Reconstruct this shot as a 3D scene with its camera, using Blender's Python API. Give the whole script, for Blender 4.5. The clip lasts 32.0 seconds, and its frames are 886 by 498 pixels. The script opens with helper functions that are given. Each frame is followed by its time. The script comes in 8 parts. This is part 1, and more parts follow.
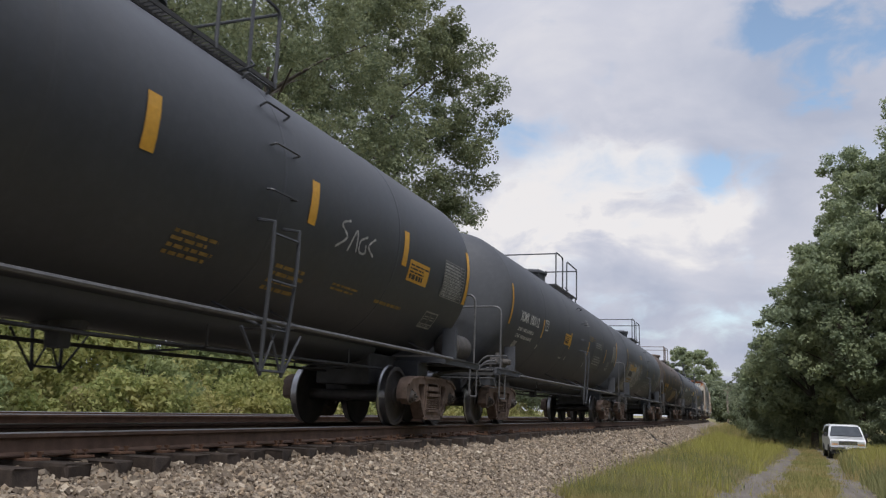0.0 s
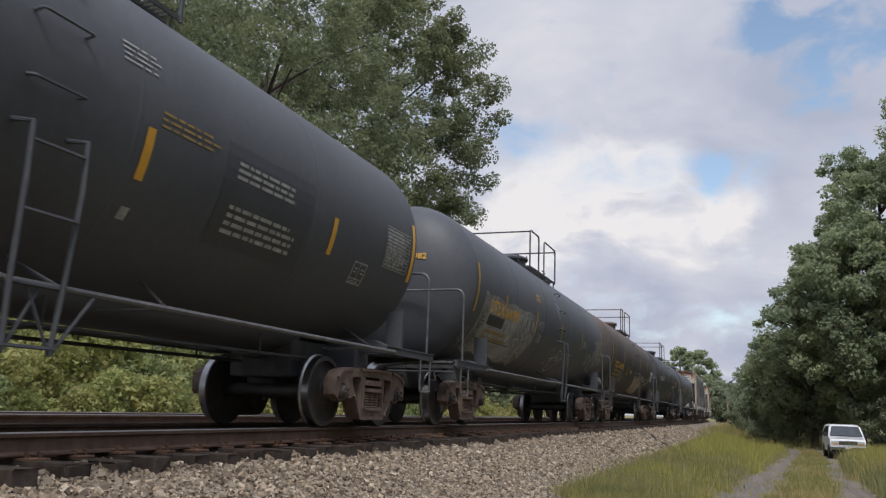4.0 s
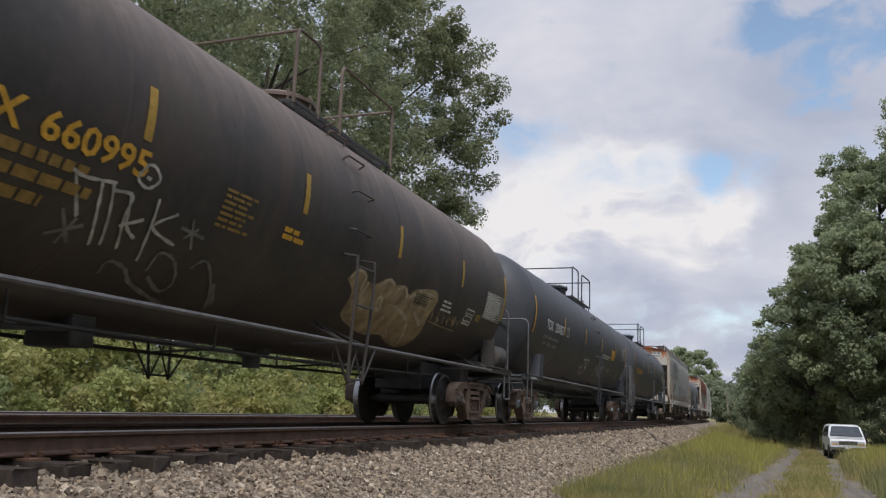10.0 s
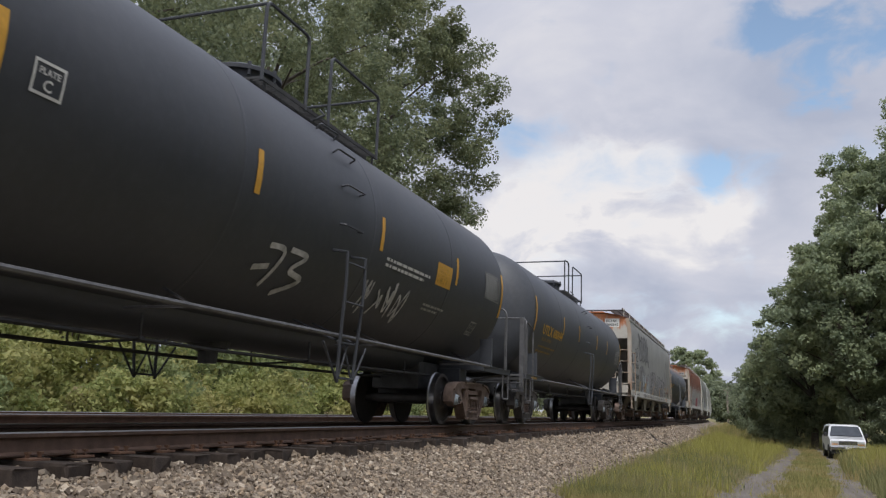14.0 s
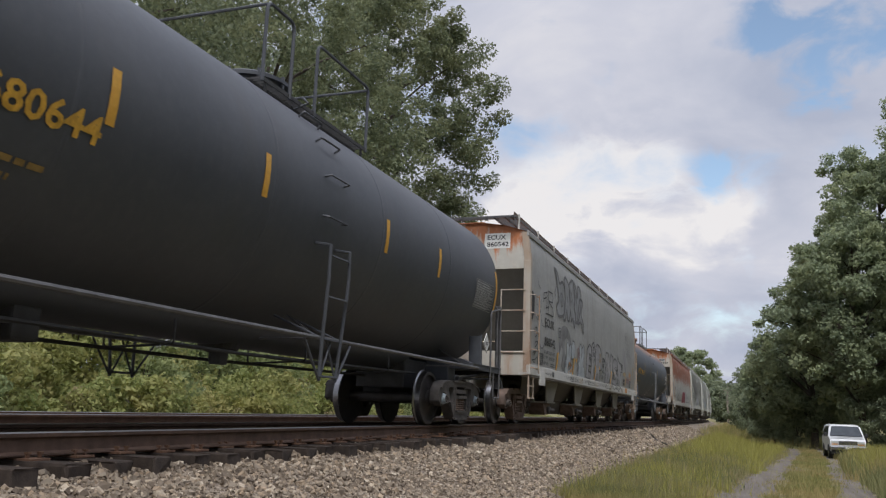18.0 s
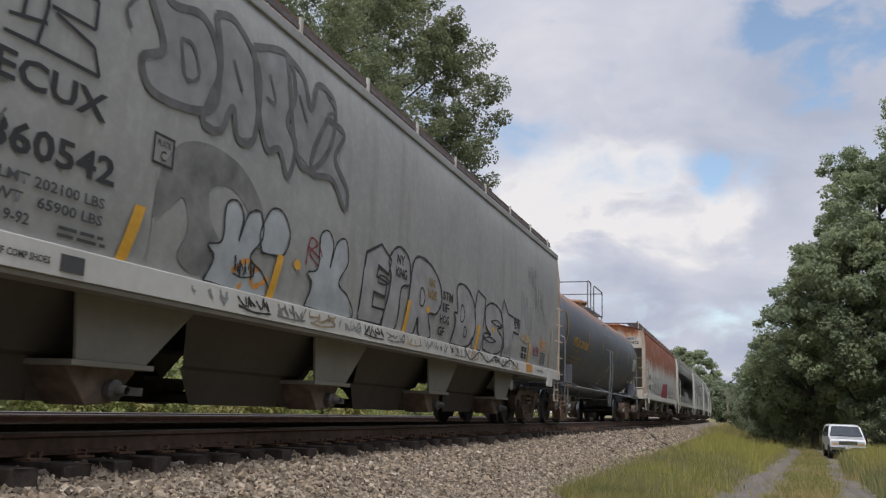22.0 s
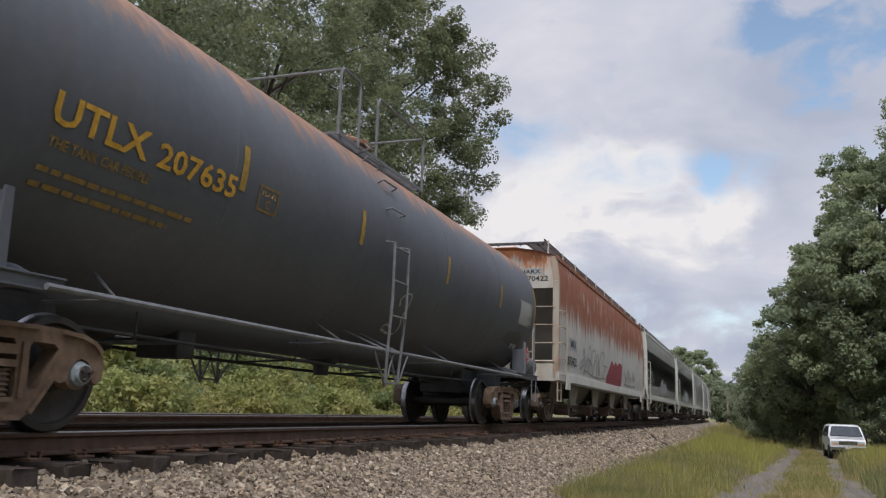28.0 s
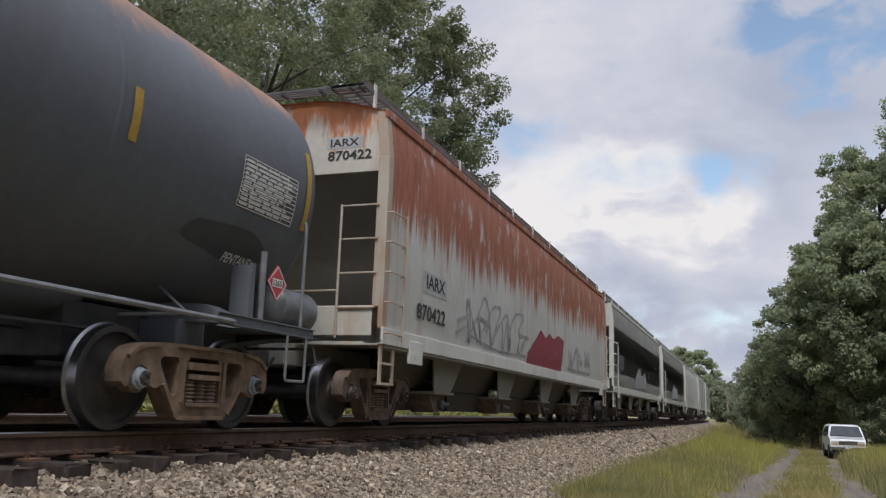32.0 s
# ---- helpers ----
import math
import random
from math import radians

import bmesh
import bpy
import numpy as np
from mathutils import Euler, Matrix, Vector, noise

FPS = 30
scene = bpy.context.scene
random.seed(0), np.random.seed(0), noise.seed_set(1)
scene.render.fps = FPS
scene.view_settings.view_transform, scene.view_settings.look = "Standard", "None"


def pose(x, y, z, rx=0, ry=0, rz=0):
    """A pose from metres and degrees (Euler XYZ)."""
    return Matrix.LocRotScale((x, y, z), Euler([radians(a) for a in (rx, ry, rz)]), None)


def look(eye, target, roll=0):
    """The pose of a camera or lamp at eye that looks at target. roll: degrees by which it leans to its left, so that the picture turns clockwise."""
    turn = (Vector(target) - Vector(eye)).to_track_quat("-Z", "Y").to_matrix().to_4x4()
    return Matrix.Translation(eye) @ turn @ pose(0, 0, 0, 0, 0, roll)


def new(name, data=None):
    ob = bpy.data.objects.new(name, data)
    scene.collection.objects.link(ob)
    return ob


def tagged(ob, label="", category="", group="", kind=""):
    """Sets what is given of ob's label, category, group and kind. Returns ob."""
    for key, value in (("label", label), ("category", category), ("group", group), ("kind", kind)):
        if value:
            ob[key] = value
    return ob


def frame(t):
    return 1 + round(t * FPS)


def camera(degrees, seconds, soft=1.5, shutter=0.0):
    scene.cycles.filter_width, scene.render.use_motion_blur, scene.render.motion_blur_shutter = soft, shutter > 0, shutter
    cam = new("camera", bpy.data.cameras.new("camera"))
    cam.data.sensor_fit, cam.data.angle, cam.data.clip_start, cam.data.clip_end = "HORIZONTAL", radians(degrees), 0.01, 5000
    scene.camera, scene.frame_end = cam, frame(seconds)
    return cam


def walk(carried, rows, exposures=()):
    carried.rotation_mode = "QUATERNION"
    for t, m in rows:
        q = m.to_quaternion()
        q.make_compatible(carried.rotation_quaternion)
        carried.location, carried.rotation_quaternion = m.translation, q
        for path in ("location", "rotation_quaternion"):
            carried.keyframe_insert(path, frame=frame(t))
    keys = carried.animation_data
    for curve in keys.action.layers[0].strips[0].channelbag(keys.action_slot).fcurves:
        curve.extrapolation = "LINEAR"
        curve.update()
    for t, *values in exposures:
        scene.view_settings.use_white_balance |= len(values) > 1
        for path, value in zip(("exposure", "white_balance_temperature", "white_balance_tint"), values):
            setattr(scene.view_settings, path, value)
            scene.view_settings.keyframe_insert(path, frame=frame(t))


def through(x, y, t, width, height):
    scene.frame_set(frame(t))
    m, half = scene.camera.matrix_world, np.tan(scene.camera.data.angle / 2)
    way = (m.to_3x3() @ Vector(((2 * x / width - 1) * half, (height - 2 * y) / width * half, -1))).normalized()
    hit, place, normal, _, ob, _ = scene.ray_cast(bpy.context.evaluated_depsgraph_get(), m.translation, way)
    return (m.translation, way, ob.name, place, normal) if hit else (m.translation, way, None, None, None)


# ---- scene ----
# Camera: stands still beside the line, held a little crooked.
cam = camera(56.57, 32.0, soft=1.25, shutter=0.15)
YAW, PITCH = radians(20.265), radians(10.970)
EYE = Vector((0.0, 0.0, 1.25))
AIM = EYE + 10 * Vector((-math.sin(YAW) * math.cos(PITCH), math.cos(YAW) * math.cos(PITCH), math.sin(PITCH)))
STAND = look(EYE, AIM, 1.977)
walk(cam, [(0.0, STAND), (32.0, STAND)])

# ---------------------------------------------------------------- light
SUN_AZ, SUN_EL = radians(165), radians(56)   # azimuth clockwise from +y


def sky_world():
    w = bpy.data.worlds.new("sky")
    scene.world = w
    w.use_nodes = True
    nt = w.node_tree
    nt.nodes.clear()
    N, L = nt.nodes.new, nt.links.new

    def val(op, a, b=None, clamp=False):
        n = N("ShaderNodeMath")
        n.operation, n.use_clamp = op, clamp
        for i, v in enumerate((a, b)):
            if v is None:
                continue
            if isinstance(v, (int, float)):
                n.inputs[i].default_value = v
            else:
                L(v, n.inputs[i])
        return n.outputs[0]

    out, bg = N("ShaderNodeOutputWorld"), N("ShaderNodeBackground")
    L(bg.outputs[0], out.inputs[0])
    tc = N("ShaderNodeTexCoord")
    direction = tc.outputs["Generated"]
    sky = N("ShaderNodeTexSky")
    sky.sky_type, sky.sun_disc = "NISHITA", False
    sky.sun_elevation, sky.sun_rotation = SUN_EL, SUN_AZ
    sep = N("ShaderNodeSeparateXYZ")
    L(direction, sep.inputs[0])
    up = val("ADD", val("MAXIMUM", sep.outputs[2], 0.0), 0.42)
    plane = N("ShaderNodeCombineXYZ")
    L(val("DIVIDE", sep.outputs[0], up), plane.inputs[0])
    L(val("DIVIDE", sep.outputs[1], up), plane.inputs[1])

    def fbm(scale, detail, rough, shift, warp=0.0):
        m = N("ShaderNodeMapping")
        m.inputs["Location"].default_value = shift
        L(plane.outputs[0], m.inputs[0])
        n = N("ShaderNodeTexNoise")
        n.inputs["Scale"].default_value = scale
        n.inputs["Detail"].default_value = detail
        n.inputs["Roughness"].default_value = rough
        n.inputs["Distortion"].default_value = warp
        L(m.outputs[0], n.inputs["Vector"])
        return n.outputs["Fac"]

    big = fbm(2.4, 8, 0.5, (3.1, 1.7, 0), 0.3)
    fine = fbm(8.0, 8, 0.55, (0.4, 9.2, 0), 0.4)
    dens = val("ADD", val("MULTIPLY", big, 0.62), val("MULTIPLY", fine, 0.42))

    def near(spot, size, amount):
        """A soft round patch of sky about a direction, with a ragged rim."""
        d = Vector(spot).normalized()
        far = N("ShaderNodeVectorMath")
        far.operation = "DISTANCE"
        L(direction, far.inputs[0])
        far.inputs[1].default_value = d
        rag = val("ADD", far.outputs["Value"], val("MULTIPLY", val("SUBTRACT", fine, 0.5), size * 2.6))
        mr = N("ShaderNodeMapRange")
        mr.interpolation_type = "SMOOTHSTEP"
        mr.inputs["From Min"].default_value, mr.inputs["From Max"].default_value = 0.0, size * 1.5
        mr.inputs["To Min"].default_value, mr.inputs["To Max"].default_value = amount, 0.0
        L(rag, mr.inputs["Value"])
        return mr.outputs[0]

    for spot, size, amount in GAPS:
        dens = val("SUBTRACT", dens, near(spot, size, amount))
    mask = N("ShaderNodeMapRange")
    mask.interpolation_type = "SMOOTHSTEP"
    mask.inputs["From Min"].default_value, mask.inputs["From Max"].default_value = 0.27, 0.52
    L(dens, mask.inputs["Value"])
    lit = val("ADD", fbm(3.0, 8, 0.56, (7.7, 2.2, 0), 0.3), 0.06)
    for spot, size, amount in PUFFS:
        lit = val("SUBTRACT", lit, near(spot, size, amount))
    shade = N("ShaderNodeValToRGB")
    e = shade.color_ramp.elements
    e[0].position, e[0].color = 0.22, (0.84, 0.82, 0.83, 1)
    e[1].position, e[1].color = 0.72, (0.43, 0.47, 0.59, 1)
    shade.color_ramp.elements.new(0.44).color = (0.615, 0.628, 0.715, 1)
    L(lit, shade.inputs[0])
    blue = N("ShaderNodeMix")
    blue.data_type, blue.blend_type = "RGBA", "MULTIPLY"
    blue.inputs[0].default_value = 1.0
    L(sky.outputs[0], blue.inputs[6])
    blue.inputs[7].default_value = (0.20, 0.19, 0.175, 1)
    mix = N("ShaderNodeMix")
    mix.data_type = "RGBA"
    L(mask.outputs[0], mix.inputs[0])
    L(blue.outputs[2], mix.inputs[6])
    L(shade.outputs[0], mix.inputs[7])
    L(mix.outputs[2], bg.inputs[0])
    # thin cloud under a high sun: the sky brightens towards the zenith
    zen = N("ShaderNodeMapRange")
    zen.interpolation_type = "SMOOTHSTEP"
    zen.inputs["From Min"].default_value, zen.inputs["From Max"].default_value = 0.42, 1.0
    zen.inputs["To Min"].default_value, zen.inputs["To Max"].default_value = 1.0, 2.1
    L(sep.outputs[2], zen.inputs["Value"])
    L(zen.outputs[0], bg.inputs[1])


GAPS = [((0.048, 0.911, 0.409), 0.055, 0.12),
        ((0.092, 0.915, 0.392), 0.055, 0.17),
        ((0.109, 0.907, 0.406), 0.055, 0.16),
        ((0.130, 0.905, 0.400), 0.05, 0.10),
        ((0.002, 0.905, 0.425), 0.04, 0.10),
        ((0.103, 0.928, 0.357), 0.03, 0.06),
        ((-0.034, 0.957, 0.287), 0.024, 0.13),
        ((-0.026, 0.963, 0.268), 0.022, 0.12),
        ((-0.020, 0.966, 0.255), 0.020, 0.12),
        ((0.020, 0.960, 0.275), 0.024, 0.06),
        ((-0.218, 0.919, 0.327), 0.026, 0.10),
        ((-0.251, 0.912, 0.324), 0.024, 0.10),
        ((-0.190, 0.923, 0.332), 0.022, 0.07),
        ((-0.152, 0.888, 0.434), 0.05, 0.06),
        ((-0.209, 0.874, 0.439), 0.05, 0.06),
        ((-0.257, 0.852, 0.456), 0.05, 0.05)]
PUFFS = [((-0.228, 0.936, 0.266), 0.075, 0.26),
         ((-0.156, 0.948, 0.279), 0.070, 0.26),
         ((-0.103, 0.951, 0.290), 0.045, 0.20),
         ((-0.276, 0.936, 0.220), 0.060, 0.20),
         ((-0.190, 0.955, 0.235), 0.070, 0.18),
         ((-0.060, 0.956, 0.288), 0.030, 0.18),
         ((-0.036, 0.974, 0.224), 0.040, 0.24),
         ((-0.068, 0.976, 0.206), 0.040, 0.20),
         ((-0.005, 0.970, 0.242), 0.035, 0.24),
         ((-0.110, 0.970, 0.215), 0.050, 0.12)]
sky_world()
sun = new("sun", bpy.data.lights.new("sun", "SUN"))
sun.data.energy, sun.data.angle, sun.data.color = 2.5, radians(14), (1.0, 0.975, 0.945)
_sd = Vector((math.sin(SUN_AZ) * math.cos(SUN_EL), math.cos(SUN_AZ) * math.cos(SUN_EL), math.sin(SUN_EL)))
sun.matrix_world = look(_sd * 60, (0, 0, 0))

# ---------------------------------------------------------------- materials


class Nodes:
    """Short hand for building one node material."""

    def __init__(self, name):
        self.m = bpy.data.materials.new(name)
        self.m.use_nodes = True
        self.nt = self.m.node_tree
        self.b = self.nt.nodes["Principled BSDF"]
        self.tc = self.nt.nodes.new("ShaderNodeTexCoord")
        self.L = self.nt.links.new

    def noise(self, scale, detail=5, rough=0.55, stretch=(1, 1, 1), shift=(0, 0, 0)):
        mp = self.nt.nodes.new("ShaderNodeMapping")
        mp.inputs["Scale"].default_value, mp.inputs["Location"].default_value = stretch, shift
        self.L(self.tc.outputs["Object"], mp.inputs[0])
        n = self.nt.nodes.new("ShaderNodeTexNoise")
        n.inputs["Scale"].default_value, n.inputs["Detail"].default_value, n.inputs["Roughness"].default_value = scale, detail, rough
        self.L(mp.outputs[0], n.inputs["Vector"])
        return n.outputs["Fac"]

    def ramp(self, fac, lo, hi):
        n = self.nt.nodes.new("ShaderNodeMapRange")
        n.inputs["From Min"].default_value, n.inputs["From Max"].default_value = lo, hi
        self.L(fac, n.inputs["Value"])
        return n.outputs[0]

    def mix(self, fac, a, b):
        n = self.nt.nodes.new("ShaderNodeMix")
        n.data_type = "RGBA"
        for i, v in ((0, fac), (6, a), (7, b)):
            if isinstance(v, tuple):
                n.inputs[i].default_value = (*v, 1)
            elif isinstance(v, (int, float)):
                n.inputs[i].default_value = v
            else:
                self.L(v, n.inputs[i])
        return n.outputs[2]

    def mul(self, a, b, op="MULTIPLY"):
        n = self.nt.nodes.new("ShaderNodeMath")
        n.operation, n.use_clamp = op, True
        for i, v in enumerate((a, b)):
            if isinstance(v, (int, float)):
                n.inputs[i].default_value = v
            else:
                self.L(v, n.inputs[i])
        return n.outputs[0]

    def height(self, lo, hi):
        s = self.nt.nodes.new("ShaderNodeSeparateXYZ")
        self.L(self.tc.outputs["Object"], s.inputs[0])
        return self.ramp(s.outputs[2], lo, hi)

    def random(self, island=False):
        if island:
            return self.nt.nodes.new("ShaderNodeNewGeometry").outputs["Random Per Island"]
        return self.nt.nodes.new("ShaderNodeObjectInfo").outputs["Random"]

    def bump(self, fac, strength, dist=0.01):
        n = self.nt.nodes.new("ShaderNodeBump")
        n.inputs["Strength"].default_value, n.inputs["Distance"].default_value = strength, dist
        self.L(fac, n.inputs["Height"])
        self.L(n.outputs[0], self.b.inputs["Normal"])

    def done(self, color, rough=0.6, metal=0.0, rough_fac=None, spec=0.5):
        if isinstance(color, tuple):
            self.b.inputs["Base Color"].default_value = (*color, 1)
        else:
            self.L(color, self.b.inputs["Base Color"])
        self.b.inputs["Roughness"].default_value, self.b.inputs["Metallic"].default_value = rough, metal
        self.b.inputs["Specular IOR Level"].default_value = spec
        if rough_fac is not None:
            self.L(rough_fac, self.b.inputs["Roughness"])
        return self.m


def paint(name, c1, c2, rough=0.45, streak=None, amount=0.3, top=None, top_z=(3.2, 4.2), top_edge=(0.5, 0.62), grain=0.12, spec=0.5, drips=(1.0, 1.7, 0.13)):
    """Weathered car paint: broad fading, dust, runs down the side, and dirt or rust gathered on the roof."""
    n = Nodes(name)
    col = n.mix(n.ramp(n.noise(0.7, 6, 0.6), 0.3, 0.7), c1, c2)
    col = n.mix(n.mul(n.ramp(n.noise(9, 6, 0.65), 0.45, 0.8), grain), col, tuple(min(1, c * 1.9 + 0.03) for c in c2))
    if streak:
        runs = n.mul(n.ramp(n.noise(1.6, 7, 0.6, (1.2, 2.2, 0.22), (2, 5, 1)), 0.50, 0.72), n.ramp(n.noise(0.55, 4, 0.5, (1, 1, 1), (9, 1, 3)), 0.35, 0.6))
        col = n.mix(n.mul(runs, amount), col, streak)
    if top:
        drip = n.noise(1.5, 8, 0.74, drips, (4, 4, 4))
        edge = n.ramp(n.mul(n.mul(n.height(*top_z), 0.5), n.mul(drip, 0.6), "ADD"), *top_edge)
        edge = n.mul(edge, n.ramp(n.noise(3.2, 7, 0.7, (1, 1, 0.5), (1, 7, 2)), 0.30, 0.46))
        stain = n.mix(n.ramp(n.noise(2.6, 7, 0.7, (1, 2.4, 0.35), (3, 8, 5)), 0.35, 0.68), top, tuple(min(1, c * 1.75 + 0.02) for c in top))
        col = n.mix(edge, col, stain)
    n.bump(n.noise(3.0, 5, 0.6), 0.12, 0.02)
    return n.done(col, rough, 0.0, None, spec)


def plain(name, c, rough=0.6, metal=0.0, var=0.25, scale=6.0, bump=0.15):
    n = Nodes(name)
    dark = tuple(v * (1 - var) for v in c)
    lite = tuple(min(1, v * (1 + var)) for v in c)
    col = n.mix(n.ramp(n.noise(scale, 6, 0.6), 0.3, 0.7), dark, lite)
    if bump:
        n.bump(n.noise(scale * 5, 5, 0.6), bump, 0.01)
    return n.done(col, rough, metal)


def leafage(name, c1, c2, c3, through=0.35):
    n = Nodes(name)
    r = n.random(True)
    col = n.mix(r, c1, c2)
    col = n.mix(n.mul(n.ramp(n.noise(0.5, 6, 0.65), 0.44, 0.62), 0.85), col, c3)
    m = n.done(col, 0.6, 0.0, None, 0.25)
    t = n.nt.nodes.new("ShaderNodeBsdfTranslucent")
    n.L(col, t.inputs[0])
    mx = n.nt.nodes.new("ShaderNodeMixShader")
    mx.inputs[0].default_value = through
    n.L(n.b.outputs[0], mx.inputs[1])
    n.L(t.outputs[0], mx.inputs[2])
    n.L(mx.outputs[0], n.nt.nodes["Material Output"].inputs[0])
    return m


BLACK = paint("black_tank_paint", (0.060, 0.066, 0.078), (0.078, 0.083, 0.095), 0.50, (0.070, 0.066, 0.061), 0.35, spec=0.30)
BLACK2 = paint("faded_black_tank_paint", (0.065, 0.069, 0.081), (0.083, 0.088, 0.099), 0.62, (0.081, 0.076, 0.070), 0.3, spec=0.25)
BLACK3 = paint("fresh_black_tank_paint", (0.043, 0.047, 0.056), (0.056, 0.060, 0.070), 0.50, (0.060, 0.057, 0.053), 0.3, spec=0.34)
BROWN = paint("sooty_brown_tank_paint", (0.038, 0.039, 0.043), (0.082, 0.069, 0.062), 0.6, (0.115, 0.078, 0.060), 0.6, (0.100, 0.074, 0.061), (2.4, 4.3), (0.44, 0.72), spec=0.25)
GREY = paint("faded_slate_grey_tank_paint", (0.090, 0.099, 0.117), (0.116, 0.126, 0.144), 0.6, (0.10, 0.085, 0.075), 0.3, (0.20, 0.105, 0.062), (2.75, 4.05), (0.54, 0.66), spec=0.3)
WHITE = paint("grubby_pale_grey_hopper_paint", (0.262, 0.264, 0.258), (0.335, 0.335, 0.325), 0.5, (0.185, 0.165, 0.14), 0.5, None, grain=0.2)
SILLWHITE = paint("chalky_white_sill_paint", (0.46, 0.46, 0.44), (0.58, 0.575, 0.55), 0.6, (0.30, 0.24, 0.18), 0.6, None)
WHITE2 = paint("clean_pale_hopper_paint", (0.46, 0.465, 0.43), (0.54, 0.54, 0.50), 0.5, (0.30, 0.28, 0.24), 0.45, None)
RUSTY = paint("rusting_white_hopper_paint", (0.42, 0.425, 0.41), (0.52, 0.515, 0.49), 0.62, (0.30, 0.14, 0.07), 0.6, (0.215, 0.066, 0.030), (1.7, 4.0), (0.50, 0.575), drips=(1.0, 3.6, 0.16))
RUSTEND = paint("rust_stained_white_end_paint", (0.42, 0.40, 0.36), (0.51, 0.49, 0.44), 0.6, (0.36, 0.17, 0.075), 0.95, (0.30, 0.105, 0.038), (2.6, 5.2), (0.545, 0.60), drips=(3.2, 3.2, 0.35))
POSTRUST = paint("rust_streaked_post_paint", (0.42, 0.39, 0.34), (0.34, 0.24, 0.165), 0.65, (0.28, 0.125, 0.055), 0.9, None)
# hopper paint darkened to put the shade beneath the body into its colour
BAYDARK = paint("shade_dark_bay_paint", (0.050, 0.043, 0.038), (0.072, 0.062, 0.054), 0.75, (0.035, 0.030, 0.027), 0.5)
SLOPE = paint("dusty_grey_slope_paint", (0.24, 0.232, 0.215), (0.31, 0.30, 0.28), 0.65, (0.19, 0.16, 0.13), 0.4)
# tan bay paint, darkened for dirt and for shade beneath the body
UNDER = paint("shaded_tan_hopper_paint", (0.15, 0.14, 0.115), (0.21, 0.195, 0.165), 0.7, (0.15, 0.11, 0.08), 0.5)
FRAME = plain("grimy_black_steel", (0.042, 0.042, 0.043), 0.7, 0.0, 0.4, 5)
PIPE = plain("worn_grey_pipe", (0.105, 0.105, 0.110), 0.5, 0.2, 0.3, 8)
TRUCK = plain("rusty_cast_steel", (0.135, 0.095, 0.076), 0.8, 0.0, 0.4, 7, 0.4)
TRUCKD = plain("dark_cast_steel", (0.080, 0.073, 0.069), 0.75, 0.0, 0.4, 7, 0.4)
TRUCKO = plain("tan_rusted_cast_steel", (0.175, 0.118, 0.080), 0.8, 0.0, 0.4, 7, 0.4)
WHEEL = plain("dull_wheel_steel", (0.050, 0.044, 0.041), 0.65, 0.1, 0.4, 5)
TREAD = plain("polished_tread_steel", (0.30, 0.30, 0.31), 0.32, 1.0, 0.2, 12, 0.05)
YELLOW = plain("amber_reflective_tape", (0.62, 0.33, 0.035), 0.45, 0.0, 0.12, 20, 0.0)
YELLOW2 = plain("dirty_amber_reflective_tape", (0.38, 0.24, 0.04), 0.6, 0.0, 0.25, 20, 0.0)
LETTERY = plain("faded_yellow_lettering", (0.60, 0.34, 0.04), 0.6, 0.0, 0.3, 14, 0.0)
LETTERD = plain("sooty_yellow_lettering", (0.26, 0.17, 0.05), 0.7, 0.0, 0.35, 10, 0.0)
LETTERW = plain("white_lettering", (0.62, 0.62, 0.60), 0.6, 0.0, 0.15, 14, 0.0)
LETTERG = plain("worn_white_lettering", (0.30, 0.30, 0.29), 0.7, 0.0, 0.35, 10, 0.0)
LETTERK = plain("black_lettering", (0.025, 0.025, 0.027), 0.6, 0.0, 0.2, 14, 0.0)
SPRAYW = plain("white_spray_paint", (0.42, 0.42, 0.42), 0.7, 0.0, 0.45, 7, 0.0)
SPRAYD = plain("thin_grey_spray_paint", (0.17, 0.17, 0.165), 0.75, 0.0, 0.5, 6, 0.0)
SPRAYT = plain("tan_spray_paint", (0.29, 0.225, 0.14), 0.75, 0.0, 0.5, 4, 0.0)
SPRAYP = plain("pale_tan_spray_paint", (0.42, 0.36, 0.27), 0.75, 0.0, 0.4, 6, 0.0)
SPRAYS = plain("smoky_dark_grey_spray_paint", (0.115, 0.115, 0.118), 0.75, 0.0, 0.35, 5, 0.0)
SPRAYK = plain("black_spray_paint", (0.022, 0.022, 0.025), 0.6, 0.0, 0.3, 8, 0.0)
SPRAYC = plain("sooty_grey_spray_paint", (0.165, 0.165, 0.165), 0.75, 0.0, 0.45, 3, 0.0)
SPRAYG = plain("grey_spray_paint", (0.24, 0.245, 0.25), 0.7, 0.0, 0.25, 3, 0.0)
SPRAYB = plain("pale_blue_spray_paint", (0.35, 0.38, 0.40), 0.7, 0.0, 0.2, 3, 0.0)
SPRAYR = plain("dark_red_spray_paint", (0.22, 0.030, 0.045), 0.7, 0.0, 0.3, 5, 0.0)
RUSTPAINT = plain("flaking_rust", (0.26, 0.105, 0.035), 0.85, 0.0, 0.4, 9, 0.2)
SPRAYO = plain("orange_spray_paint", (0.55, 0.24, 0.05), 0.7, 0.0, 0.3, 5, 0.0)
SPRAYV = plain("mauve_grey_spray_paint", (0.285, 0.28, 0.285), 0.7, 0.0, 0.2, 3, 0.0)
PANEL = plain("grey_data_stencil_panel", (0.060, 0.062, 0.066), 0.6, 0.0, 0.2, 9, 0.0)
SMEAR = paint("smeared_white_spray", (0.15, 0.147, 0.14), (0.36, 0.352, 0.335), 0.7, (0.06, 0.052, 0.044), 0.9)
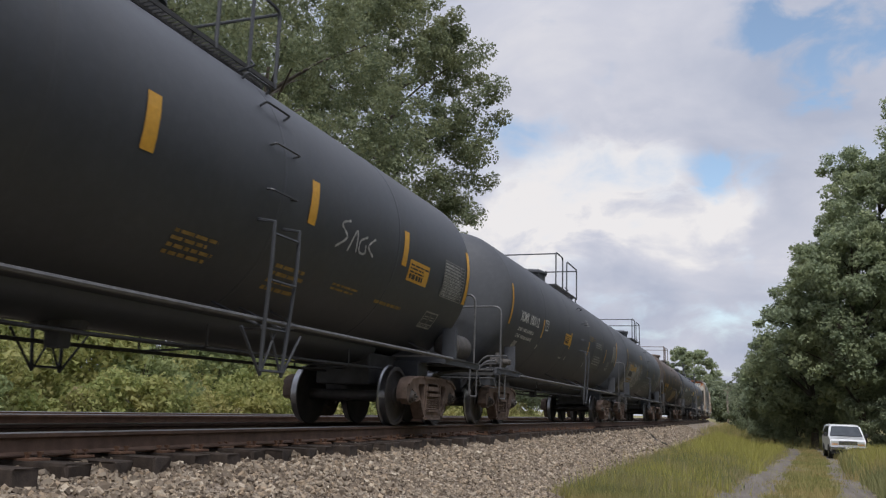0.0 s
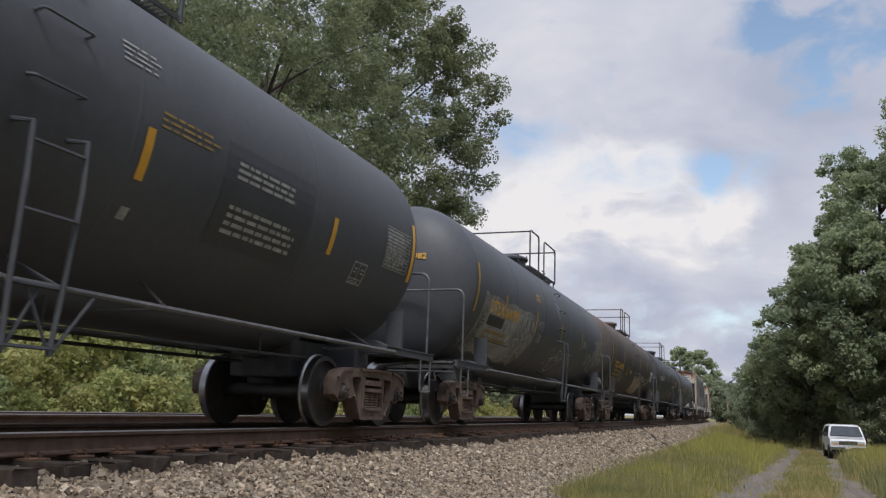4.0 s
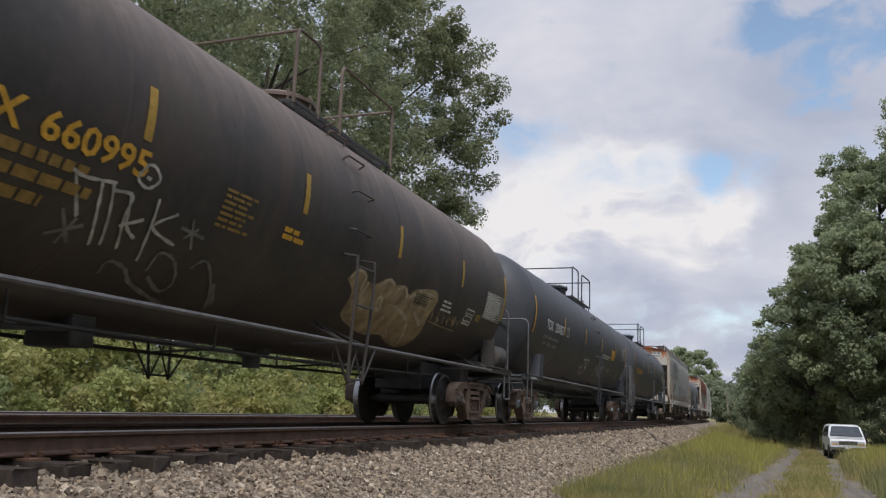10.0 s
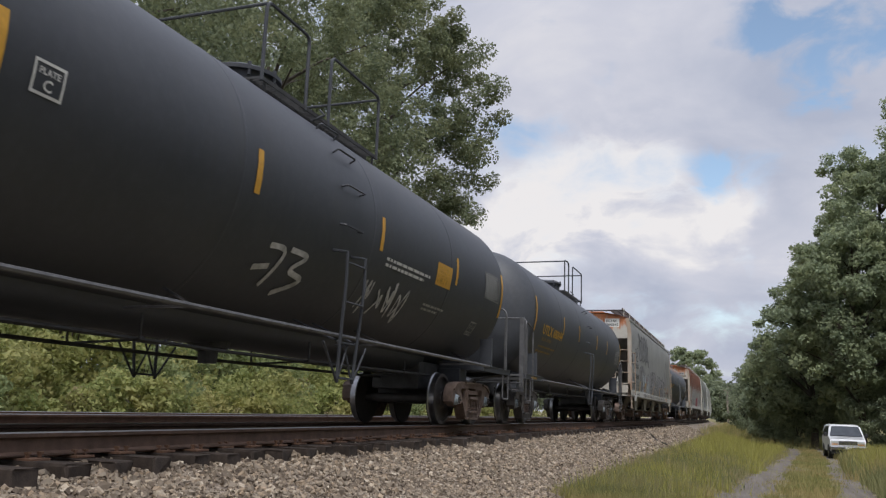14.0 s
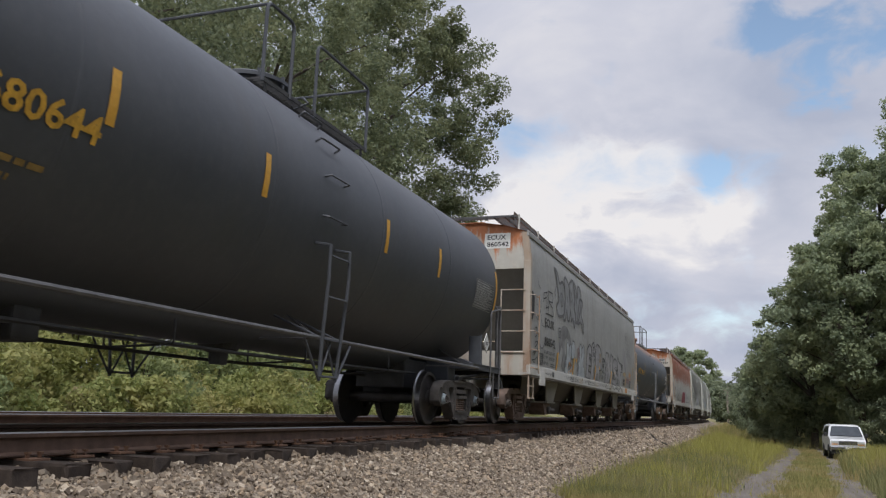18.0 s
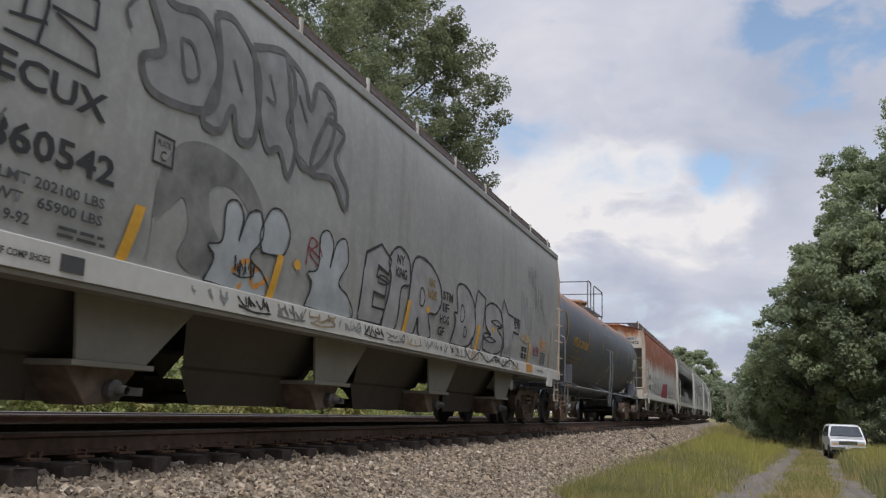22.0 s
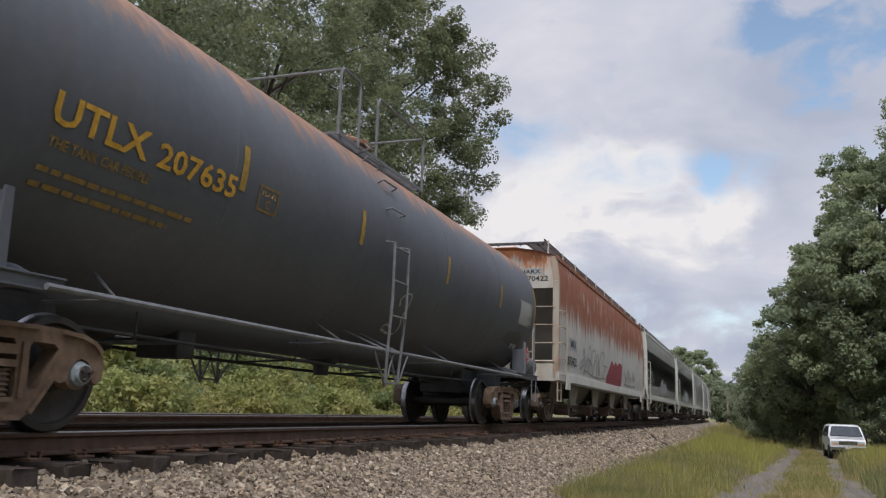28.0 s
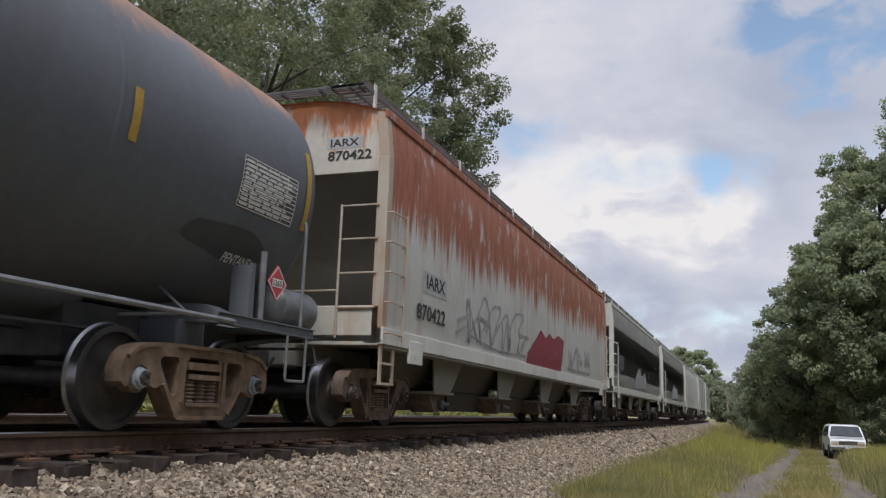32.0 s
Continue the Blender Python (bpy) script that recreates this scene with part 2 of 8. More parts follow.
PANELG = plain("grey_stencil_ground", (0.36, 0.37, 0.38), 0.6, 0.0, 0.12, 9, 0.0)
GREYPIPE = plain("slate_grey_pipe", (0.150, 0.158, 0.170), 0.5, 0.0, 0.25, 8)
CAPBLUE = plain("blue_bearing_cap_paint", (0.27, 0.315, 0.345), 0.5, 0.0, 0.35, 30)
CAPGREY = plain("pale_grey_bearing_cap_paint", (0.36, 0.38, 0.40), 0.5, 0.0, 0.3, 25)
CAPDARK = plain("greasy_bearing_cap", (0.07, 0.06, 0.055), 0.6, 0.2, 0.3, 25)
RAILSIDE = plain("rusty_rail_web", (0.105, 0.064, 0.046), 0.8, 0.0, 0.35, 6, 0.3)
RAILTOP = plain("worn_bright_rail_head", (0.30, 0.29, 0.28), 0.32, 1.0, 0.1, 20, 0.05)
TIE = plain("creosoted_tie_timber", (0.050, 0.037, 0.030), 0.85, 0.0, 0.45, 9, 0.6)
PLATE = plain("rusty_tie_plate", (0.17, 0.095, 0.06), 0.85, 0.0, 0.3, 14, 0.3)
BARK = plain("grey_brown_bark", (0.085, 0.070, 0.055), 0.9, 0.0, 0.4, 5, 0.8)
POLEWOOD = plain("weathered_pole_timber", (0.22, 0.19, 0.155), 0.9, 0.0, 0.3, 4, 0.5)
LEAF = leafage("oak_leaf_green", (0.130, 0.160, 0.100), (0.230, 0.260, 0.145), (0.250, 0.265, 0.140), 0.45)
LEAFD = leafage("deep_shade_leaf_green", (0.180, 0.215, 0.150), (0.260, 0.300, 0.190), (0.270, 0.300, 0.180), 0.55)
LEAFR = leafage("walnut_leaf_green", (0.220, 0.268, 0.178), (0.315, 0.365, 0.228), (0.355, 0.392, 0.218), 0.5)
LEAFY = leafage("yellowing_leaf_green", (0.240, 0.280, 0.100), (0.360, 0.370, 0.140), (0.380, 0.350, 0.130), 0.5)
LEAFW = leafage("bramble_leaf_green", (0.200, 0.250, 0.120), (0.300, 0.350, 0.160), (0.330, 0.350, 0.150), 0.5)
WEED = leafage("roadside_weed_green", (0.240, 0.290, 0.110), (0.400, 0.420, 0.160), (0.470, 0.420, 0.180), 0.5)
GRASS = leafage("tall_meadow_grass_green", (0.170, 0.190, 0.072), (0.335, 0.318, 0.115), (0.440, 0.335, 0.165), 0.35)
GRASSY = leafage("bright_yellow_green_grass", (0.290, 0.290, 0.075), (0.430, 0.400, 0.115), (0.370, 0.340, 0.110), 0.40)
DRYGRASS = leafage("dry_tan_grass", (0.310, 0.260, 0.150), (0.420, 0.360, 0.210), (0.260, 0.260, 0.110), 0.4)
GRASSD = leafage("lush_and_shaded_grass_green", (0.130, 0.155, 0.070), (0.235, 0.245, 0.105), (0.320, 0.285, 0.135), 0.35)


def stone_material(name, island):
    n = Nodes(name)
    ramp = n.nt.nodes.new("ShaderNodeValToRGB")
    e = ramp.color_ramp.elements
    e[0].color, e[1].color = (0.090, 0.068, 0.050, 1), (0.54, 0.472, 0.38, 1)
    for p, c in ((0.30, (0.190, 0.150, 0.112, 1)), (0.60, (0.305, 0.257, 0.200, 1)), (0.85, (0.36, 0.275, 0.192, 1))):
        ramp.color_ramp.elements.new(p).color = c
    n.L(n.random(island), ramp.inputs[0])
    col = n.mix(n.mul(n.ramp(n.noise(25, 5, 0.6), 0.4, 0.7), 0.5), ramp.outputs[0], (0.16, 0.135, 0.115))
    n.bump(n.noise(60, 4, 0.6), 0.4, 0.006)
    return n.done(col, 0.9, 0, None, 0.3)


def bed_material():
    n = Nodes("ballast_bed_gravel")
    v = n.nt.nodes.new("ShaderNodeTexVoronoi")
    v.inputs["Scale"].default_value = 15
    n.L(n.tc.outputs["Object"], v.inputs["Vector"])
    sep = n.nt.nodes.new("ShaderNodeSeparateColor")
    n.L(v.outputs["Color"], sep.inputs[0])
    col = n.mix(sep.outputs[0], (0.15, 0.116, 0.090), (0.40, 0.335, 0.265))
    # dark gaps between stones, their crevice shade put into the colour
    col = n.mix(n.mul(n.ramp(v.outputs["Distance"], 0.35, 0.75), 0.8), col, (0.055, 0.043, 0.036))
    col = n.mix(n.mul(n.ramp(n.noise(0.8, 4), 0.4, 0.7), 0.3), col, (0.26, 0.215, 0.18))
    n.bump(v.outputs["Distance"], 0.8, -0.03)
    return n.done(col, 0.9, 0, None, 0.3)


def ground_material():
    n = Nodes("meadow_soil_and_thatch")
    col = n.mix(n.ramp(n.noise(0.35, 6, 0.6), 0.35, 0.65), (0.15, 0.145, 0.065), (0.26, 0.215, 0.11))
    col = n.mix(n.mul(n.ramp(n.noise(5, 6, 0.7), 0.45, 0.7), 0.6), col, (0.13, 0.14, 0.06))
    n.bump(n.noise(12, 6, 0.7), 0.7, 0.06)
    return n.done(col, 0.95, 0, None, 0.2)


def dirt_material():
    n = Nodes("packed_gravel_dirt")
    along = (1.6, 0.10, 1)
    col = n.mix(n.ramp(n.noise(1.3, 6, 0.6, along), 0.35, 0.65), (0.105, 0.090, 0.078), (0.165, 0.145, 0.127))
    col = n.mix(n.mul(n.ramp(n.noise(9, 6, 0.7, along, (3, 1, 2)), 0.5, 0.7), 0.6), col, (0.23, 0.205, 0.18))
    col = n.mix(n.mul(n.ramp(n.noise(3.5, 6, 0.7, along, (5, 3, 1)), 0.52, 0.64), 0.6), col, (0.17, 0.155, 0.075))
    n.bump(n.noise(20, 5, 0.7, along), 0.5, 0.02)
    return n.done(col, 0.95, 0, None, 0.2)


STONE, LOOSE = stone_material("crushed_limestone_ballast", True), stone_material("loose_limestone", False)
BED, SOIL, DIRT = bed_material(), ground_material(), dirt_material()
VANWHITE = plain("white_van_paint", (0.62, 0.63, 0.64), 0.35, 0.0, 0.08, 3, 0.0)
RUBBER = plain("black_rubber", (0.022, 0.022, 0.022), 0.8, 0.0, 0.2, 20)
CHROME = plain("dulled_chrome", (0.55, 0.55, 0.56), 0.25, 1.0, 0.05, 8, 0.0)
DARKGLASS = plain("dark_tinted_glass", (0.045, 0.052, 0.060), 0.10, 0.15, 0.2, 3, 0.0)
LAMPGLASS = plain("clear_headlamp_glass", (0.55, 0.57, 0.58), 0.1, 0.2, 0.1, 9, 0.0)
PLACARDW = plain("white_hazard_placard", (0.70, 0.70, 0.68), 0.5, 0.0, 0.05, 9, 0.0)
PLACARDR = plain("red_hazard_placard", (0.45, 0.05, 0.06), 0.5, 0.0, 0.15, 9, 0.0)

# ---------------------------------------------------------------- mesh helpers


def part(name, bm, material, parent=None, label="", smooth=False):
    me = bpy.data.meshes.new(name)
    bm.to_mesh(me)
    bm.free()
    mats = material if isinstance(material, (list, tuple)) else [material]
    for m in mats:
        me.materials.append(m)
    if smooth:
        me.polygons.foreach_set("use_smooth", [True] * len(me.polygons))
        me.set_sharp_from_angle(angle=radians(35 if smooth is True else smooth))
    ob = new(name, me)
    ob.parent = parent
    if label:
        tagged(ob, label)
    return ob


def arrays(name, verts, faces_per, material, parent=None, kind="", label="", category=""):
    """A mesh from a plain vertex array whose faces are runs of faces_per vertices."""
    me = bpy.data.meshes.new(name)
    n = len(verts)
    me.vertices.add(n)
    me.vertices.foreach_set("co", np.asarray(verts, dtype=np.float32).ravel())
    f = n // faces_per
    me.loops.add(n)
    me.loops.foreach_set("vertex_index", np.arange(n, dtype=np.int32))
    me.polygons.add(f)
    me.polygons.foreach_set("loop_start", np.arange(0, n, faces_per, dtype=np.int32))
    me.update(calc_edges=True)
    me.materials.append(material)
    ob = new(name, me)
    ob.parent = parent
    return tagged(ob, label, category, "", kind)


def indexed(name, verts, faces, material, parent=None):
    me = bpy.data.meshes.new(name)
    verts, faces = np.asarray(verts, dtype=np.float32), np.asarray(faces, dtype=np.int32)
    k = faces.shape[1]
    me.vertices.add(len(verts))
    me.vertices.foreach_set("co", verts.ravel())
    me.loops.add(faces.size)
    me.loops.foreach_set("vertex_index", faces.ravel())
    me.polygons.add(len(faces))
    me.polygons.foreach_set("loop_start", np.arange(0, faces.size, k, dtype=np.int32))
    me.polygons.foreach_set("use_smooth", np.zeros(len(faces), dtype=bool))
    me.update(calc_edges=True)
    me.materials.append(material)
    ob = new(name, me)
    ob.parent = parent
    return ob


def bm_new():
    return bmesh.new()


def box(bm, x0, x1, y0, y1, z0, z1, bev=0.0):
    vs = [bm.verts.new((x, y, z)) for x in (x0, x1) for y in (y0, y1) for z in (z0, z1)]
    fs = [bm.faces.new([vs[i] for i in q]) for q in ((0, 1, 3, 2), (4, 6, 7, 5), (0, 4, 5, 1), (2, 3, 7, 6), (0, 2, 6, 4), (1, 5, 7, 3))]
    if bev:
        es = list({e for f in fs for e in f.edges})
        bmesh.ops.bevel(bm, geom=es, offset=bev, segments=2, affect="EDGES", profile=0.6)
    return bm


def frame_of(d):
    d = d.normalized()
    a = d.orthogonal().normalized()
    return a, d.cross(a)


def tube(bm, pts, r, n=6, close=True):
    """A round bar along a line of points; r may be one radius or one for each point."""
    pts = [Vector(p) for p in pts]
    rs = r if isinstance(r, (list, tuple)) else [r] * len(pts)
    rings, a = [], None
    for i, p in enumerate(pts):
        d = (pts[min(i + 1, len(pts) - 1)] - pts[max(i - 1, 0)]).normalized()
        if a is None:
            a = d.orthogonal().normalized()
        else:
            a = (a - d * a.dot(d)).normalized()
        b = d.cross(a)
        rings.append([bm.verts.new(p + rs[i] * (a * math.cos(t) + b * math.sin(t))) for t in (2 * math.pi * k / n for k in range(n))])
    for u, v in zip(rings, rings[1:]):
        for k in range(n):
            bm.faces.new((u[k], u[(k + 1) % n], v[(k + 1) % n], v[k]))
    if close:
        bm.faces.new(rings[0][::-1])
        bm.faces.new(rings[-1])
    return bm


def bend(pts, r=0.12, n=4):
    """Rounds the corners of a line of points."""
    pts = [Vector(p) for p in pts]
    out = [pts[0]]
    for a, b, c in zip(pts, pts[1:], pts[2:]):
        u, v = (a - b), (c - b)
        k = min(r, u.length * 0.45, v.length * 0.45)
        p, q = b + u.normalized() * k, b + v.normalized() * k
        out += [p.lerp(b, t).lerp(b.lerp(q, t), t) for t in (i / n for i in range(n + 1))]
    return out + [pts[-1]]


def lathe(bm, profile, axis="x", centre=(0, 0, 0), n=32, caps=False):
    """Turns (along, radius) pairs about an axis."""
    c = Vector(centre)
    rings = []
    for s, r in profile:
        ring = []
        for k in range(n):
            t = 2 * math.pi * k / n
            u, v = r * math.cos(t), r * math.sin(t)
            p = {"x": (s, u, v), "y": (v, s, u), "z": (u, v, s)}[axis]
            ring.append(bm.verts.new(c + Vector(p)))
        rings.append(ring)
    for a, b in zip(rings, rings[1:]):
        for k in range(n):
            bm.faces.new((a[k], b[k], b[(k + 1) % n], a[(k + 1) % n]))
    if caps:
        bm.faces.new(rings[0])
        bm.faces.new(rings[-1][::-1])
    bmesh.ops.recalc_face_normals(bm, faces=bm.faces)
    return bm


def slab(bm, outline, x0, x1, bev=0.0):
    """A (y, z) outline given thickness along x."""
    a = [bm.verts.new((x0, y, z)) for y, z in outline]
    b = [bm.verts.new((x1, y, z)) for y, z in outline]
    n = len(outline)
    fs = [bm.faces.new(a), bm.faces.new(b[::-1])]
    fs += [bm.faces.new((a[i], b[i], b[(i + 1) % n], a[(i + 1) % n])) for i in range(n)]
    bmesh.ops.recalc_face_normals(bm, faces=fs)
    if bev:
        bmesh.ops.bevel(bm, geom=list({e for f in fs[:2] for e in f.edges}), offset=bev, segments=1, affect="EDGES")
    return bm


def ribbon2(bm, pts, width, x0, x1):
    """A bar of even width along a (y, z) line, with thickness along x."""
    ws = width if isinstance(width, (list, tuple)) else [width] * len(pts)
    left, right = [], []
    for i, (y, z) in enumerate(pts):
        ya, za = pts[max(i - 1, 0)]
        yb, zb = pts[min(i + 1, len(pts) - 1)]
        d = Vector((yb - ya, zb - za)).normalized()
        left.append((y - d.y * ws[i] / 2, z + d.x * ws[i] / 2))
        right.append((y + d.y * ws[i] / 2, z - d.x * ws[i] / 2))
    for i in range(len(pts) - 1):
        slab(bm, [left[i], left[i + 1], right[i + 1], right[i]], x0, x1)
    return bm


def empty(name, m, label, category, group=""):
    ob = new(name)
    ob.empty_display_size = 0.3
    ob.matrix_basis = m
    return tagged(ob, label, category, group)

# ---------------------------------------------------------------- the line and the train's motion
RAIL = 0.964                 # height of the rail heads
TX, TX2 = -6.0, -10.88       # centres of the two tracks
BEND_Y, BEND_R = 80.0, 1800.0
SPEEDS = (5.384, 4.944, 4.742, 4.635, 4.324, 3.861, 3.312, 2.887, 2.518)   # every four seconds


def line_x(y, tx=TX):
    return tx - (max(0.0, y - BEND_Y) ** 2) / (2 * BEND_R)


def line_turn(y):
    return math.degrees(math.atan(max(0.0, y - BEND_Y) / BEND_R))


def travel(t):
    """Metres that the train has gone by t seconds."""
    s = 0.0
    for k in range(8):
        a, b = 4.0 * k, 4.0 * k + 4
        u = min(max(t - a, 0.0), 4.0)
        s += SPEEDS[k] * u + (SPEEDS[k + 1] - SPEEDS[k]) * u * u / 8
    return s


def car_pose(s, t):
    y = s - travel(t)
    return pose(line_x(y), y, RAIL, 0, 0, line_turn(y))


MOVING = []      # (thing, place along the train)
TURNING = []     # (wheelset, its place on its car)

# ---------------------------------------------------------------- ground
rng = np.random.default_rng(7)


def lay(u, knots):
    return float(np.interp(u, [k[0] for k in knots], [k[1] for k in knots]))


RUT_L = [(-20, -1.6), (0, -0.95), (15.8, 0.0), (20.3, 0.28), (29, 0.88), (43, 1.78), (55, 2.65), (75, 3.0), (95, 2.9), (130, 2.0), (300, -6)]
RUT_R = [(-20, 0.0), (0, 0.75), (18.4, 1.9), (22.8, 2.17), (30, 2.65), (43, 3.7), (55, 4.3), (75, 4.5), (95, 4.4), (130, 3.5), (300, -4.5)]


def rut_left(y):
    return lay(y, RUT_L)


def rut_right(y):
    return lay(y, RUT_R)


def ground_z(x, y):
    z = lay(x, [(-60, 0.25), (-16, 0.25), (-13.2, 0.15), (-3, 0.05), (-1.8, 0.06), (0, 0), (6, 0.0), (12, 0.15), (60, 0.4)])
    z -= 0.62 * min(1, max(0, (y - 14) / 33)) * min(1, max(0, (x + 2.2) / 3))
    return z + 0.05 * noise.noise(Vector((x * 0.35, y * 0.35, 3)))


def ground():
    xs = [-2500, -800, -300, -140, -80, -50, -36] + [float(v) for v in np.arange(-28, 16.1, 0.8)] + [20, 26, 36, 60, 120, 300, 800, 2500]
    ys = [-2500, -700, -200, -60, -30, -14] + [float(v) for v in np.arange(-8, 70, 0.7)] + [float(v) for v in np.arange(70, 200, 5)] + [220, 260, 320, 420, 600, 1000, 1800, 3500]
    bm = bm_new()
    grid = [[bm.verts.new((x, y, ground_z(x, y))) for x in xs] for y in ys]
    for a, b in zip(grid, grid[1:]):
        for i in range(len(xs) - 1):
            bm.faces.new((a[i], a[i + 1], b[i + 1], b[i]))
    ob = part("ground", bm, SOIL, None, "", True)
    tagged(ob, "uneven meadow ground with yellowing grass and soil", "ground", "", "structure")


ground()


def rut(mid, w, name):
    bm = bm_new()
    prev = None
    for y in list(np.arange(-6, 70, 0.2)) + list(np.arange(70, 180, 4)):
        w2 = w * (0.42 + 0.16 * noise.noise(Vector((y * 0.9, mid(10), 5))) + 0.14 * noise.noise(Vector((y * 3.1, mid(10), 8))))
        w3 = w2 * (1 + 0.35 * noise.noise(Vector((y * 2.3, mid(10), 31))))
        c = mid(y)
        row = [bm.verts.new((c + k * (w2 if k < 0 else w3), y, ground_z(c + k * w2, y) + h)) for k, h in ((-1.35, -0.03), (-1, 0.026), (-0.4, 0.022), (0.4, 0.022), (1, 0.026), (1.35, -0.03))]
        if prev:
            for i in range(5):
                bm.faces.new((prev[i], prev[i + 1], row[i + 1], row[i]))
        prev = row
    ob = part(name, bm, DIRT, None, "", True)
    tagged(ob, "bare gravel wheel rut worn into the grassy lane", "dirt lane", "", "structure")


rut(rut_left, 1.15, "road_rut")
rut(rut_right, 0.72, "road_rut")

# ---------------------------------------------------------------- ballast, ties and rails
BALLAST = [(-14.2, 0.10), (-13.0, 0.72), (-12.2, 0.76), (-7.4, 0.70), (-5.2, 0.70), (-4.85, 0.665), (-4.62, 0.61), (-4.25, 0.55), (-3.3, 0.28), (-2.55, 0.06), (-2.2, -0.02)]


def bed_z(x, y):
    return lay(x - (line_x(y) - TX), BALLAST) + 0.03 * noise.noise(Vector((x * 1.3, y * 1.3, 0))) + 0.02 * noise.noise(Vector((x * 4, y * 4, 9)))


def ballast():
    bm = bm_new()
    xs = [k[0] for k in BALLAST[:4]] + [-6, -5.2, -5.0] + [float(v) for v in np.arange(-4.7, -2.1, 0.2)] + [-2.0]
    ys = [-60.0, -30, -12] + [float(v) for v in np.arange(-4, 40, 0.3)] + [float(v) for v in np.arange(40, 140, 2)] + [float(v) for v in np.arange(140, 420, 10)]
    grid = [[bm.verts.new((x + line_x(y) - TX, y, bed_z(x + line_x(y) - TX, y))) for x in xs] for y in ys]
    for a, b in zip(grid, grid[1:]):
        for i in range(len(xs) - 1):
            bm.faces.new((a[i], a[i + 1], b[i + 1], b[i]))
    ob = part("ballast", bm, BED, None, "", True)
    return tagged(ob, "sloping shoulder of pale crushed stone ballast", "ballast", "", "structure")


bed = ballast()


def stones(ob, count, x_range, y_of, size, seed, name="ballast_stones"):
    """Loose angular stones strewn over the shoulder, in one mesh."""
    r = np.random.default_rng(seed)
    bm = bm_new()
    bmesh.ops.create_cube(bm, size=1.35)
    bmesh.ops.triangulate(bm, faces=bm.faces[:])
    base = np.array([v.co[:] for v in bm.verts])
    tri = np.array([[v.index for v in f.verts] for f in bm.faces])
    bm.free()
    nv = len(base)
    xs = r.uniform(*x_range, count)
    ys = y_of(r.uniform(0, 1, count))
    sz = size * np.exp(r.normal(0, 0.28, count))
    scale = sz[:, None] * r.uniform(0.6, 1.25, (count, 3))
    q = r.normal(0, 1, (count, 4))
    q /= np.linalg.norm(q, axis=1)[:, None]
    w, x, y, z = q.T
    R = np.stack([1 - 2 * (y * y + z * z), 2 * (x * y - z * w), 2 * (x * z + y * w), 2 * (x * y + z * w), 1 - 2 * (x * x + z * z), 2 * (y * z - x * w),
                  2 * (x * z - y * w), 2 * (y * z + x * w), 1 - 2 * (x * x + y * y)], 1).reshape(-1, 3, 3)
    jit = base[None] * (1 + r.uniform(-0.38, 0.10, (count, nv, 1))) + r.uniform(-0.16, 0.16, (count, nv, 3))
    v = np.einsum("nij,nkj->nki", R, jit * scale[:, None, :])
    zz = np.array([bed_z(a, b) for a, b in zip(xs, ys)]) + sz * r.uniform(-0.15, 0.55, count)
    v += np.stack([xs, ys, zz], 1)[:, None, :]
    f = (tri[None] + (np.arange(count) * nv)[:, None, None]).reshape(-1, 3)
    o = indexed(name, v.reshape(-1, 3), f, STONE, ob)
    return tagged(o, "loose crushed grey and tan stones", "", "", "stuff")


stones(bed, 42000, (-5.15, -2.30), lambda u: 3.6 + 18 * u ** 1.3, 0.0235, 3)
stones(bed, 12000, (-4.9, -2.2), lambda u: 20 + 45 * u ** 1.2, 0.036, 4)


def rail_run(tx, side, name="rail"):
    """One rail: foot, web and head, swept along the line."""
    prof = [(-0.07, 0), (0.07, 0), (0.07, 0.012), (0.012, 0.03), (0.009, 0.125), (0.036, 0.14), (0.037, 0.168), (0.030, 0.178), (-0.030, 0.178), (-0.037, 0.168), (-0.036, 0.14), (-0.009, 0.125), (-0.012, 0.03), (-0.07, 0.012)]
    bm = bm_new()
    ys = [-80.0, -20, 0] + [float(v) for v in np.arange(10, 420, 10)]
    rings = [[bm.verts.new((line_x(y, tx) + side * 0.755 + a, y, RAIL - 0.178 + h)) for a, h in prof] for y in ys]
    n = len(prof)
    for a, b in zip(rings, rings[1:]):
        for i in range(n):
            f = bm.faces.new((a[i], a[(i + 1) % n], b[(i + 1) % n], b[i]))
            f.material_index = 1 if i in (6, 7, 8) else 0
    bmesh.ops.recalc_face_normals(bm, faces=bm.faces)
    ob = part(name, bm, [RAILSIDE, RAILTOP], None, "", False)
    tagged(ob, "rusty steel rail with a bright worn head", "rail", "rails", "structure")
    return ob


rails = [rail_run(tx, s) for tx in (TX, TX2) for s in (1, -1)]


def tie_mesh(seed):
    r = random.Random(seed)
    bm = bm_new()
    box(bm, -1.3, 1.3, -0.115, 0.115, -0.18, 0, 0.012)
    for v in bm.verts:
        v.co += Vector((r.uniform(-0.02, 0.02), r.uniform(-0.008, 0.008), r.uniform(-0.008, 0.004)))
    me = bpy.data.meshes.new("tie")
    bm.to_mesh(me)
    bm.free()
    me.materials.append(TIE)
    return me


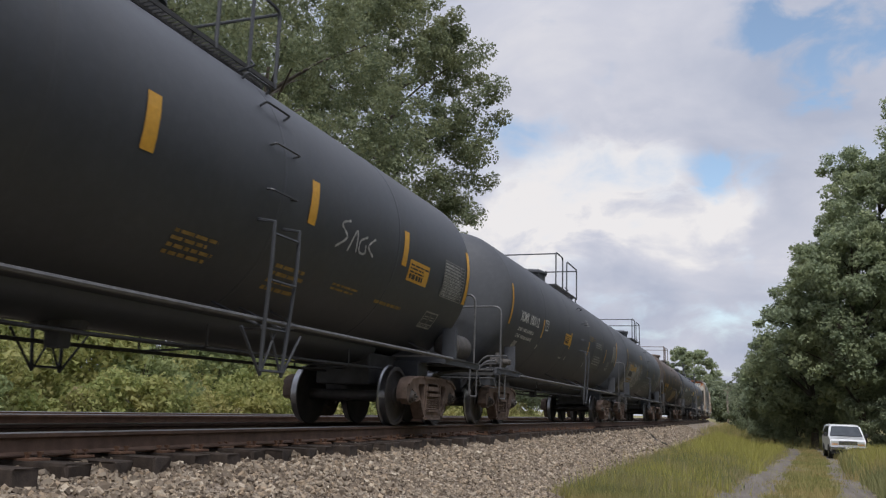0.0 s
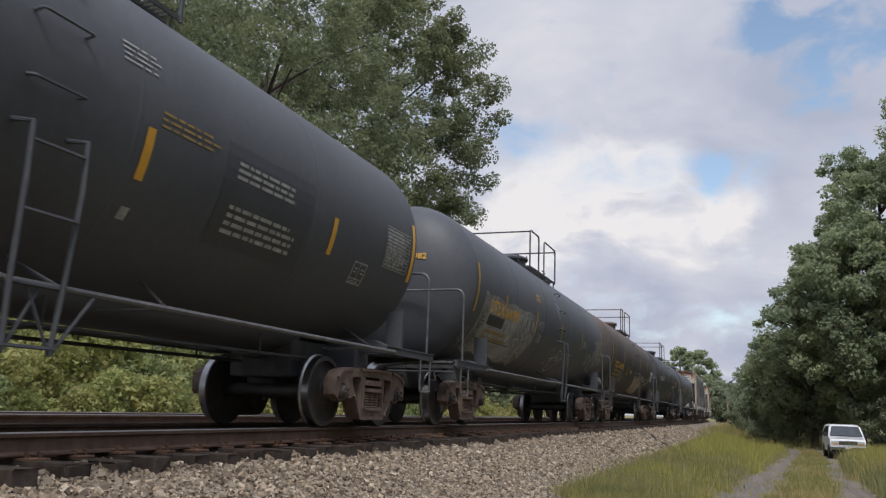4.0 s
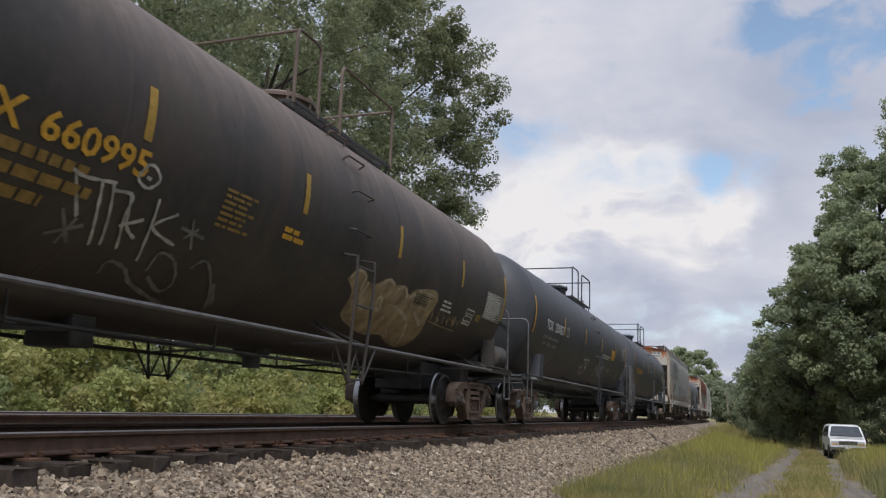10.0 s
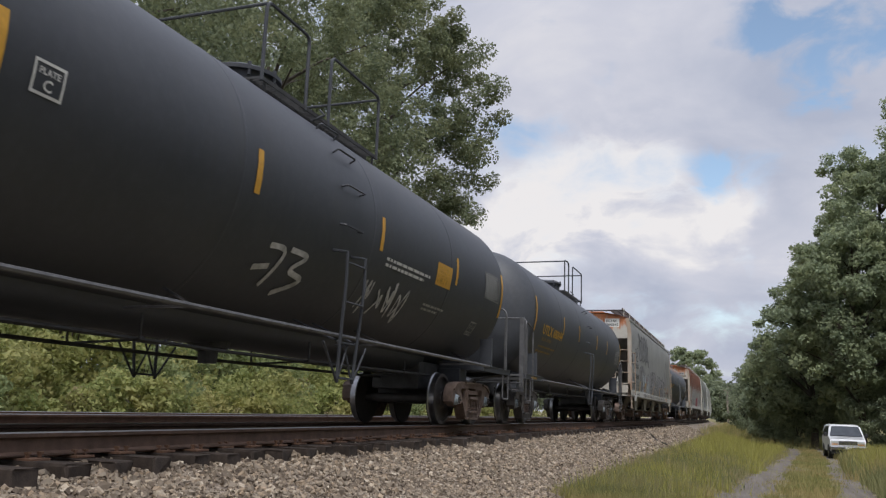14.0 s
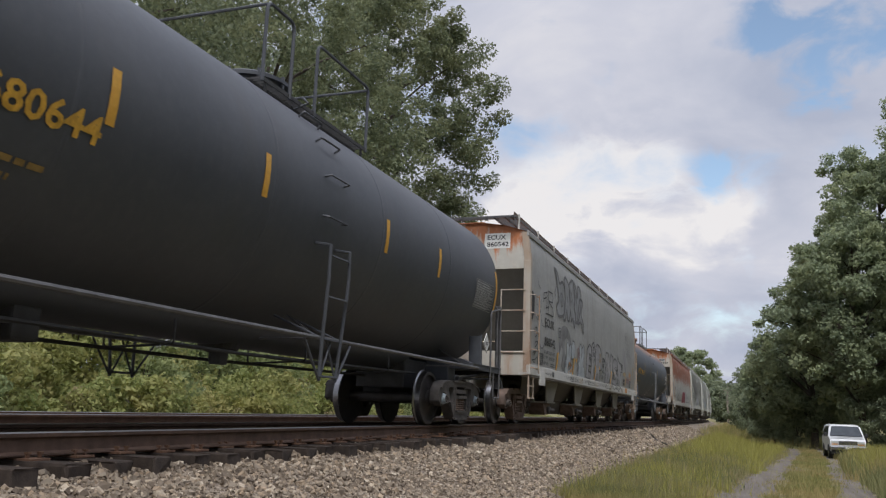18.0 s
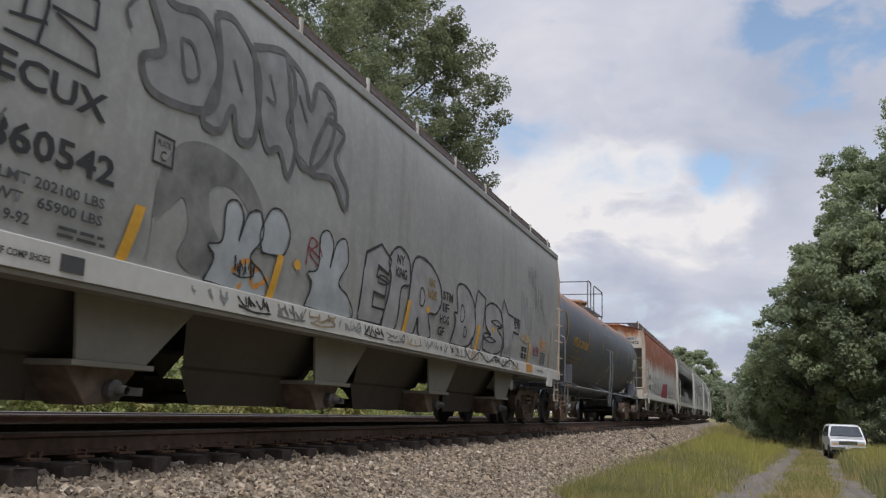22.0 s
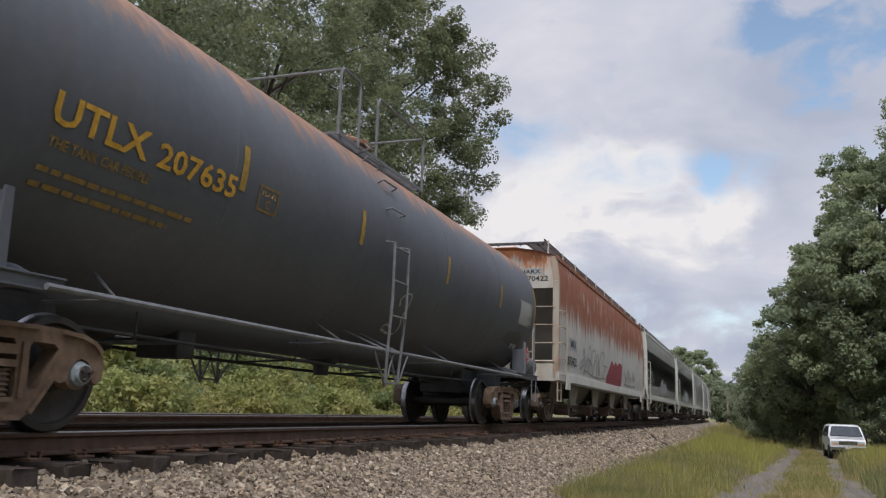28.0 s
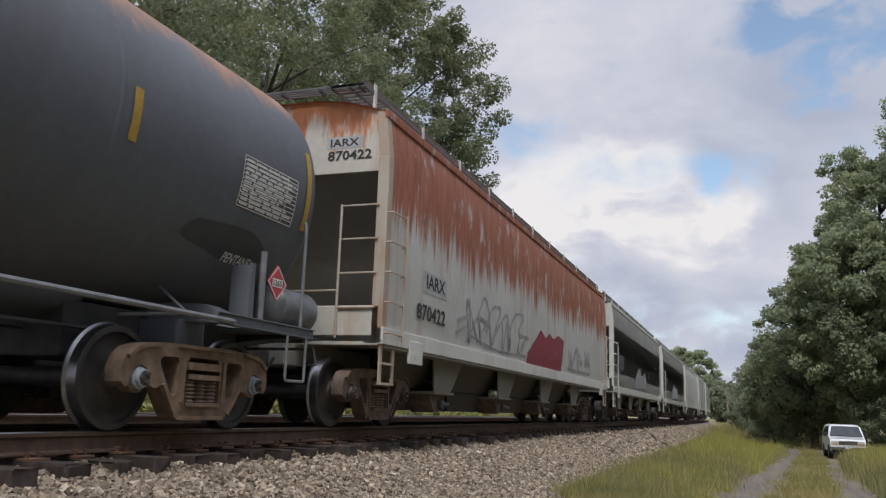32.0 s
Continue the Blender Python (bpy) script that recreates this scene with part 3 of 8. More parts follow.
def ties():
    kinds = [tie_mesh(k) for k in range(5)]
    r = random.Random(5)
    plate = bm_new()
    box(plate, -0.17, 0.17, -0.1, 0.1, 0, 0.02, 0.004)
    for sx, sy in ((-0.1, 0.06), (0.1, -0.06), (0.1, 0.06)):
        box(plate, sx - 0.012, sx + 0.012, sy - 0.012, sy + 0.012, 0.02, 0.055)
        box(plate, sx - 0.02, sx + 0.02, sy - 0.016, sy + 0.016, 0.05, 0.066)
    pm = bpy.data.meshes.new("tie_plate")
    plate.to_mesh(pm)
    plate.free()
    pm.materials.append(PLATE)
    track = empty("track_timbers", pose(TX, 0, RAIL - 0.198), "row of dark creosoted wooden ties under the rails", "ties")
    tagged(track, kind="structure")
    y, i = 2.9, 0
    far = bm_new()
    while y < 200:
        if y < 75:
            o = new("tie", kinds[i % 5])
            o.parent = track
            o.matrix_basis = pose(r.choice((-0.06, -0.02, 0.0, 0.05, 0.12)) + r.uniform(-0.03, 0.03), y + r.uniform(-0.05, 0.05), r.uniform(-0.012, 0.004), 0, 0, r.uniform(-1.6, 1.6))
            if y < 30:
                p = new("tie_plate", pm)
                p.parent = o
                p.matrix_basis = pose(0.755, 0, 0)
        else:
            box(far, line_x(y) - TX - 1.3, line_x(y) - TX + 1.3, y - 0.11, y + 0.11, -0.18, 0)
        y += 0.52
        i += 1
    o = part("far_ties", far, TIE, track)
    tagged(o, kind="stuff")
    back = bm_new()
    for k in range(150):
        box(back, -1.3, 1.3, k * 0.52, k * 0.52 + 0.22, -0.18, 0)
    o = part("track_timbers", back, TIE, None)
    o.matrix_basis = pose(TX2, 2, RAIL - 0.198)
    tagged(o, "dark wooden ties of the second track", "ties", "", "structure")


ties()

# ---------------------------------------------------------------- running gear


def running_gear():
    """Meshes that every car shares: wheel, axle, cap, side frame, spring."""
    g = {}

    def keep(key, bm, mats, smooth=True):
        me = bpy.data.meshes.new(key)
        bm.to_mesh(me)
        bm.free()
        for m in mats:
            me.materials.append(m)
        if smooth:
            me.polygons.foreach_set("use_smooth", [True] * len(me.polygons))
            me.set_sharp_from_angle(angle=radians(32))
        g[key] = me

    bm = bm_new()
    prof = [(-0.075, 0.10), (-0.075, 0.40), (-0.075, 0.478), (-0.055, 0.485), (-0.042, 0.465), (-0.035, 0.459), (0.06, 0.455), (0.068, 0.448), (0.068, 0.40), (0.035, 0.385), (0.012, 0.34), (0.02, 0.22), (0.05, 0.15), (0.085, 0.135), (0.09, 0.10), (0.09, 0.08)]
    lathe(bm, prof, "x", n=44)
    for f in bm.faces:
        c = f.calc_center_median()
        rad = math.hypot(c.y, c.z)
        f.material_index = 1 if rad > 0.4535 and -0.05 < c.x < 0.062 else 0
    keep("wheel", bm, [WHEEL, TREAD])
    bm = bm_new()
    lathe(bm, [(-1.0, 0.075), (-0.7, 0.09), (-0.62, 0.085), (0.62, 0.085), (0.7, 0.09), (1.0, 0.075)], "x", n=16, caps=True)
    keep("axle", bm, [WHEEL])
    for key, m in (("cap_blue", CAPBLUE), ("cap_grey", CAPGREY), ("cap_dark", CAPDARK)):
        bm = bm_new()
        lathe(bm, [(0.93, 0.098), (1.06, 0.098), (1.075, 0.094), (1.08, 0.080), (1.115, 0.076), (1.12, 0.066), (1.12, 0.001)], "x", n=24)
        for k in range(3):
            a = 2 * math.pi * k / 3
            tube(bm, [(1.115, 0.045 * math.cos(a), 0.045 * math.sin(a)), (1.15, 0.045 * math.cos(a), 0.045 * math.sin(a))], 0.02, 6)
        for f in bm.faces:
            c = f.calc_center_median()
            f.material_index = 1 if c.x > 1.12 or math.hypot(c.y, c.z) < 0.06 else 0
        keep(key, bm, [m, CAPDARK])
    # side frame, origin at the truck's centre on the rail head; seen side towards +x
    for key, m in (("frame_rust", TRUCK), ("frame_dark", TRUCKD), ("frame_tan", TRUCKO)):
        bm = bm_new()
        x0, x1 = 0.92, 1.09
        half = [(0.45, 0.795), (0.66, 0.785), (0.86, 0.765), (1.0, 0.725), (1.09, 0.65), (1.135, 0.54), (1.12, 0.42), (1.07, 0.375), (1.02, 0.40), (1.005, 0.48), (0.96, 0.55), (0.889, 0.575),
                (0.82, 0.55), (0.775, 0.48), (0.76, 0.40), (0.69, 0.375), (0.62, 0.40), (0.52, 0.27), (0.43, 0.15), (0.36, 0.11), (0.26, 0.10)]
        loops = [[(y, z) for y, z in half] + [(-y, z) for y, z in reversed(half)],
                 [(-0.25, 0.24), (0.25, 0.24), (0.275, 0.30), (0.26, 0.62), (0.22, 0.68), (-0.22, 0.68), (-0.26, 0.62), (-0.275, 0.30)]]
        for s in (-1, 1):
            loops.append([(s * y, z) for y, z in ((0.37, 0.635), (0.40, 0.67), (0.60, 0.665), (0.645, 0.63), (0.63, 0.58), (0.47, 0.33), (0.42, 0.31), (0.385, 0.34))])
        edges = []
        for lp in loops:
            vs = [bm.verts.new((x0, y, z)) for y, z in lp]
            edges += [bm.edges.new((p, q)) for p, q in zip(vs, vs[1:] + vs[:1])]
        face = [f for f in bmesh.ops.triangle_fill(bm, use_beauty=True, edges=edges)["geom"] if isinstance(f, bmesh.types.BMFace)]
        rim = bmesh.ops.extrude_face_region(bm, geom=face)["geom"]
        for v in rim:
            if isinstance(v, bmesh.types.BMVert):
                v.co.x = x1
        bmesh.ops.recalc_face_normals(bm, faces=bm.faces)
        # raised flanges round the casting
        for s in (-1, 1):
            ribbon2(bm, [(s * 0.66, 0.765), (s * 0.86, 0.745), (s * 0.99, 0.705), (s * 1.075, 0.635)], 0.035, x1 - 0.01, x1 + 0.03)
            ribbon2(bm, [(s * 0.315, 0.66), (s * 0.315, 0.26)], 0.04, x1 - 0.01, x1 + 0.022)
            ribbon2(bm, [(s * 0.60, 0.42), (s * 0.50, 0.275), (s * 0.41, 0.155)], 0.035, x1 - 0.01, x1 + 0.03)
            lathe(bm, [(0.93, 0.125), (1.055, 0.125)], "x", (0, s * 0.889, 0.457), 20, True)
        ribbon2(bm, [(-0.42, 0.775), (0.42, 0.775)], 0.035, x1 - 0.01, x1 + 0.03)
        ribbon2(bm, [(-0.34, 0.12), (0.34, 0.12)], 0.035, x1 - 0.01, x1 + 0.03)
        ribbon2(bm, [(-0.24, 0.245), (0.24, 0.245)], 0.035, x0 - 0.08, x1 + 0.04)
        ribbon2(bm, [(-0.25, 0.60), (0.25, 0.60)], 0.07, x0 + 0.02, x1 + 0.03)
        ribbon2(bm, [(-0.23, 0.50), (0.23, 0.50)], 0.05, x0 - 0.05, x1 + 0.045)
        keep(key, bm, [m])
    bm = bm_new()
    prof = []
    for k in range(6):
        z = k * 0.036
        prof += [(z, 0.062), (z + 0.009, 0.082), (z + 0.018, 0.082), (z + 0.027, 0.062)]
    lathe(bm, prof, "z", n=14, caps=True)
    keep("spring", bm, [TRUCK])
    bm = bm_new()
    box(bm, -0.95, 0.95, -0.2, 0.2, 0.46, 0.70, 0.03)
    lathe(bm, [(0.70, 0.2), (0.78, 0.19)], "z", (0, 0, 0), 16, True)
    for s in (-1, 1):
        box(bm, s * 0.5 - 0.05, s * 0.5 + 0.05, -0.75, 0.75, 0.42, 0.50)
        box(bm, -0.85, 0.85, s * 0.42 - 0.04, s * 0.42 + 0.04, 0.36, 0.46)
    keep("bolster", bm, [TRUCKD])
    return g


GEAR = running_gear()


def put(name, mesh, parent, m, label=""):
    o = new(name, mesh)
    o.parent = parent
    o.matrix_basis = m
    if label:
        tagged(o, label)
    return o


def truck(car, y, frame_kind, cap_kind):
    """A four-wheel truck: bolster, two side frames with springs, two turning wheelsets."""
    bol = put("truck_bolster", GEAR["bolster"], car, pose(0, y, 0))
    for s in (1, -1):
        sf = put("side_frame", GEAR[frame_kind], car, pose(0, y, 0, 0, 0, 0 if s > 0 else 180))
        for dy in (-0.165, 0.0, 0.165):
            put("spring", GEAR["spring"], sf, pose(1.03, dy, 0.262))
    for dy in (-0.889, 0.889):
        ws = put("wheelset", GEAR["axle"], car, pose(0, y + dy, 0.457))
        put("wheel", GEAR["wheel"], ws, pose(0.755, 0, 0))
        put("wheel", GEAR["wheel"], ws, pose(-0.755, 0, 0, 0, 0, 180))
        put("bearing_cap", GEAR[cap_kind], ws, pose(0.02, 0, 0))
        put("bearing_cap", GEAR[cap_kind], ws, pose(-0.02, 0, 0, 0, 0, 180))
        TURNING.append((ws, y + dy))


def coupler(car, y, s):
    """Knuckle coupler and draft gear; s: which end it faces."""
    bm = bm_new()
    box(bm, -0.12, 0.12, min(y, y + s * 0.75), max(y, y + s * 0.75), 0.78, 0.96, 0.02)
    ye = y + s * 0.75
    box(bm, -0.2, 0.16, min(ye, ye + s * 0.3), max(ye, ye + s * 0.3), 0.72, 1.02, 0.04)
    box(bm, -0.22, -0.08, min(ye + s * 0.2, ye + s * 0.4), max(ye + s * 0.2, ye + s * 0.4), 0.74, 1.0, 0.04)
    part("coupler", bm, TRUCKD, car)
    bm = bm_new()
    tube(bm, [(0.3, y + s * 0.3, 0.85), (0.33, y + s * 0.6, 0.6), (0.3, y + s * 0.9, 0.42), (0.2, y + s * 1.05, 0.5)], 0.022, 6)
    part("air_hose", bm, RUBBER, car)


# ---------------------------------------------------------------- lettering, tape and spray


SAG = 1.10       # the tanks hang a little deeper below their middle than above it


class Skin:
    """A side of a car on which things are painted: a tank of radius r about height zc, or a flat side."""

    def __init__(self, r=0.0, zc=0.0, flat=None):
        self.r, self.zc, self.flat = r, zc, flat

    def at(self, y, z, off):
        if self.flat is not None:
            return Vector((self.flat(z) + off, y, z))
        r = self.r + off
        k = SAG if z < self.zc else 1.0
        h = max(-0.999, min(0.999, (z - self.zc) / (self.r * k)))
        a = math.asin(h)
        return Vector((r * math.cos(a), y, self.zc + k * r * math.sin(a)))


def words(car, skin, text, y0, y1, z0, z1, mat, off=0.010, name="lettering", bold=0.022):
    """Lettering between y0 and y1 along the car and z0 and z1 up it."""
    cu = bpy.data.curves.new("lettering", "FONT")
    cu.body, cu.resolution_u, cu.offset = text, 2, bold
    tmp = bpy.data.objects.new("lettering_curve", cu)
    scene.collection.objects.link(tmp)
    me = bpy.data.meshes.new_from_object(tmp.evaluated_get(bpy.context.evaluated_depsgraph_get()))
    bpy.data.objects.remove(tmp)
    bpy.data.curves.remove(cu)
    bm = bm_new()
    bm.from_mesh(me)
    bpy.data.meshes.remove(me)
    xs, ys = [v.co.x for v in bm.verts], [v.co.y for v in bm.verts]
    ax, bx, ay, by = min(xs), max(xs), min(ys), max(ys)
    for v in bm.verts:
        v.co = Vector((y0 + (v.co.x - ax) / (bx - ax) * (y1 - y0), z0 + (v.co.y - ay) / (by - ay) * (z1 - z0), 0))
    if skin.flat is None:
        z = math.floor(z0 / 0.07) * 0.07
        while z < z1:
            bmesh.ops.bisect_plane(bm, geom=bm.verts[:] + bm.edges[:] + bm.faces[:], plane_co=(0, z, 0), plane_no=(0, 1, 0))
            z += 0.07
    for v in bm.verts:
        v.co = skin.at(v.co.x, v.co.y, off)
    if z1 - z0 < 0.14:
        return tagged(part(name, bm, mat, car), kind="stuff")
    # large characters are parts of their own
    left = set(bm.verts)
    while left:
        start = left.pop()
        island, edge = {start}, [start]
        while edge:
            for e in edge.pop().link_edges:
                for q in e.verts:
                    if q in left:
                        left.discard(q)
                        island.add(q)
                        edge.append(q)
        one = bm_new()
        copy = {q: one.verts.new(q.co) for q in island}
        for f in {f for q in island for f in q.link_faces}:
            one.faces.new([copy[q] for q in f.verts])
        part(name, one, mat, car)
    bm.free()


def patch(bm, skin, y0, y1, z0, z1, off=0.006, slant=0.0, n=None):
    """A painted or taped oblong."""
    n = n or max(1, int((z1 - z0) / 0.12))
    rows = []
    for k in range(n + 1):
        z = z0 + (z1 - z0) * k / n
        d = slant * (k / n)
        rows.append((bm.verts.new(skin.at(y0 + d, z, off)), bm.verts.new(skin.at(y1 + d, z, off))))
    for a, b in zip(rows, rows[1:]):
        bm.faces.new((a[0], a[1], b[1], b[0]))
    return bm


def tape(car, skin, y0, y1, z0, z1, mat=YELLOW):
    return part("reflective_stripe", patch(bm_new(), skin, y0, y1, z0, z1, 0.007), mat, car)


def bars(car, skin, y0, y1, z0, z1, rows, mat, name="stencil_text", fill=0.55, seed=1, cols=1):
    """Lines of small stencilling, as plain bars."""
    r = random.Random(seed)
    bm = bm_new()
    h = (z1 - z0) / rows
    for k in range(rows):
        z = z0 + h * k
        y = y0
        end = y0 + (y1 - y0) * r.uniform(0.7, 1.0)
        while y < end:
            w = r.uniform(0.06, 0.22)
            patch(bm, skin, y, min(y + w, end), z, z + h * fill, 0.009, 0, 1)
            y += w + 0.03
    return tagged(part(name, bm, mat, car), kind="stuff")


def data_panel(car, skin, y0, y1, z0, z1, seed=2, line=LETTERG):
    part("data_panel", patch(bm_new(), skin, y0, y1, z0, z1, 0.005), PANEL, car)
    bm = bm_new()
    rows = 11
    for k in range(rows + 1):
        z = z0 + (z1 - z0) * k / rows
        patch(bm, skin, y0, y1, z - 0.005, z + 0.005, 0.009, 0, 1)
    for f in (0, 0.2, 0.45, 0.62, 0.8, 1):
        y = y0 + (y1 - y0) * f
        patch(bm, skin, y - 0.005, y + 0.005, z0, z1, 0.0095)
    tagged(part("panel_grid", bm, line, car), kind="stuff")
    bars(car, skin, y0 + 0.03, y1 - 0.03, z0 + 0.02, z1, rows, line, "panel_text", 0.45, seed)


def curve_through(pts, n=7):
    p = [Vector(q) for q in pts]
    p = [p[0]] + p + [p[-1]]
    out = []
    for i in range(1, len(p) - 2):
        a, b, c, d = p[i - 1:i + 3]
        for k in range(n):
            t = k / n
            out.append(0.5 * ((2 * b) + (c - a) * t + (2 * a - 5 * b + 4 * c - d) * t * t + (3 * b - a - 3 * c + d) * t ** 3))
    return out + [p[-2]]


def spray(car, skin, strokes, mat, w=0.03, off=0.012, name="graffiti_tag", box_=None, label="", sharp=False):
    """Brush strokes given in a unit box, laid on the side between (y0, z0) and (y1, z1); broad strokes are parts of their own."""
    y0, z0, y1, z1 = box_
    bm, made = bm_new(), None
    for j, st in enumerate(strokes):
        pts = curve_through([(u, v, 0) for u, v in st]) if len(st) > 2 and not sharp else [Vector((u, v, 0)) for u, v in st]
        pts = [Vector((y0 + p.x * (y1 - y0), z0 + p.y * (z1 - z0))) for p in pts]
        prev = None
        for i, p in enumerate(pts):
            before, after = p - pts[max(i - 1, 0)], pts[min(i + 1, len(pts) - 1)] - p
            d = (before.normalized() + after.normalized()) if sharp else before + after
            if d.length < 1e-6:
                continue
            nrm = Vector((-d.y, d.x)).normalized() * w * (0.5 + (0.12 if w < 0.06 else 0.02) * math.sin(i * 1.7))
            if sharp and before.length and after.length:
                nrm *= min(1.7, 1 / max(0.4, d.length / 2))
            a, b = p + nrm, p - nrm
            row = (bm.verts.new(skin.at(a.x, a.y, off)), bm.verts.new(skin.at(b.x, b.y, off)))
            if prev:
                bm.faces.new((prev[0], prev[1], row[1], row[0]))
            prev = row
        if w >= 0.034 and j < len(strokes) - 1:
            part(name, bm, mat, car, label)
            bm = bm_new()
    made = part(name, bm, mat, car, label)
    return tagged(made, kind="stuff") if w < 0.034 and len(strokes) > 1 else made


def blot(car, skin, outline, mat, off=0.008, name="graffiti_fill", box_=None, label="", smooth_edge=True):
    """A filled painted shape with a rounded outline."""
    y0, z0, y1, z1 = box_
    loop = curve_through(outline + outline[:1], 5)[:-1] if smooth_edge else outline
    pts = [(y0 + p[0] * (y1 - y0), z0 + p[1] * (z1 - z0)) for p in loop]
    bm = bm_new()
    bm.faces.new([bm.verts.new((y, z, 0)) for y, z in pts])
    if skin.flat is not True:
        z = math.floor(min(p[1] for p in pts) / 0.1) * 0.1
        top = max(p[1] for p in pts)
        while z < top:
            bmesh.ops.bisect_plane(bm, geom=bm.verts[:] + bm.edges[:] + bm.faces[:], plane_co=(0, z, 0), plane_no=(0, 1, 0))
            z += 0.1
    bmesh.ops.triangulate(bm, faces=bm.faces[:])
    for v in bm.verts:
        v.co = skin.at(v.co.x, v.co.y, off)
    return part(name, bm, mat, car, label)


def scrawl(seed, letters=6):
    """A made-up squiggle of loops and strokes in a unit box, spelling nothing."""
    r = random.Random(seed)
    out = []
    for k in range(letters):
        a, w = k / letters, 1.25 / letters
        pts = [(a + w * r.uniform(0, 0.3), r.uniform(0.6, 1.0))]
        for q in range(r.randint(2, 5)):
            pts.append((a + w * r.random(), r.uniform(0, 0.5) if q % 2 == 0 else r.uniform(0.45, 1.0)))
        out.append([(min(1.0, x), y) for x, y in pts])
    if r.random() < 0.6:
        out.append([(0.05, r.uniform(0, 0.2)), (0.5, r.uniform(-0.1, 0.1)), (1.0, r.uniform(0.0, 0.3))])
    return out

# ---------------------------------------------------------------- cars


def start_car(name, s0, s1, label, category):
    car = empty(name, car_pose((s0 + s1) / 2, 0.0), label, category, "cars of the freight train")
    MOVING.append((car, (s0 + s1) / 2))
    return car


def tank_car(s0, s1, label, paint_mat, r=1.5, zc=2.70, a=None, b=None, frame_kind="frame_rust", cap_kind="cap_dark", ladder=0.65, deck=(-0.7, 2.5), dome=0.4, pipe=PIPE, end_rail=2.36, tall_rail=False, bracket=2.2):
    """A tank car from coupler to coupler, s0 to s1 along the train; a and b: where the shell's heads begin."""
    car = start_car("tank_car", s0, s1, label, "tank car")
    mid, h = (s0 + s1) / 2, (s1 - s0) / 2
    ya, yb = (a - mid if a else -h + 1.45), (b - mid if b else h - 1.45)
    skin = Skin(r, zc)
    # shell with dished heads and welded courses
    bm = bm_new()
    head = 0.68
    prof = [(ya - head * math.cos(t), r * math.sin(t)) for t in (math.pi / 2 * k / 16 for k in range(17))]
    prof[0] = (ya - head, 0.004)
    courses = 5
    for k in range(1, courses):
        y = ya + (yb - ya) * k / courses
        prof += [(y - 0.03, r), (y - 0.015, r + 0.004), (y + 0.015, r + 0.004), (y + 0.03, r)]
    tail = [(yb + head * math.cos(t), r * math.sin(t)) for t in (math.pi / 2 * k / 16 for k in range(16, -1, -1))]
    tail[-1] = (yb + head, 0.004)
    lathe(bm, prof + tail, "y", (0, 0, zc), 72)
    for v in bm.verts:
        if v.co.z < zc:
            v.co.z = zc + (v.co.z - zc) * SAG
    part("tank_shell", bm, paint_mat, car, "", 11)
    # stub sills, bolsters and end decks
    for s, y in ((-1, -h), (1, h)):
        bm = bm_new()
        i0, i1 = sorted((y - s * 0.55, y - s * 3.3))
        box(bm, -0.46, 0.46, i0, i1, 0.62, 1.12, 0.03)
        part("stub_sill", bm, FRAME, car)
        bm = bm_new()
        yc = y - s * 2.1
        slab_pts = [(-1.40, 1.03), (1.40, 1.03), (1.40, 1.08), (1.12, 1.20), (0.75, 1.22), (-0.75, 1.22), (-1.12, 1.20), (-1.40, 1.08)]
        vs = [[bm.verts.new((px, yc + d, pz)) for px, pz in slab_pts] for d in (-0.12, 0.12)]
        bm.faces.new(vs[0])
        bm.faces.new(vs[1][::-1])
        for i in range(8):
            bm.faces.new((vs[0][i], vs[0][(i + 1) % 8], vs[1][(i + 1) % 8], vs[1][i]))
        bmesh.ops.recalc_face_normals(bm, faces=bm.faces)
        box(bm, -0.9, 0.9, yc - 0.22, yc + 0.22, 0.80, 1.05, 0.02)
        part("body_bolster", bm, paint_mat, car)
        bm = bm_new()
        i0, i1 = sorted((y - s * 0.58, y - s * 1.05))
        box(bm, -1.33, 1.33, i0, i1, 1.05, 1.09, 0.008)
        part("end_deck", bm, pipe, car)
        for xx in (-1.42, 1.34):
            j0, j1 = sorted((y - s * 0.58, y - s * 2.4))
            bm = bm_new()
            box(bm, xx + 0.02, xx + 0.07, j0, j1, 1.01, 1.10, 0.004)
            box(bm, xx, xx + 0.09, j0, j1, 1.095, 1.11, 0.003)
            box(bm, xx, xx + 0.09, j0, j1, 1.0, 1.012, 0.003)
            part("deck_edge", bm, paint_mat, car)
        # vertical shell bracket
        for xs in (1, -1):
            bm = bm_new()
            yb2 = y - s * (bracket if s < 0 else 1.85)
            slab(bm, [(yb2 - 0.05, 1.04), (yb2 + 0.05, 1.04), (yb2 + 0.035, 1.66), (yb2 - 0.035, 1.66)], min(xs * 1.37, xs * 1.395), max(xs * 1.37, xs * 1.395))
            slab(bm, [(yb2 - 0.30, 1.04), (yb2, 1.04), (yb2, 1.66), (yb2 - 0.16, 1.66)] if bracket > 2.32 and s < 0 else [(yb2 - 0.012, 1.04), (yb2 + 0.012, 1.04), (yb2 + 0.012, 1.64), (yb2 - 0.012, 1.64)], min(xs * 1.15, xs * 1.375), max(xs * 1.15, xs * 1.375))
            part("shell_bracket", bm, paint_mat, car)
        # hand rail across the end
        bm = bm_new()
        ye = y - s * 0.86
        tube(bm, bend([(1.40, ye, 1.08), (1.40, ye, end_rail), (-1.40, ye, end_rail), (-1.40, ye, 1.08)], 0.16), 0.019, 8)
        part("end_hand_rail", bm, pipe, car)
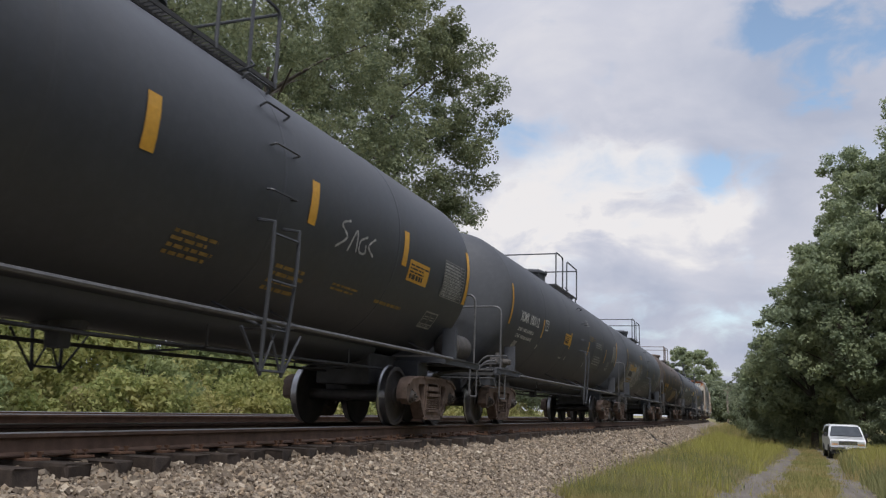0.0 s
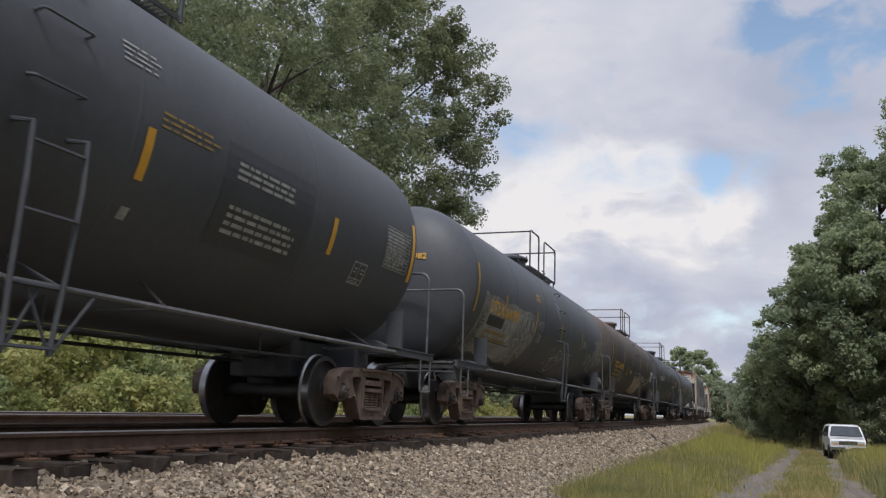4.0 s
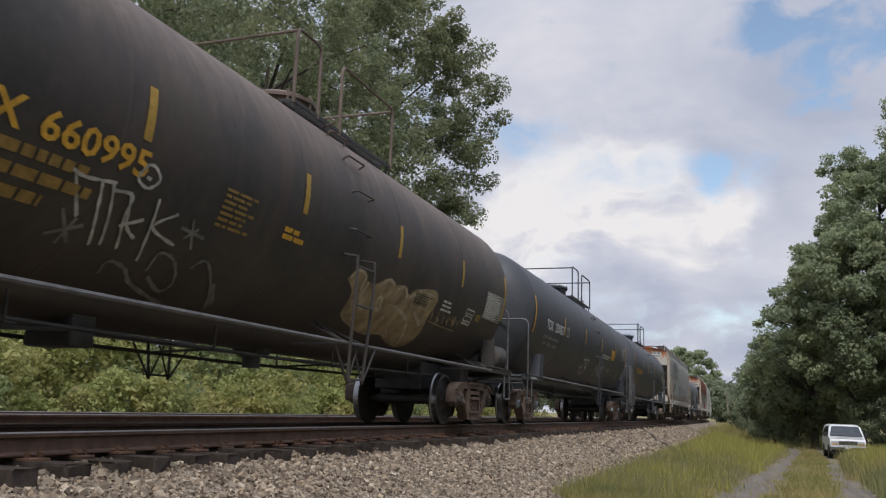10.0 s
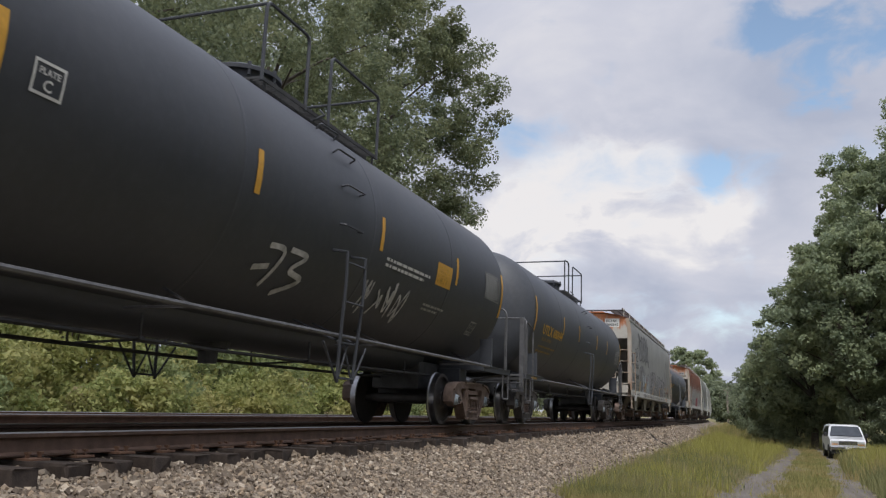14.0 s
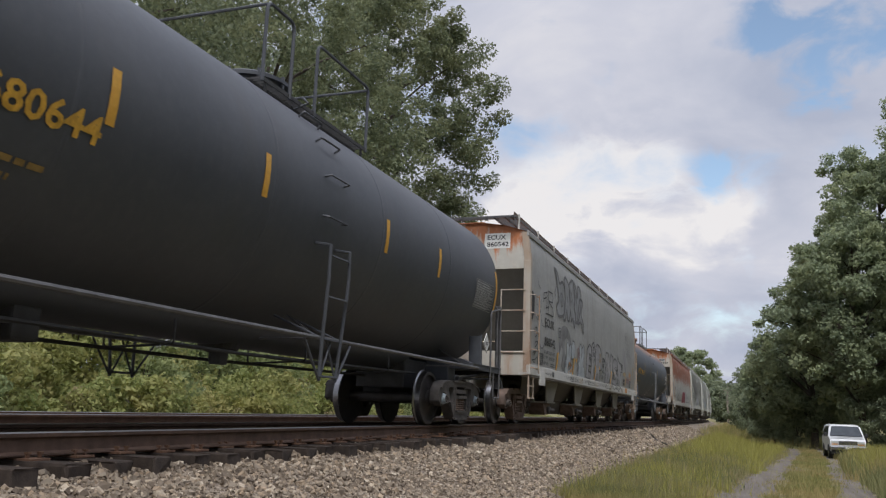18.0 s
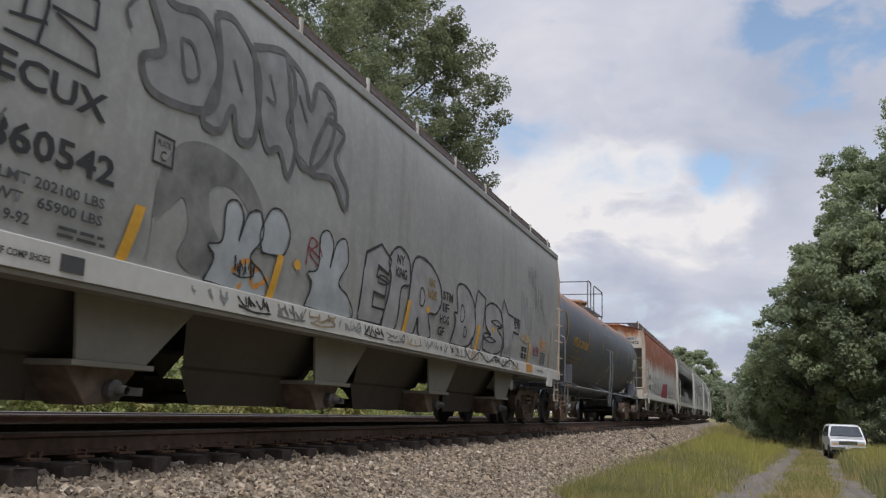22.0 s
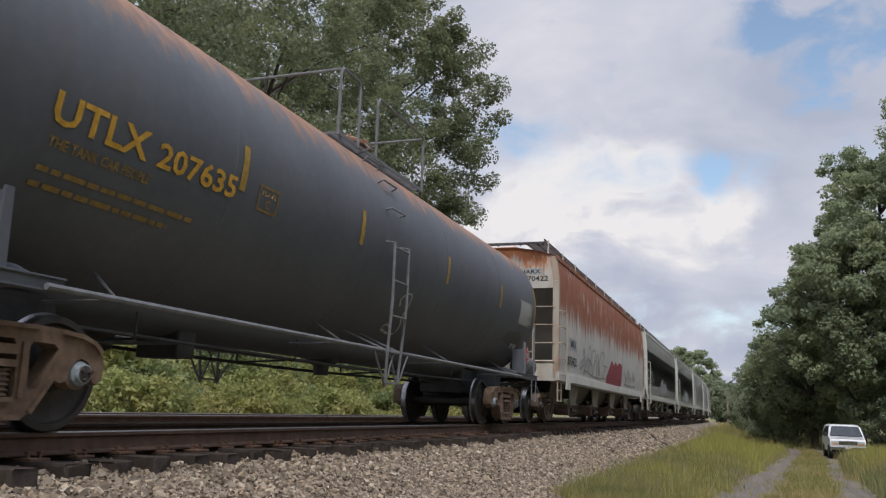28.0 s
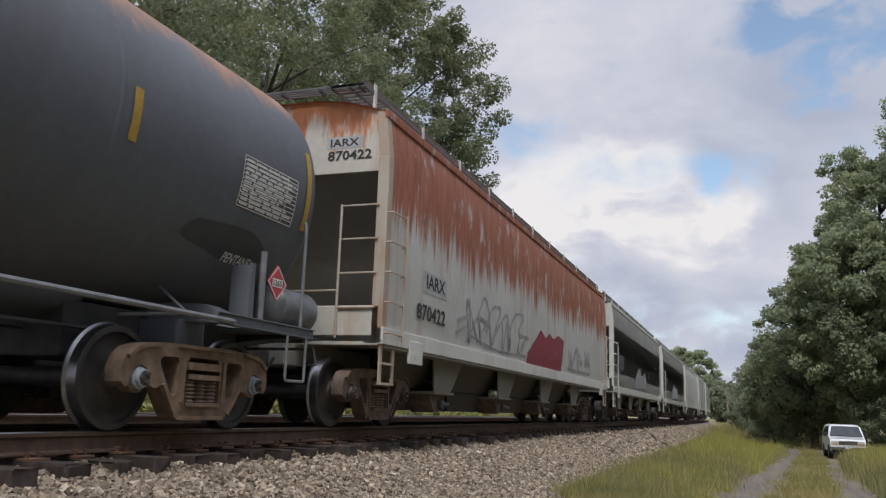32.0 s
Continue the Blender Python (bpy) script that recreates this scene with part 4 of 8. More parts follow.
        if tall_rail:
            bm = bm_new()
            for q in (0.95, 1.4):
                tube(bm, [(q, y - s * 0.66, 1.0), (q, y - s * 0.66, 2.30)], 0.022, 6)
            box(bm, 1.30, 1.40, y - s * 0.62 - 0.04, y - s * 0.62 + 0.04, 0.70, 2.35, 0.006)
            tube(bm, bend([(1.42, y - s * 0.7, 1.0), (1.42, y - s * 0.7, 2.28), (1.42, y - s * 1.35, 2.16), (1.42, y - s * 1.35, 0.75)], 0.10), 0.019, 8)
            part("end_ladder_rail", bm, pipe, car)
        # sill step below the deck's corner
        for xs in (1, -1):
            bm = bm_new()
            tube(bm, bend([(xs * 1.42, y - s * 0.75, 1.0), (xs * 1.42, y - s * 0.75, 0.52), (xs * 1.42, y - s * 1.15, 0.52), (xs * 1.42, y - s * 1.15, 1.0)], 0.04), 0.016, 6)
            part("sill_step", bm, pipe, car)
        # braces and pipes under the end deck
        bm = bm_new()
        for xs in (1, -1):
            tube(bm, [(xs * 1.36, y - s * 0.62, 1.04), (xs * 0.46, y - s * 1.5, 0.80)], 0.028, 6)
            box(bm, min(xs * 0.44, xs * 1.34), max(xs * 0.44, xs * 1.34), min(y - s * 0.60, y - s * 0.68), max(y - s * 0.60, y - s * 0.68), 0.96, 1.05, 0.006)
        tube(bm, [(1.38, y - s * 0.50, 0.90), (-1.38, y - s * 0.50, 0.90)], 0.017, 6)
        tube(bm, [(1.38, y - s * 0.50, 0.90), (1.43, y - s * 0.50, 0.72), (1.30, y - s * 0.50, 0.72)], 0.014, 5)
        part("end_bracing", bm, FRAME, car)
        coupler(car, y - s * 0.72, s)
    # hand brake on the leading end
    yw = -h + 0.74
    wheel = part("brake_wheel", tube(bm_new(), [(-0.58 + 0.27 * math.cos(q), yw, 2.26 + 0.27 * math.sin(q)) for q in (2 * math.pi * k / 20 for k in range(21))], 0.017, 6), FRAME, car, "", True)
    bm = lathe(bm_new(), [(yw - 0.03, 0.004), (yw - 0.03, 0.045), (yw + 0.12, 0.045), (yw + 0.12, 0.004)], "y", (-0.58, 0, 2.26), 12)
    for k in range(5):
        q = 2 * math.pi * k / 5
        tube(bm, [(-0.58, yw, 2.26), (-0.58 + 0.26 * math.cos(q), yw, 2.26 + 0.26 * math.sin(q))], 0.011, 5)
    part("wheel_spokes", bm, FRAME, wheel)
    bm = bm_new()
    box(bm, -0.70, -0.46, yw + 0.06, yw + 0.20, 2.02, 2.42, 0.02)
    tube(bm, [(-0.58, yw + 0.13, 2.05), (-0.58, yw + 0.13, 1.05)], 0.02, 6)
    tube(bm, [(-0.80, yw + 0.13, end_rail - 0.02), (-0.80, yw + 0.13, 1.08)], 0.016, 6)
    part("brake_stand", bm, FRAME, car)
    # slanting stay in front of the head
    if bracket == 2.35:
        part("head_stay", tube(bm_new(), [(0.18, ya - 0.66, 2.02), (0.95, ya - 0.25, 1.08)], 0.02, 6), pipe, car)
    # side rail along each flank, on brackets
    zr = 1.10 if paint_mat is BLACK3 else 1.03
    for xs in (1, -1):
        bm = bm_new()
        tube(bm, [(xs * 1.45, -h + 2.2, zr), (xs * 1.45, h - 2.2, zr)], 0.026, 8)
        part("side_rail", bm, pipe, car)
        k = max(3, int((2 * h - 5) / 3.0))
        for i in range(k):
            y = -h + 2.9 + (2 * h - 5.8) * i / (k - 1)
            bm = bm_new()
            tube(bm, [(xs * 0.80, y + 0.40, 1.33), (xs * 1.45, y, zr), (xs * 0.70, y, zr - 0.01)], 0.018, 5)
            part("rail_bracket", bm, pipe, car)
    # crossover ladder up the middle of each flank
    rail_mat = paint_mat if pipe is PIPE else pipe
    zl = 2.1 if pipe is PIPE else 2.5
    for xs in (1, -1):
        for dy in (-0.25, 0.25):
            foot, knee = (xs * 1.47, ladder + dy * 0.80, 0.55), (xs * 1.50, ladder + dy * 0.92, 1.02)
            part("ladder_stile", tube(bm_new(), [foot, knee, (xs * 1.55, ladder + dy, 1.7), (xs * 1.55, ladder + dy, zl), (xs * (r - 0.12), ladder + dy, zl + 0.04)], 0.021, 6), rail_mat, car)
            part("ladder_brace", tube(bm_new(), [foot, (xs * 1.46, ladder + dy + (0.32 if dy > 0 else -0.32), 1.0)], 0.016, 5), rail_mat, car)
            part("ladder_brace", tube(bm_new(), [(xs * 1.50, ladder + dy * 0.92, 1.02), (xs * 0.80, ladder + dy + 0.10, 1.30)], 0.014, 5), rail_mat, car)
            part("ladder_brace", tube(bm_new(), [foot, (xs * 1.46, ladder - dy * 0.2, 1.0)], 0.014, 5), rail_mat, car)
        for z in (0.60, 1.02, 1.50, 1.98, 2.44):
            if z > zl:
                continue
            x = xs * (1.48 if z < 1.1 else 1.55)
            part("ladder_rung", tube(bm_new(), [(x, ladder - 0.24, z), (x, ladder + 0.24, z)], 0.015, 5), rail_mat, car)
        for q in ((-9, 10, 29, 46) if pipe is PIPE else (12, 29, 46)):
            ca, sa = math.cos(radians(q)), math.sin(radians(q))
            inn, out = (xs * (r - 0.01) * ca, zc + (r - 0.01) * sa), (xs * (r + 0.09) * ca, zc + (r + 0.09) * sa)
            grip = [(inn[0], ladder - 0.24, inn[1]), (out[0], ladder - 0.24, out[1]), (out[0], ladder + 0.24, out[1]), (inn[0], ladder + 0.24, inn[1])]
            part("grab_iron", tube(bm_new(), bend(grip, 0.03, 2), 0.015, 5), rail_mat, car)
        rail_end = [(xs * (r + 0.02) * math.cos(radians(58)), ladder, zc + (r + 0.02) * math.sin(radians(58))), (xs * 0.95, ladder + 0.05, zc + r - 0.12), (xs * 0.84, ladder + 0.1, zc + r - 0.02)]
        part("deck_stay", tube(bm_new(), rail_end, 0.016, 5), rail_mat, car)
    # manway, valves, deck and railing on top
    top = zc + r
    bm = bm_new()
    lathe(bm, [(top - 0.15, 0.46), (top + 0.22, 0.46), (top + 0.22, 0.52), (top + 0.27, 0.52), (top + 0.33, 0.40), (top + 0.36, 0.10), (top + 0.36, 0.004)], "z", (0, dome, 0), 28)
    for k in range(8):
        t = 2 * math.pi * k / 8
        tube(bm, [(0.49 * math.cos(t), dome + 0.49 * math.sin(t), top + 0.15), (0.49 * math.cos(t), dome + 0.49 * math.sin(t), top + 0.32)], 0.025, 6)
    part("manway", bm, paint_mat, car, "", True)
    for dy, rr, hh in ((1.05, 0.11, 0.34), (1.4, 0.08, 0.26), (-0.45, 0.09, 0.22)):
        bm = lathe(bm_new(), [(top - 0.1, rr * 1.3), (top + hh * 0.4, rr * 1.3), (top + hh * 0.4, rr), (top + hh, rr), (top + hh, 0.004)], "z", (0.05, dome + dy, 0), 14)
        part("valve", bm, FRAME, car, "", True)
    d0, d1 = deck
    for xs in (1, -1):
        bm = bm_new()
        zd = top - 0.13
        for k in range(int((d1 - d0) / 0.07)):
            box(bm, min(xs * 0.50, xs * 0.84), max(xs * 0.50, xs * 0.84), d0 + k * 0.07, d0 + k * 0.07 + 0.014, zd, zd + 0.025)
        for x in (0.50, 0.67, 0.84):
            box(bm, xs * x - 0.008, xs * x + 0.008, d0, d1, zd - 0.02, zd + 0.03)
        for y in (d0 + 0.1, (d0 + d1) / 2, d1 - 0.1):
            tube(bm, [(xs * 0.82, y, zd), (xs * 0.82, y, zc + math.sqrt(r * r - 0.67) - 0.02)], 0.018, 5)
        part("top_deck", bm, FRAME if pipe is PIPE else pipe, car)
        x = xs * 0.84
        gap = min(max(ladder, d0 + 0.9), d1 - 0.9)
        for y0, y1 in ((d0, gap - 0.28), (gap + 0.34, d1)):
            part("top_railing", tube(bm_new(), bend([(x, y0, top - 0.16), (x, y0, top + 0.84), (x, y1, top + 0.84), (x, y1, top - 0.16)], 0.12), 0.023, 6), rail_mat, car)
    for y in (d0, d1):
        part("top_cross_rail", tube(bm_new(), [(0.84, y, top + 0.80), (-0.84, y, top + 0.80)], 0.02, 6), rail_mat, car)
    # channel along the belly
    bm = bm_new()
    sec = [(0.50 * math.cos(q), 1.20 + 0.26 * math.sin(q)) for q in (math.pi + math.pi * k / 12 for k in range(13))]
    e = h - 3.1
    rings = [[bm.verts.new((x * f, y, 1.20 + (z - 1.20) * f)) for x, z in sec] for y, f in ((-e - 0.25, 0.5), (-e, 0.95), (-e + 0.1, 1.0), (e - 0.1, 1.0), (e, 0.95), (e + 0.25, 0.5))]
    for p, q in zip(rings, rings[1:]):
        for i in range(12):
            bm.faces.new((p[i], p[i + 1], q[i + 1], q[i]))
    bm.faces.new(rings[0])
    bm.faces.new(rings[-1])
    bmesh.ops.recalc_face_normals(bm, faces=bm.faces)
    part("belly_channel", bm, paint_mat, car, "", True)
    # brake gear and outlet under the belly
    bm = bm_new()
    lathe(bm, [(-0.02, 0.28), (-0.16, 0.24), (-0.20, 0.12), (-0.34, 0.11), (-0.34, 0.004)], "z", (0, 0.2, 1.06), 16)
    part("bottom_outlet", bm, FRAME, car)
    bm = bm_new()
    lathe(bm, [(-h + 4.0, 0.004), (-h + 4.0, 0.17), (-h + 4.75, 0.17), (-h + 4.75, 0.004)], "y", (-0.35, 0, 0.92), 16)
    box(bm, -0.2, 0.35, -h + 5.1, -h + 5.4, 0.72, 1.02, 0.03)
    part("brake_cylinder", bm, FRAME, car)
    for x, z in ((0.55, 0.88), (-0.30, 0.82)):
        bm = tube(bm_new(), [(x, -h + 3.0, z), (x * 0.8, 0, z - 0.04), (x, h - 3.0, z)], 0.022, 6)
        part("brake_pipe", bm, FRAME, car)
    for k in range(4):
        y = -h + 4.2 + (2 * h - 8.4) * k / 3
        part("pipe_hanger", tube(bm_new(), bend([(0.55, y, 1.10), (0.55, y, 0.84), (-0.34, y, 0.80), (-0.34, y, 1.10)], 0.05), 0.014, 5), FRAME, car)
    bm = bm_new()
    tube(bm, [(0.30, -h + 5.2, 0.88), (0.34, -h + 3.2, 0.72)], 0.02, 5)
    tube(bm, [(0.05, -h + 4.8, 0.9), (0.0, h - 3.2, 0.86)], 0.016, 5)
    part("brake_rod", bm, FRAME, car)
    for y in (-h + 2.1, h - 2.1):
        truck(car, y, frame_kind, cap_kind)
    return car, skin, mid


def edge_stripes(car, skin, ys, z0=2.12, z1=2.98, mat=YELLOW, w=0.10):
    for y in ys:
        tape(car, skin, y, y + w, z0, z1, mat)


def reservoir(car, y, z=1.33, mat=TRUCKD, x=1.12):
    bm = bm_new()
    lathe(bm, [(y - 0.44, 0.004), (y - 0.43, 0.13), (y - 0.35, 0.235), (y + 0.35, 0.235), (y + 0.43, 0.13), (y + 0.44, 0.004)], "y", (x, 0, z), 20)
    for d in (-0.22, 0.22):
        lathe(bm, [(y + d - 0.02, 0.243), (y + d + 0.02, 0.243)], "y", (x, 0, z), 20)
    box(bm, x - 0.15, x + 0.15, y - 0.3, y + 0.3, 1.05, 1.16)
    part("air_reservoir", bm, mat, car, "", True)


def placard(car, y, z, text, mat, ink, x=1.38):
    """A square hazard placard set on its point."""
    bm = bm_new()
    d = 0.19
    slab(bm, [(y, z - d), (y + d, z), (y, z + d), (y - d, z)], x, x + 0.012)
    p = part("hazard_placard", bm, mat, car)
    bm = bm_new()
    flat = Skin(flat=lambda _: x + 0.012)
    for (ya, za), (yb, zb) in (((0, -d), (d, 0)), ((d, 0), (0, d)), ((0, d), (-d, 0)), ((-d, 0), (0, -d))):
        k = 0.92
        spray_pts = [Vector((y + ya * k, z + za * k)), Vector((y + yb * k, z + zb * k))]
        n = Vector((-(spray_pts[1] - spray_pts[0]).y, (spray_pts[1] - spray_pts[0]).x)).normalized() * 0.006
        bm.faces.new([bm.verts.new((x + 0.015, q.x, q.y)) for q in (spray_pts[0] + n, spray_pts[0] - n, spray_pts[1] - n, spray_pts[1] + n)])
    part("placard_border", bm, ink, car)
    if text:
        bm = patch(bm_new(), flat, y - 0.10, y + 0.10, z - 0.045, z + 0.045, 0.003)
        part("placard_panel", bm, PLACARDW, car)
        words(car, flat, text, y - 0.085, y + 0.085, z - 0.033, z + 0.033, LETTERK, 0.006, "placard_number")


def plate_c(car, skin, y0, y1, z0, z1, mat, text=None):
    """A boxed stencil: the loading plate with its letter, or a small two-column test box."""
    bm = bm_new()
    t = 0.022
    patch(bm, skin, y0, y1, z0, z0 + t, 0.009)
    patch(bm, skin, y0, y1, z1 - t, z1, 0.009)
    patch(bm, skin, y0, y0 + t, z0, z1, 0.009)
    patch(bm, skin, y1 - t, y1, z0, z1, 0.009)
    if not text:
        m = z0 + (z1 - z0) * 0.24
        patch(bm, skin, y0, y1, m - 0.008, m + 0.008, 0.010)
        patch(bm, skin, (y0 + y1) / 2 - 0.008, (y0 + y1) / 2 + 0.008, m, z1, 0.010)
    part("plate_outline", bm, mat, car)
    if text:
        words(car, skin, text, y0 + (y1 - y0) * 0.36, y0 + (y1 - y0) * 0.64, z0 + (z1 - z0) * 0.15, z0 + (z1 - z0) * 0.5, mat, 0.010, "plate_letter")
        words(car, skin, "PLATE", y0 + 0.05, y1 - 0.05, z1 - 0.1, z1 - 0.05, mat, 0.010, "plate_letter")
        return
    w = (y1 - y0) / 2
    for k in (0, 1):
        bars(car, skin, y0 + k * w + 0.05, y0 + k * w + w - 0.04, z0 + (z1 - z0) * 0.5, z1 - 0.05, 2, mat, "plate_text", 0.4, 5 + k)
    bars(car, skin, y0 + 0.05, y1 - 0.05, z0 + 0.03, z0 + (z1 - z0) * 0.22, 1, mat, "plate_text", 0.5, 9)


def lean_in(z):
    """Side of the covered hoppers: upright below, drawn in a little at the eaves."""
    return 1.6 - 0.10 * max(0.0, z - 3.6) ** 1.5


FLAT = Skin(flat=lean_in)
CF = Skin(flat=lambda z: 1.60 - 0.16 * max(0.0, abs(z - 2.6) - 0.9) ** 2)


def hopper_car(s0, s1, label, side_mat, end_mat, p0=None, p1=None, frame_kind="frame_rust", cap_kind="cap_dark", bays=4, top=4.25, sill_mat=None, rail_open=True):
    """A covered hopper: body, slope sheets, four outlet bays, side sills, corner posts, ladders, roof hatches and walkways."""
    car = start_car("covered_hopper_car", s0, s1, label, "hopper car")
    mid, h = (s0 + s1) / 2, (s1 - s0) / 2
    ya, yb = (p0 - mid if p0 else -h + 0.95), (p1 - mid if p1 else h - 0.95)
    sill_mat = sill_mat or side_mat
    zs = [1.16, 1.30, 1.8, 2.4, 3.0, 3.4, 3.8, 4.05, top]
    # side sheets
    for xs in (1, -1):
        bm = bm_new()
        ys = [ya + 0.1 + (yb - ya - 0.2) * k / 12 for k in range(13)]
        g = [[bm.verts.new((xs * CF.flat(z), y, z)) for z in zs] for y in ys]
        for p, q in zip(g, g[1:]):
            for i in range(len(zs) - 1):
                bm.faces.new((p[i], p[i + 1], q[i + 1], q[i]))
        bmesh.ops.solidify(bm, geom=bm.faces[:], thickness=0.04)
        bmesh.ops.recalc_face_normals(bm, faces=bm.faces)
        part("side_sheet", bm, side_mat, car, "", True)
        bm = bm_new()
        box(bm, min(xs * 1.52, xs * 1.63), max(xs * 1.52, xs * 1.63), ya, yb, 1.10, 1.30, 0.012)
        box(bm, min(xs * 1.36, xs * 1.63), max(xs * 1.36, xs * 1.63), ya, yb, 1.08, 1.13, 0.004)
        part("side_sill", bm, sill_mat, car)
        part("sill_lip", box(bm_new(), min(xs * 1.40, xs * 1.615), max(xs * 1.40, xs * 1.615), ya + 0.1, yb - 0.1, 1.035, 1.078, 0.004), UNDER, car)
        for k in range(1, 6):
            y = ya + (yb - ya) * k / 6
            seam = bm_new()
            patch(seam, CF if xs > 0 else Skin(flat=lambda z: -CF.flat(z)), y - 0.012, y + 0.012, 1.31, top - 0.12, 0.003 * xs, 0, 9)
            part("panel_seam", seam, side_mat, car)
        bm = bm_new()
        xe = xs * CF.flat(top)
        box(bm, min(xe, xe + xs * 0.05), max(xe, xe + xs * 0.05), ya, yb, top - 0.10, top + 0.02, 0.012)
        part("roof_rail", bm, side_mat, car)
    # roof
    bm = bm_new()
    xe = CF.flat(top)
    secs = [(-xe, top), (-1.0, top + 0.16), (-0.5, top + 0.24), (0.5, top + 0.24), (1.0, top + 0.16), (xe, top)]
    a = [bm.verts.new((x, ya, z)) for x, z in secs]
    b = [bm.verts.new((x, yb, z)) for x, z in secs]
    for i in range(5):
        bm.faces.new((a[i], a[i + 1], b[i + 1], b[i]))
    part("roof_sheet", bm, end_mat, car)
    for k in range(8):
        bm = bm_new()
        y = ya + (yb - ya) * (k + 0.5) / 8
        box(bm, -0.42, 0.42, y - 0.85, y + 0.85, top + 0.24, top + 0.33, 0.02)
        box(bm, 0.36, 0.50, y - 0.06, y + 0.06, top + 0.26, top + 0.36)
        part("hatch_cover", bm, end_mat, car)
    # walkway gratings on stands, with upright edge plates
    for xs in (1, -1):
        bm = bm_new()
        x0, x1 = sorted((xs * 0.78, xs * 1.30))
        zw = top + 0.30
        y = ya - 0.25
        while y < yb + 0.25:
            box(bm, x0, x1, y, y + 0.022, zw, zw + 0.03)
            y += 0.12
        for x in (x0, (x0 + x1) / 2, x1 - 0.02):
            box(bm, x, x + 0.02, ya - 0.25, yb + 0.25, zw - 0.02, zw + 0.03)
        part("roof_walk", bm, PIPE, car)
        part("walk_edge", box(bm_new(), xs * 1.275 - 0.01, xs * 1.275 + 0.01, ya - 0.25, yb + 0.25, zw + 0.03, zw + 0.10), TRUCK, car)
        for k in range(11):
            y = ya + 0.1 + (yb - ya - 0.2) * k / 10
            bm = bm_new()
            box(bm, xs * 1.30 - 0.015, xs * 1.30 + 0.015, y - 0.03, y + 0.03, top - 0.02, zw + 0.12)
            part("walk_stand", bm, sill_mat, car)
    for y in (ya - 0.25, yb + 0.02):
        bm = bm_new()
        for k in range(4):
            box(bm, -1.3, 1.3, y + 0.07 * k, y + 0.07 * k + 0.022, top + 0.30, top + 0.33)
        for x in (-1.2, -0.6, 0.0, 0.6, 1.2):
            box(bm, x - 0.01, x + 0.01, y, y + 0.23, top + 0.27, top + 0.31)
        part("cross_walk", bm, PIPE, car)
    # ends: upper sheet, slope sheet, end platform, posts, ladders
    for s, ye in ((-1, ya), (1, yb)):
        i = -s                           # towards the middle of the car
        bm = bm_new()
        secs = [(-1.54, 3.42), (1.54, 3.42), (1.56, 3.9), (xe, top), (1.0, top + 0.16), (0.5, top + 0.24), (-0.5, top + 0.24), (-1.0, top + 0.16), (-xe, top), (-1.56, 3.9)]
        f = [bm.verts.new((x, ye + i * 0.05, z)) for x, z in secs]
        b2 = [bm.verts.new((x, ye + i * 0.10, z)) for x, z in secs]
        bm.faces.new(f)
        bm.faces.new(b2[::-1])
        for k in range(len(secs)):
            bm.faces.new((f[k], f[(k + 1) % len(secs)], b2[(k + 1) % len(secs)], b2[k]))
        bmesh.ops.recalc_face_normals(bm, faces=bm.faces)
        part("end_sheet", bm, end_mat, car)
        bm = bm_new()
        q = [(-1.52, 0.08, 3.44), (1.52, 0.08, 3.44), (1.52, 2.35, 1.20), (-1.52, 2.35, 1.20)]
        vs = [bm.verts.new((x, ye + i * d, z)) for x, d, z in q]
        bm.faces.new(vs)
        bmesh.ops.solidify(bm, geom=bm.faces[:], thickness=0.03)
        part("slope_sheet", bm, SLOPE, car)
        bm = bm_new()
        d0, d1 = sorted((ye - s * 0.0, ye + i * 1.25))
        part("end_platform", box(bm, -1.55, 1.55, d0, d1, 1.10, 1.20, 0.01), end_mat, car)
        bm = bm_new()
        d0, d1 = sorted((ye, ye + i * 0.12))
        box(bm, -1.56, 1.56, d0, d1, 1.06, 1.58, 0.015)
        part("end_sill", bm, end_mat, car)
        bm = bm_new()
        box(bm, -0.35, 0.35, min(ye + i * 2.4, ye - i * 0.25), max(ye + i * 2.4, ye - i * 0.25), 0.78, 1.10, 0.015)
        part("draft_sill", bm, end_mat, car)
        for xs in (1, -1):
            bm = bm_new()
            d0, d1 = sorted((ye, ye + i * 0.16))
            box(bm, min(xs * 1.45, xs * 1.61), max(xs * 1.45, xs * 1.61), d0, d1, 1.08, 3.6, 0.012)
            d0, d1 = sorted((ye + i * 0.01, ye + i * 0.15))
            vs0 = [(1.46, 3.6), (1.61, 3.6), (xe + 0.02, top), (xe - 0.12, top)]
            va = [bm.verts.new((xs * x, d0, z)) for x, z in vs0]
            vb = [bm.verts.new((xs * x, d1, z)) for x, z in vs0]
            bm.faces.new(va)
            bm.faces.new(vb[::-1])
            for k in range(4):
                bm.faces.new((va[k], va[(k + 1) % 4], vb[(k + 1) % 4], vb[k]))
            bmesh.ops.recalc_face_normals(bm, faces=bm.faces)
            part("corner_post", bm, POSTRUST if end_mat is RUSTEND else end_mat, car)
            # slanting brace from the slope sheet
            bm = bm_new()
            tube(bm, [(xs * 1.50, ye + i * 0.10, 1.6), (xs * 1.50, ye + i * 0.55, 1.2)], 0.05, 5)
            part("post_gusset", bm, end_mat, car)
            # side ladder by the post
            bm = bm_new()
            yl0, yl1 = ye + i * 0.02, ye + i * 0.48
            for yy in (yl1,):
                tube(bm, [(xs * 1.70, yy, 1.12), (xs * 1.70, yy, 2.86)], 0.016, 6)
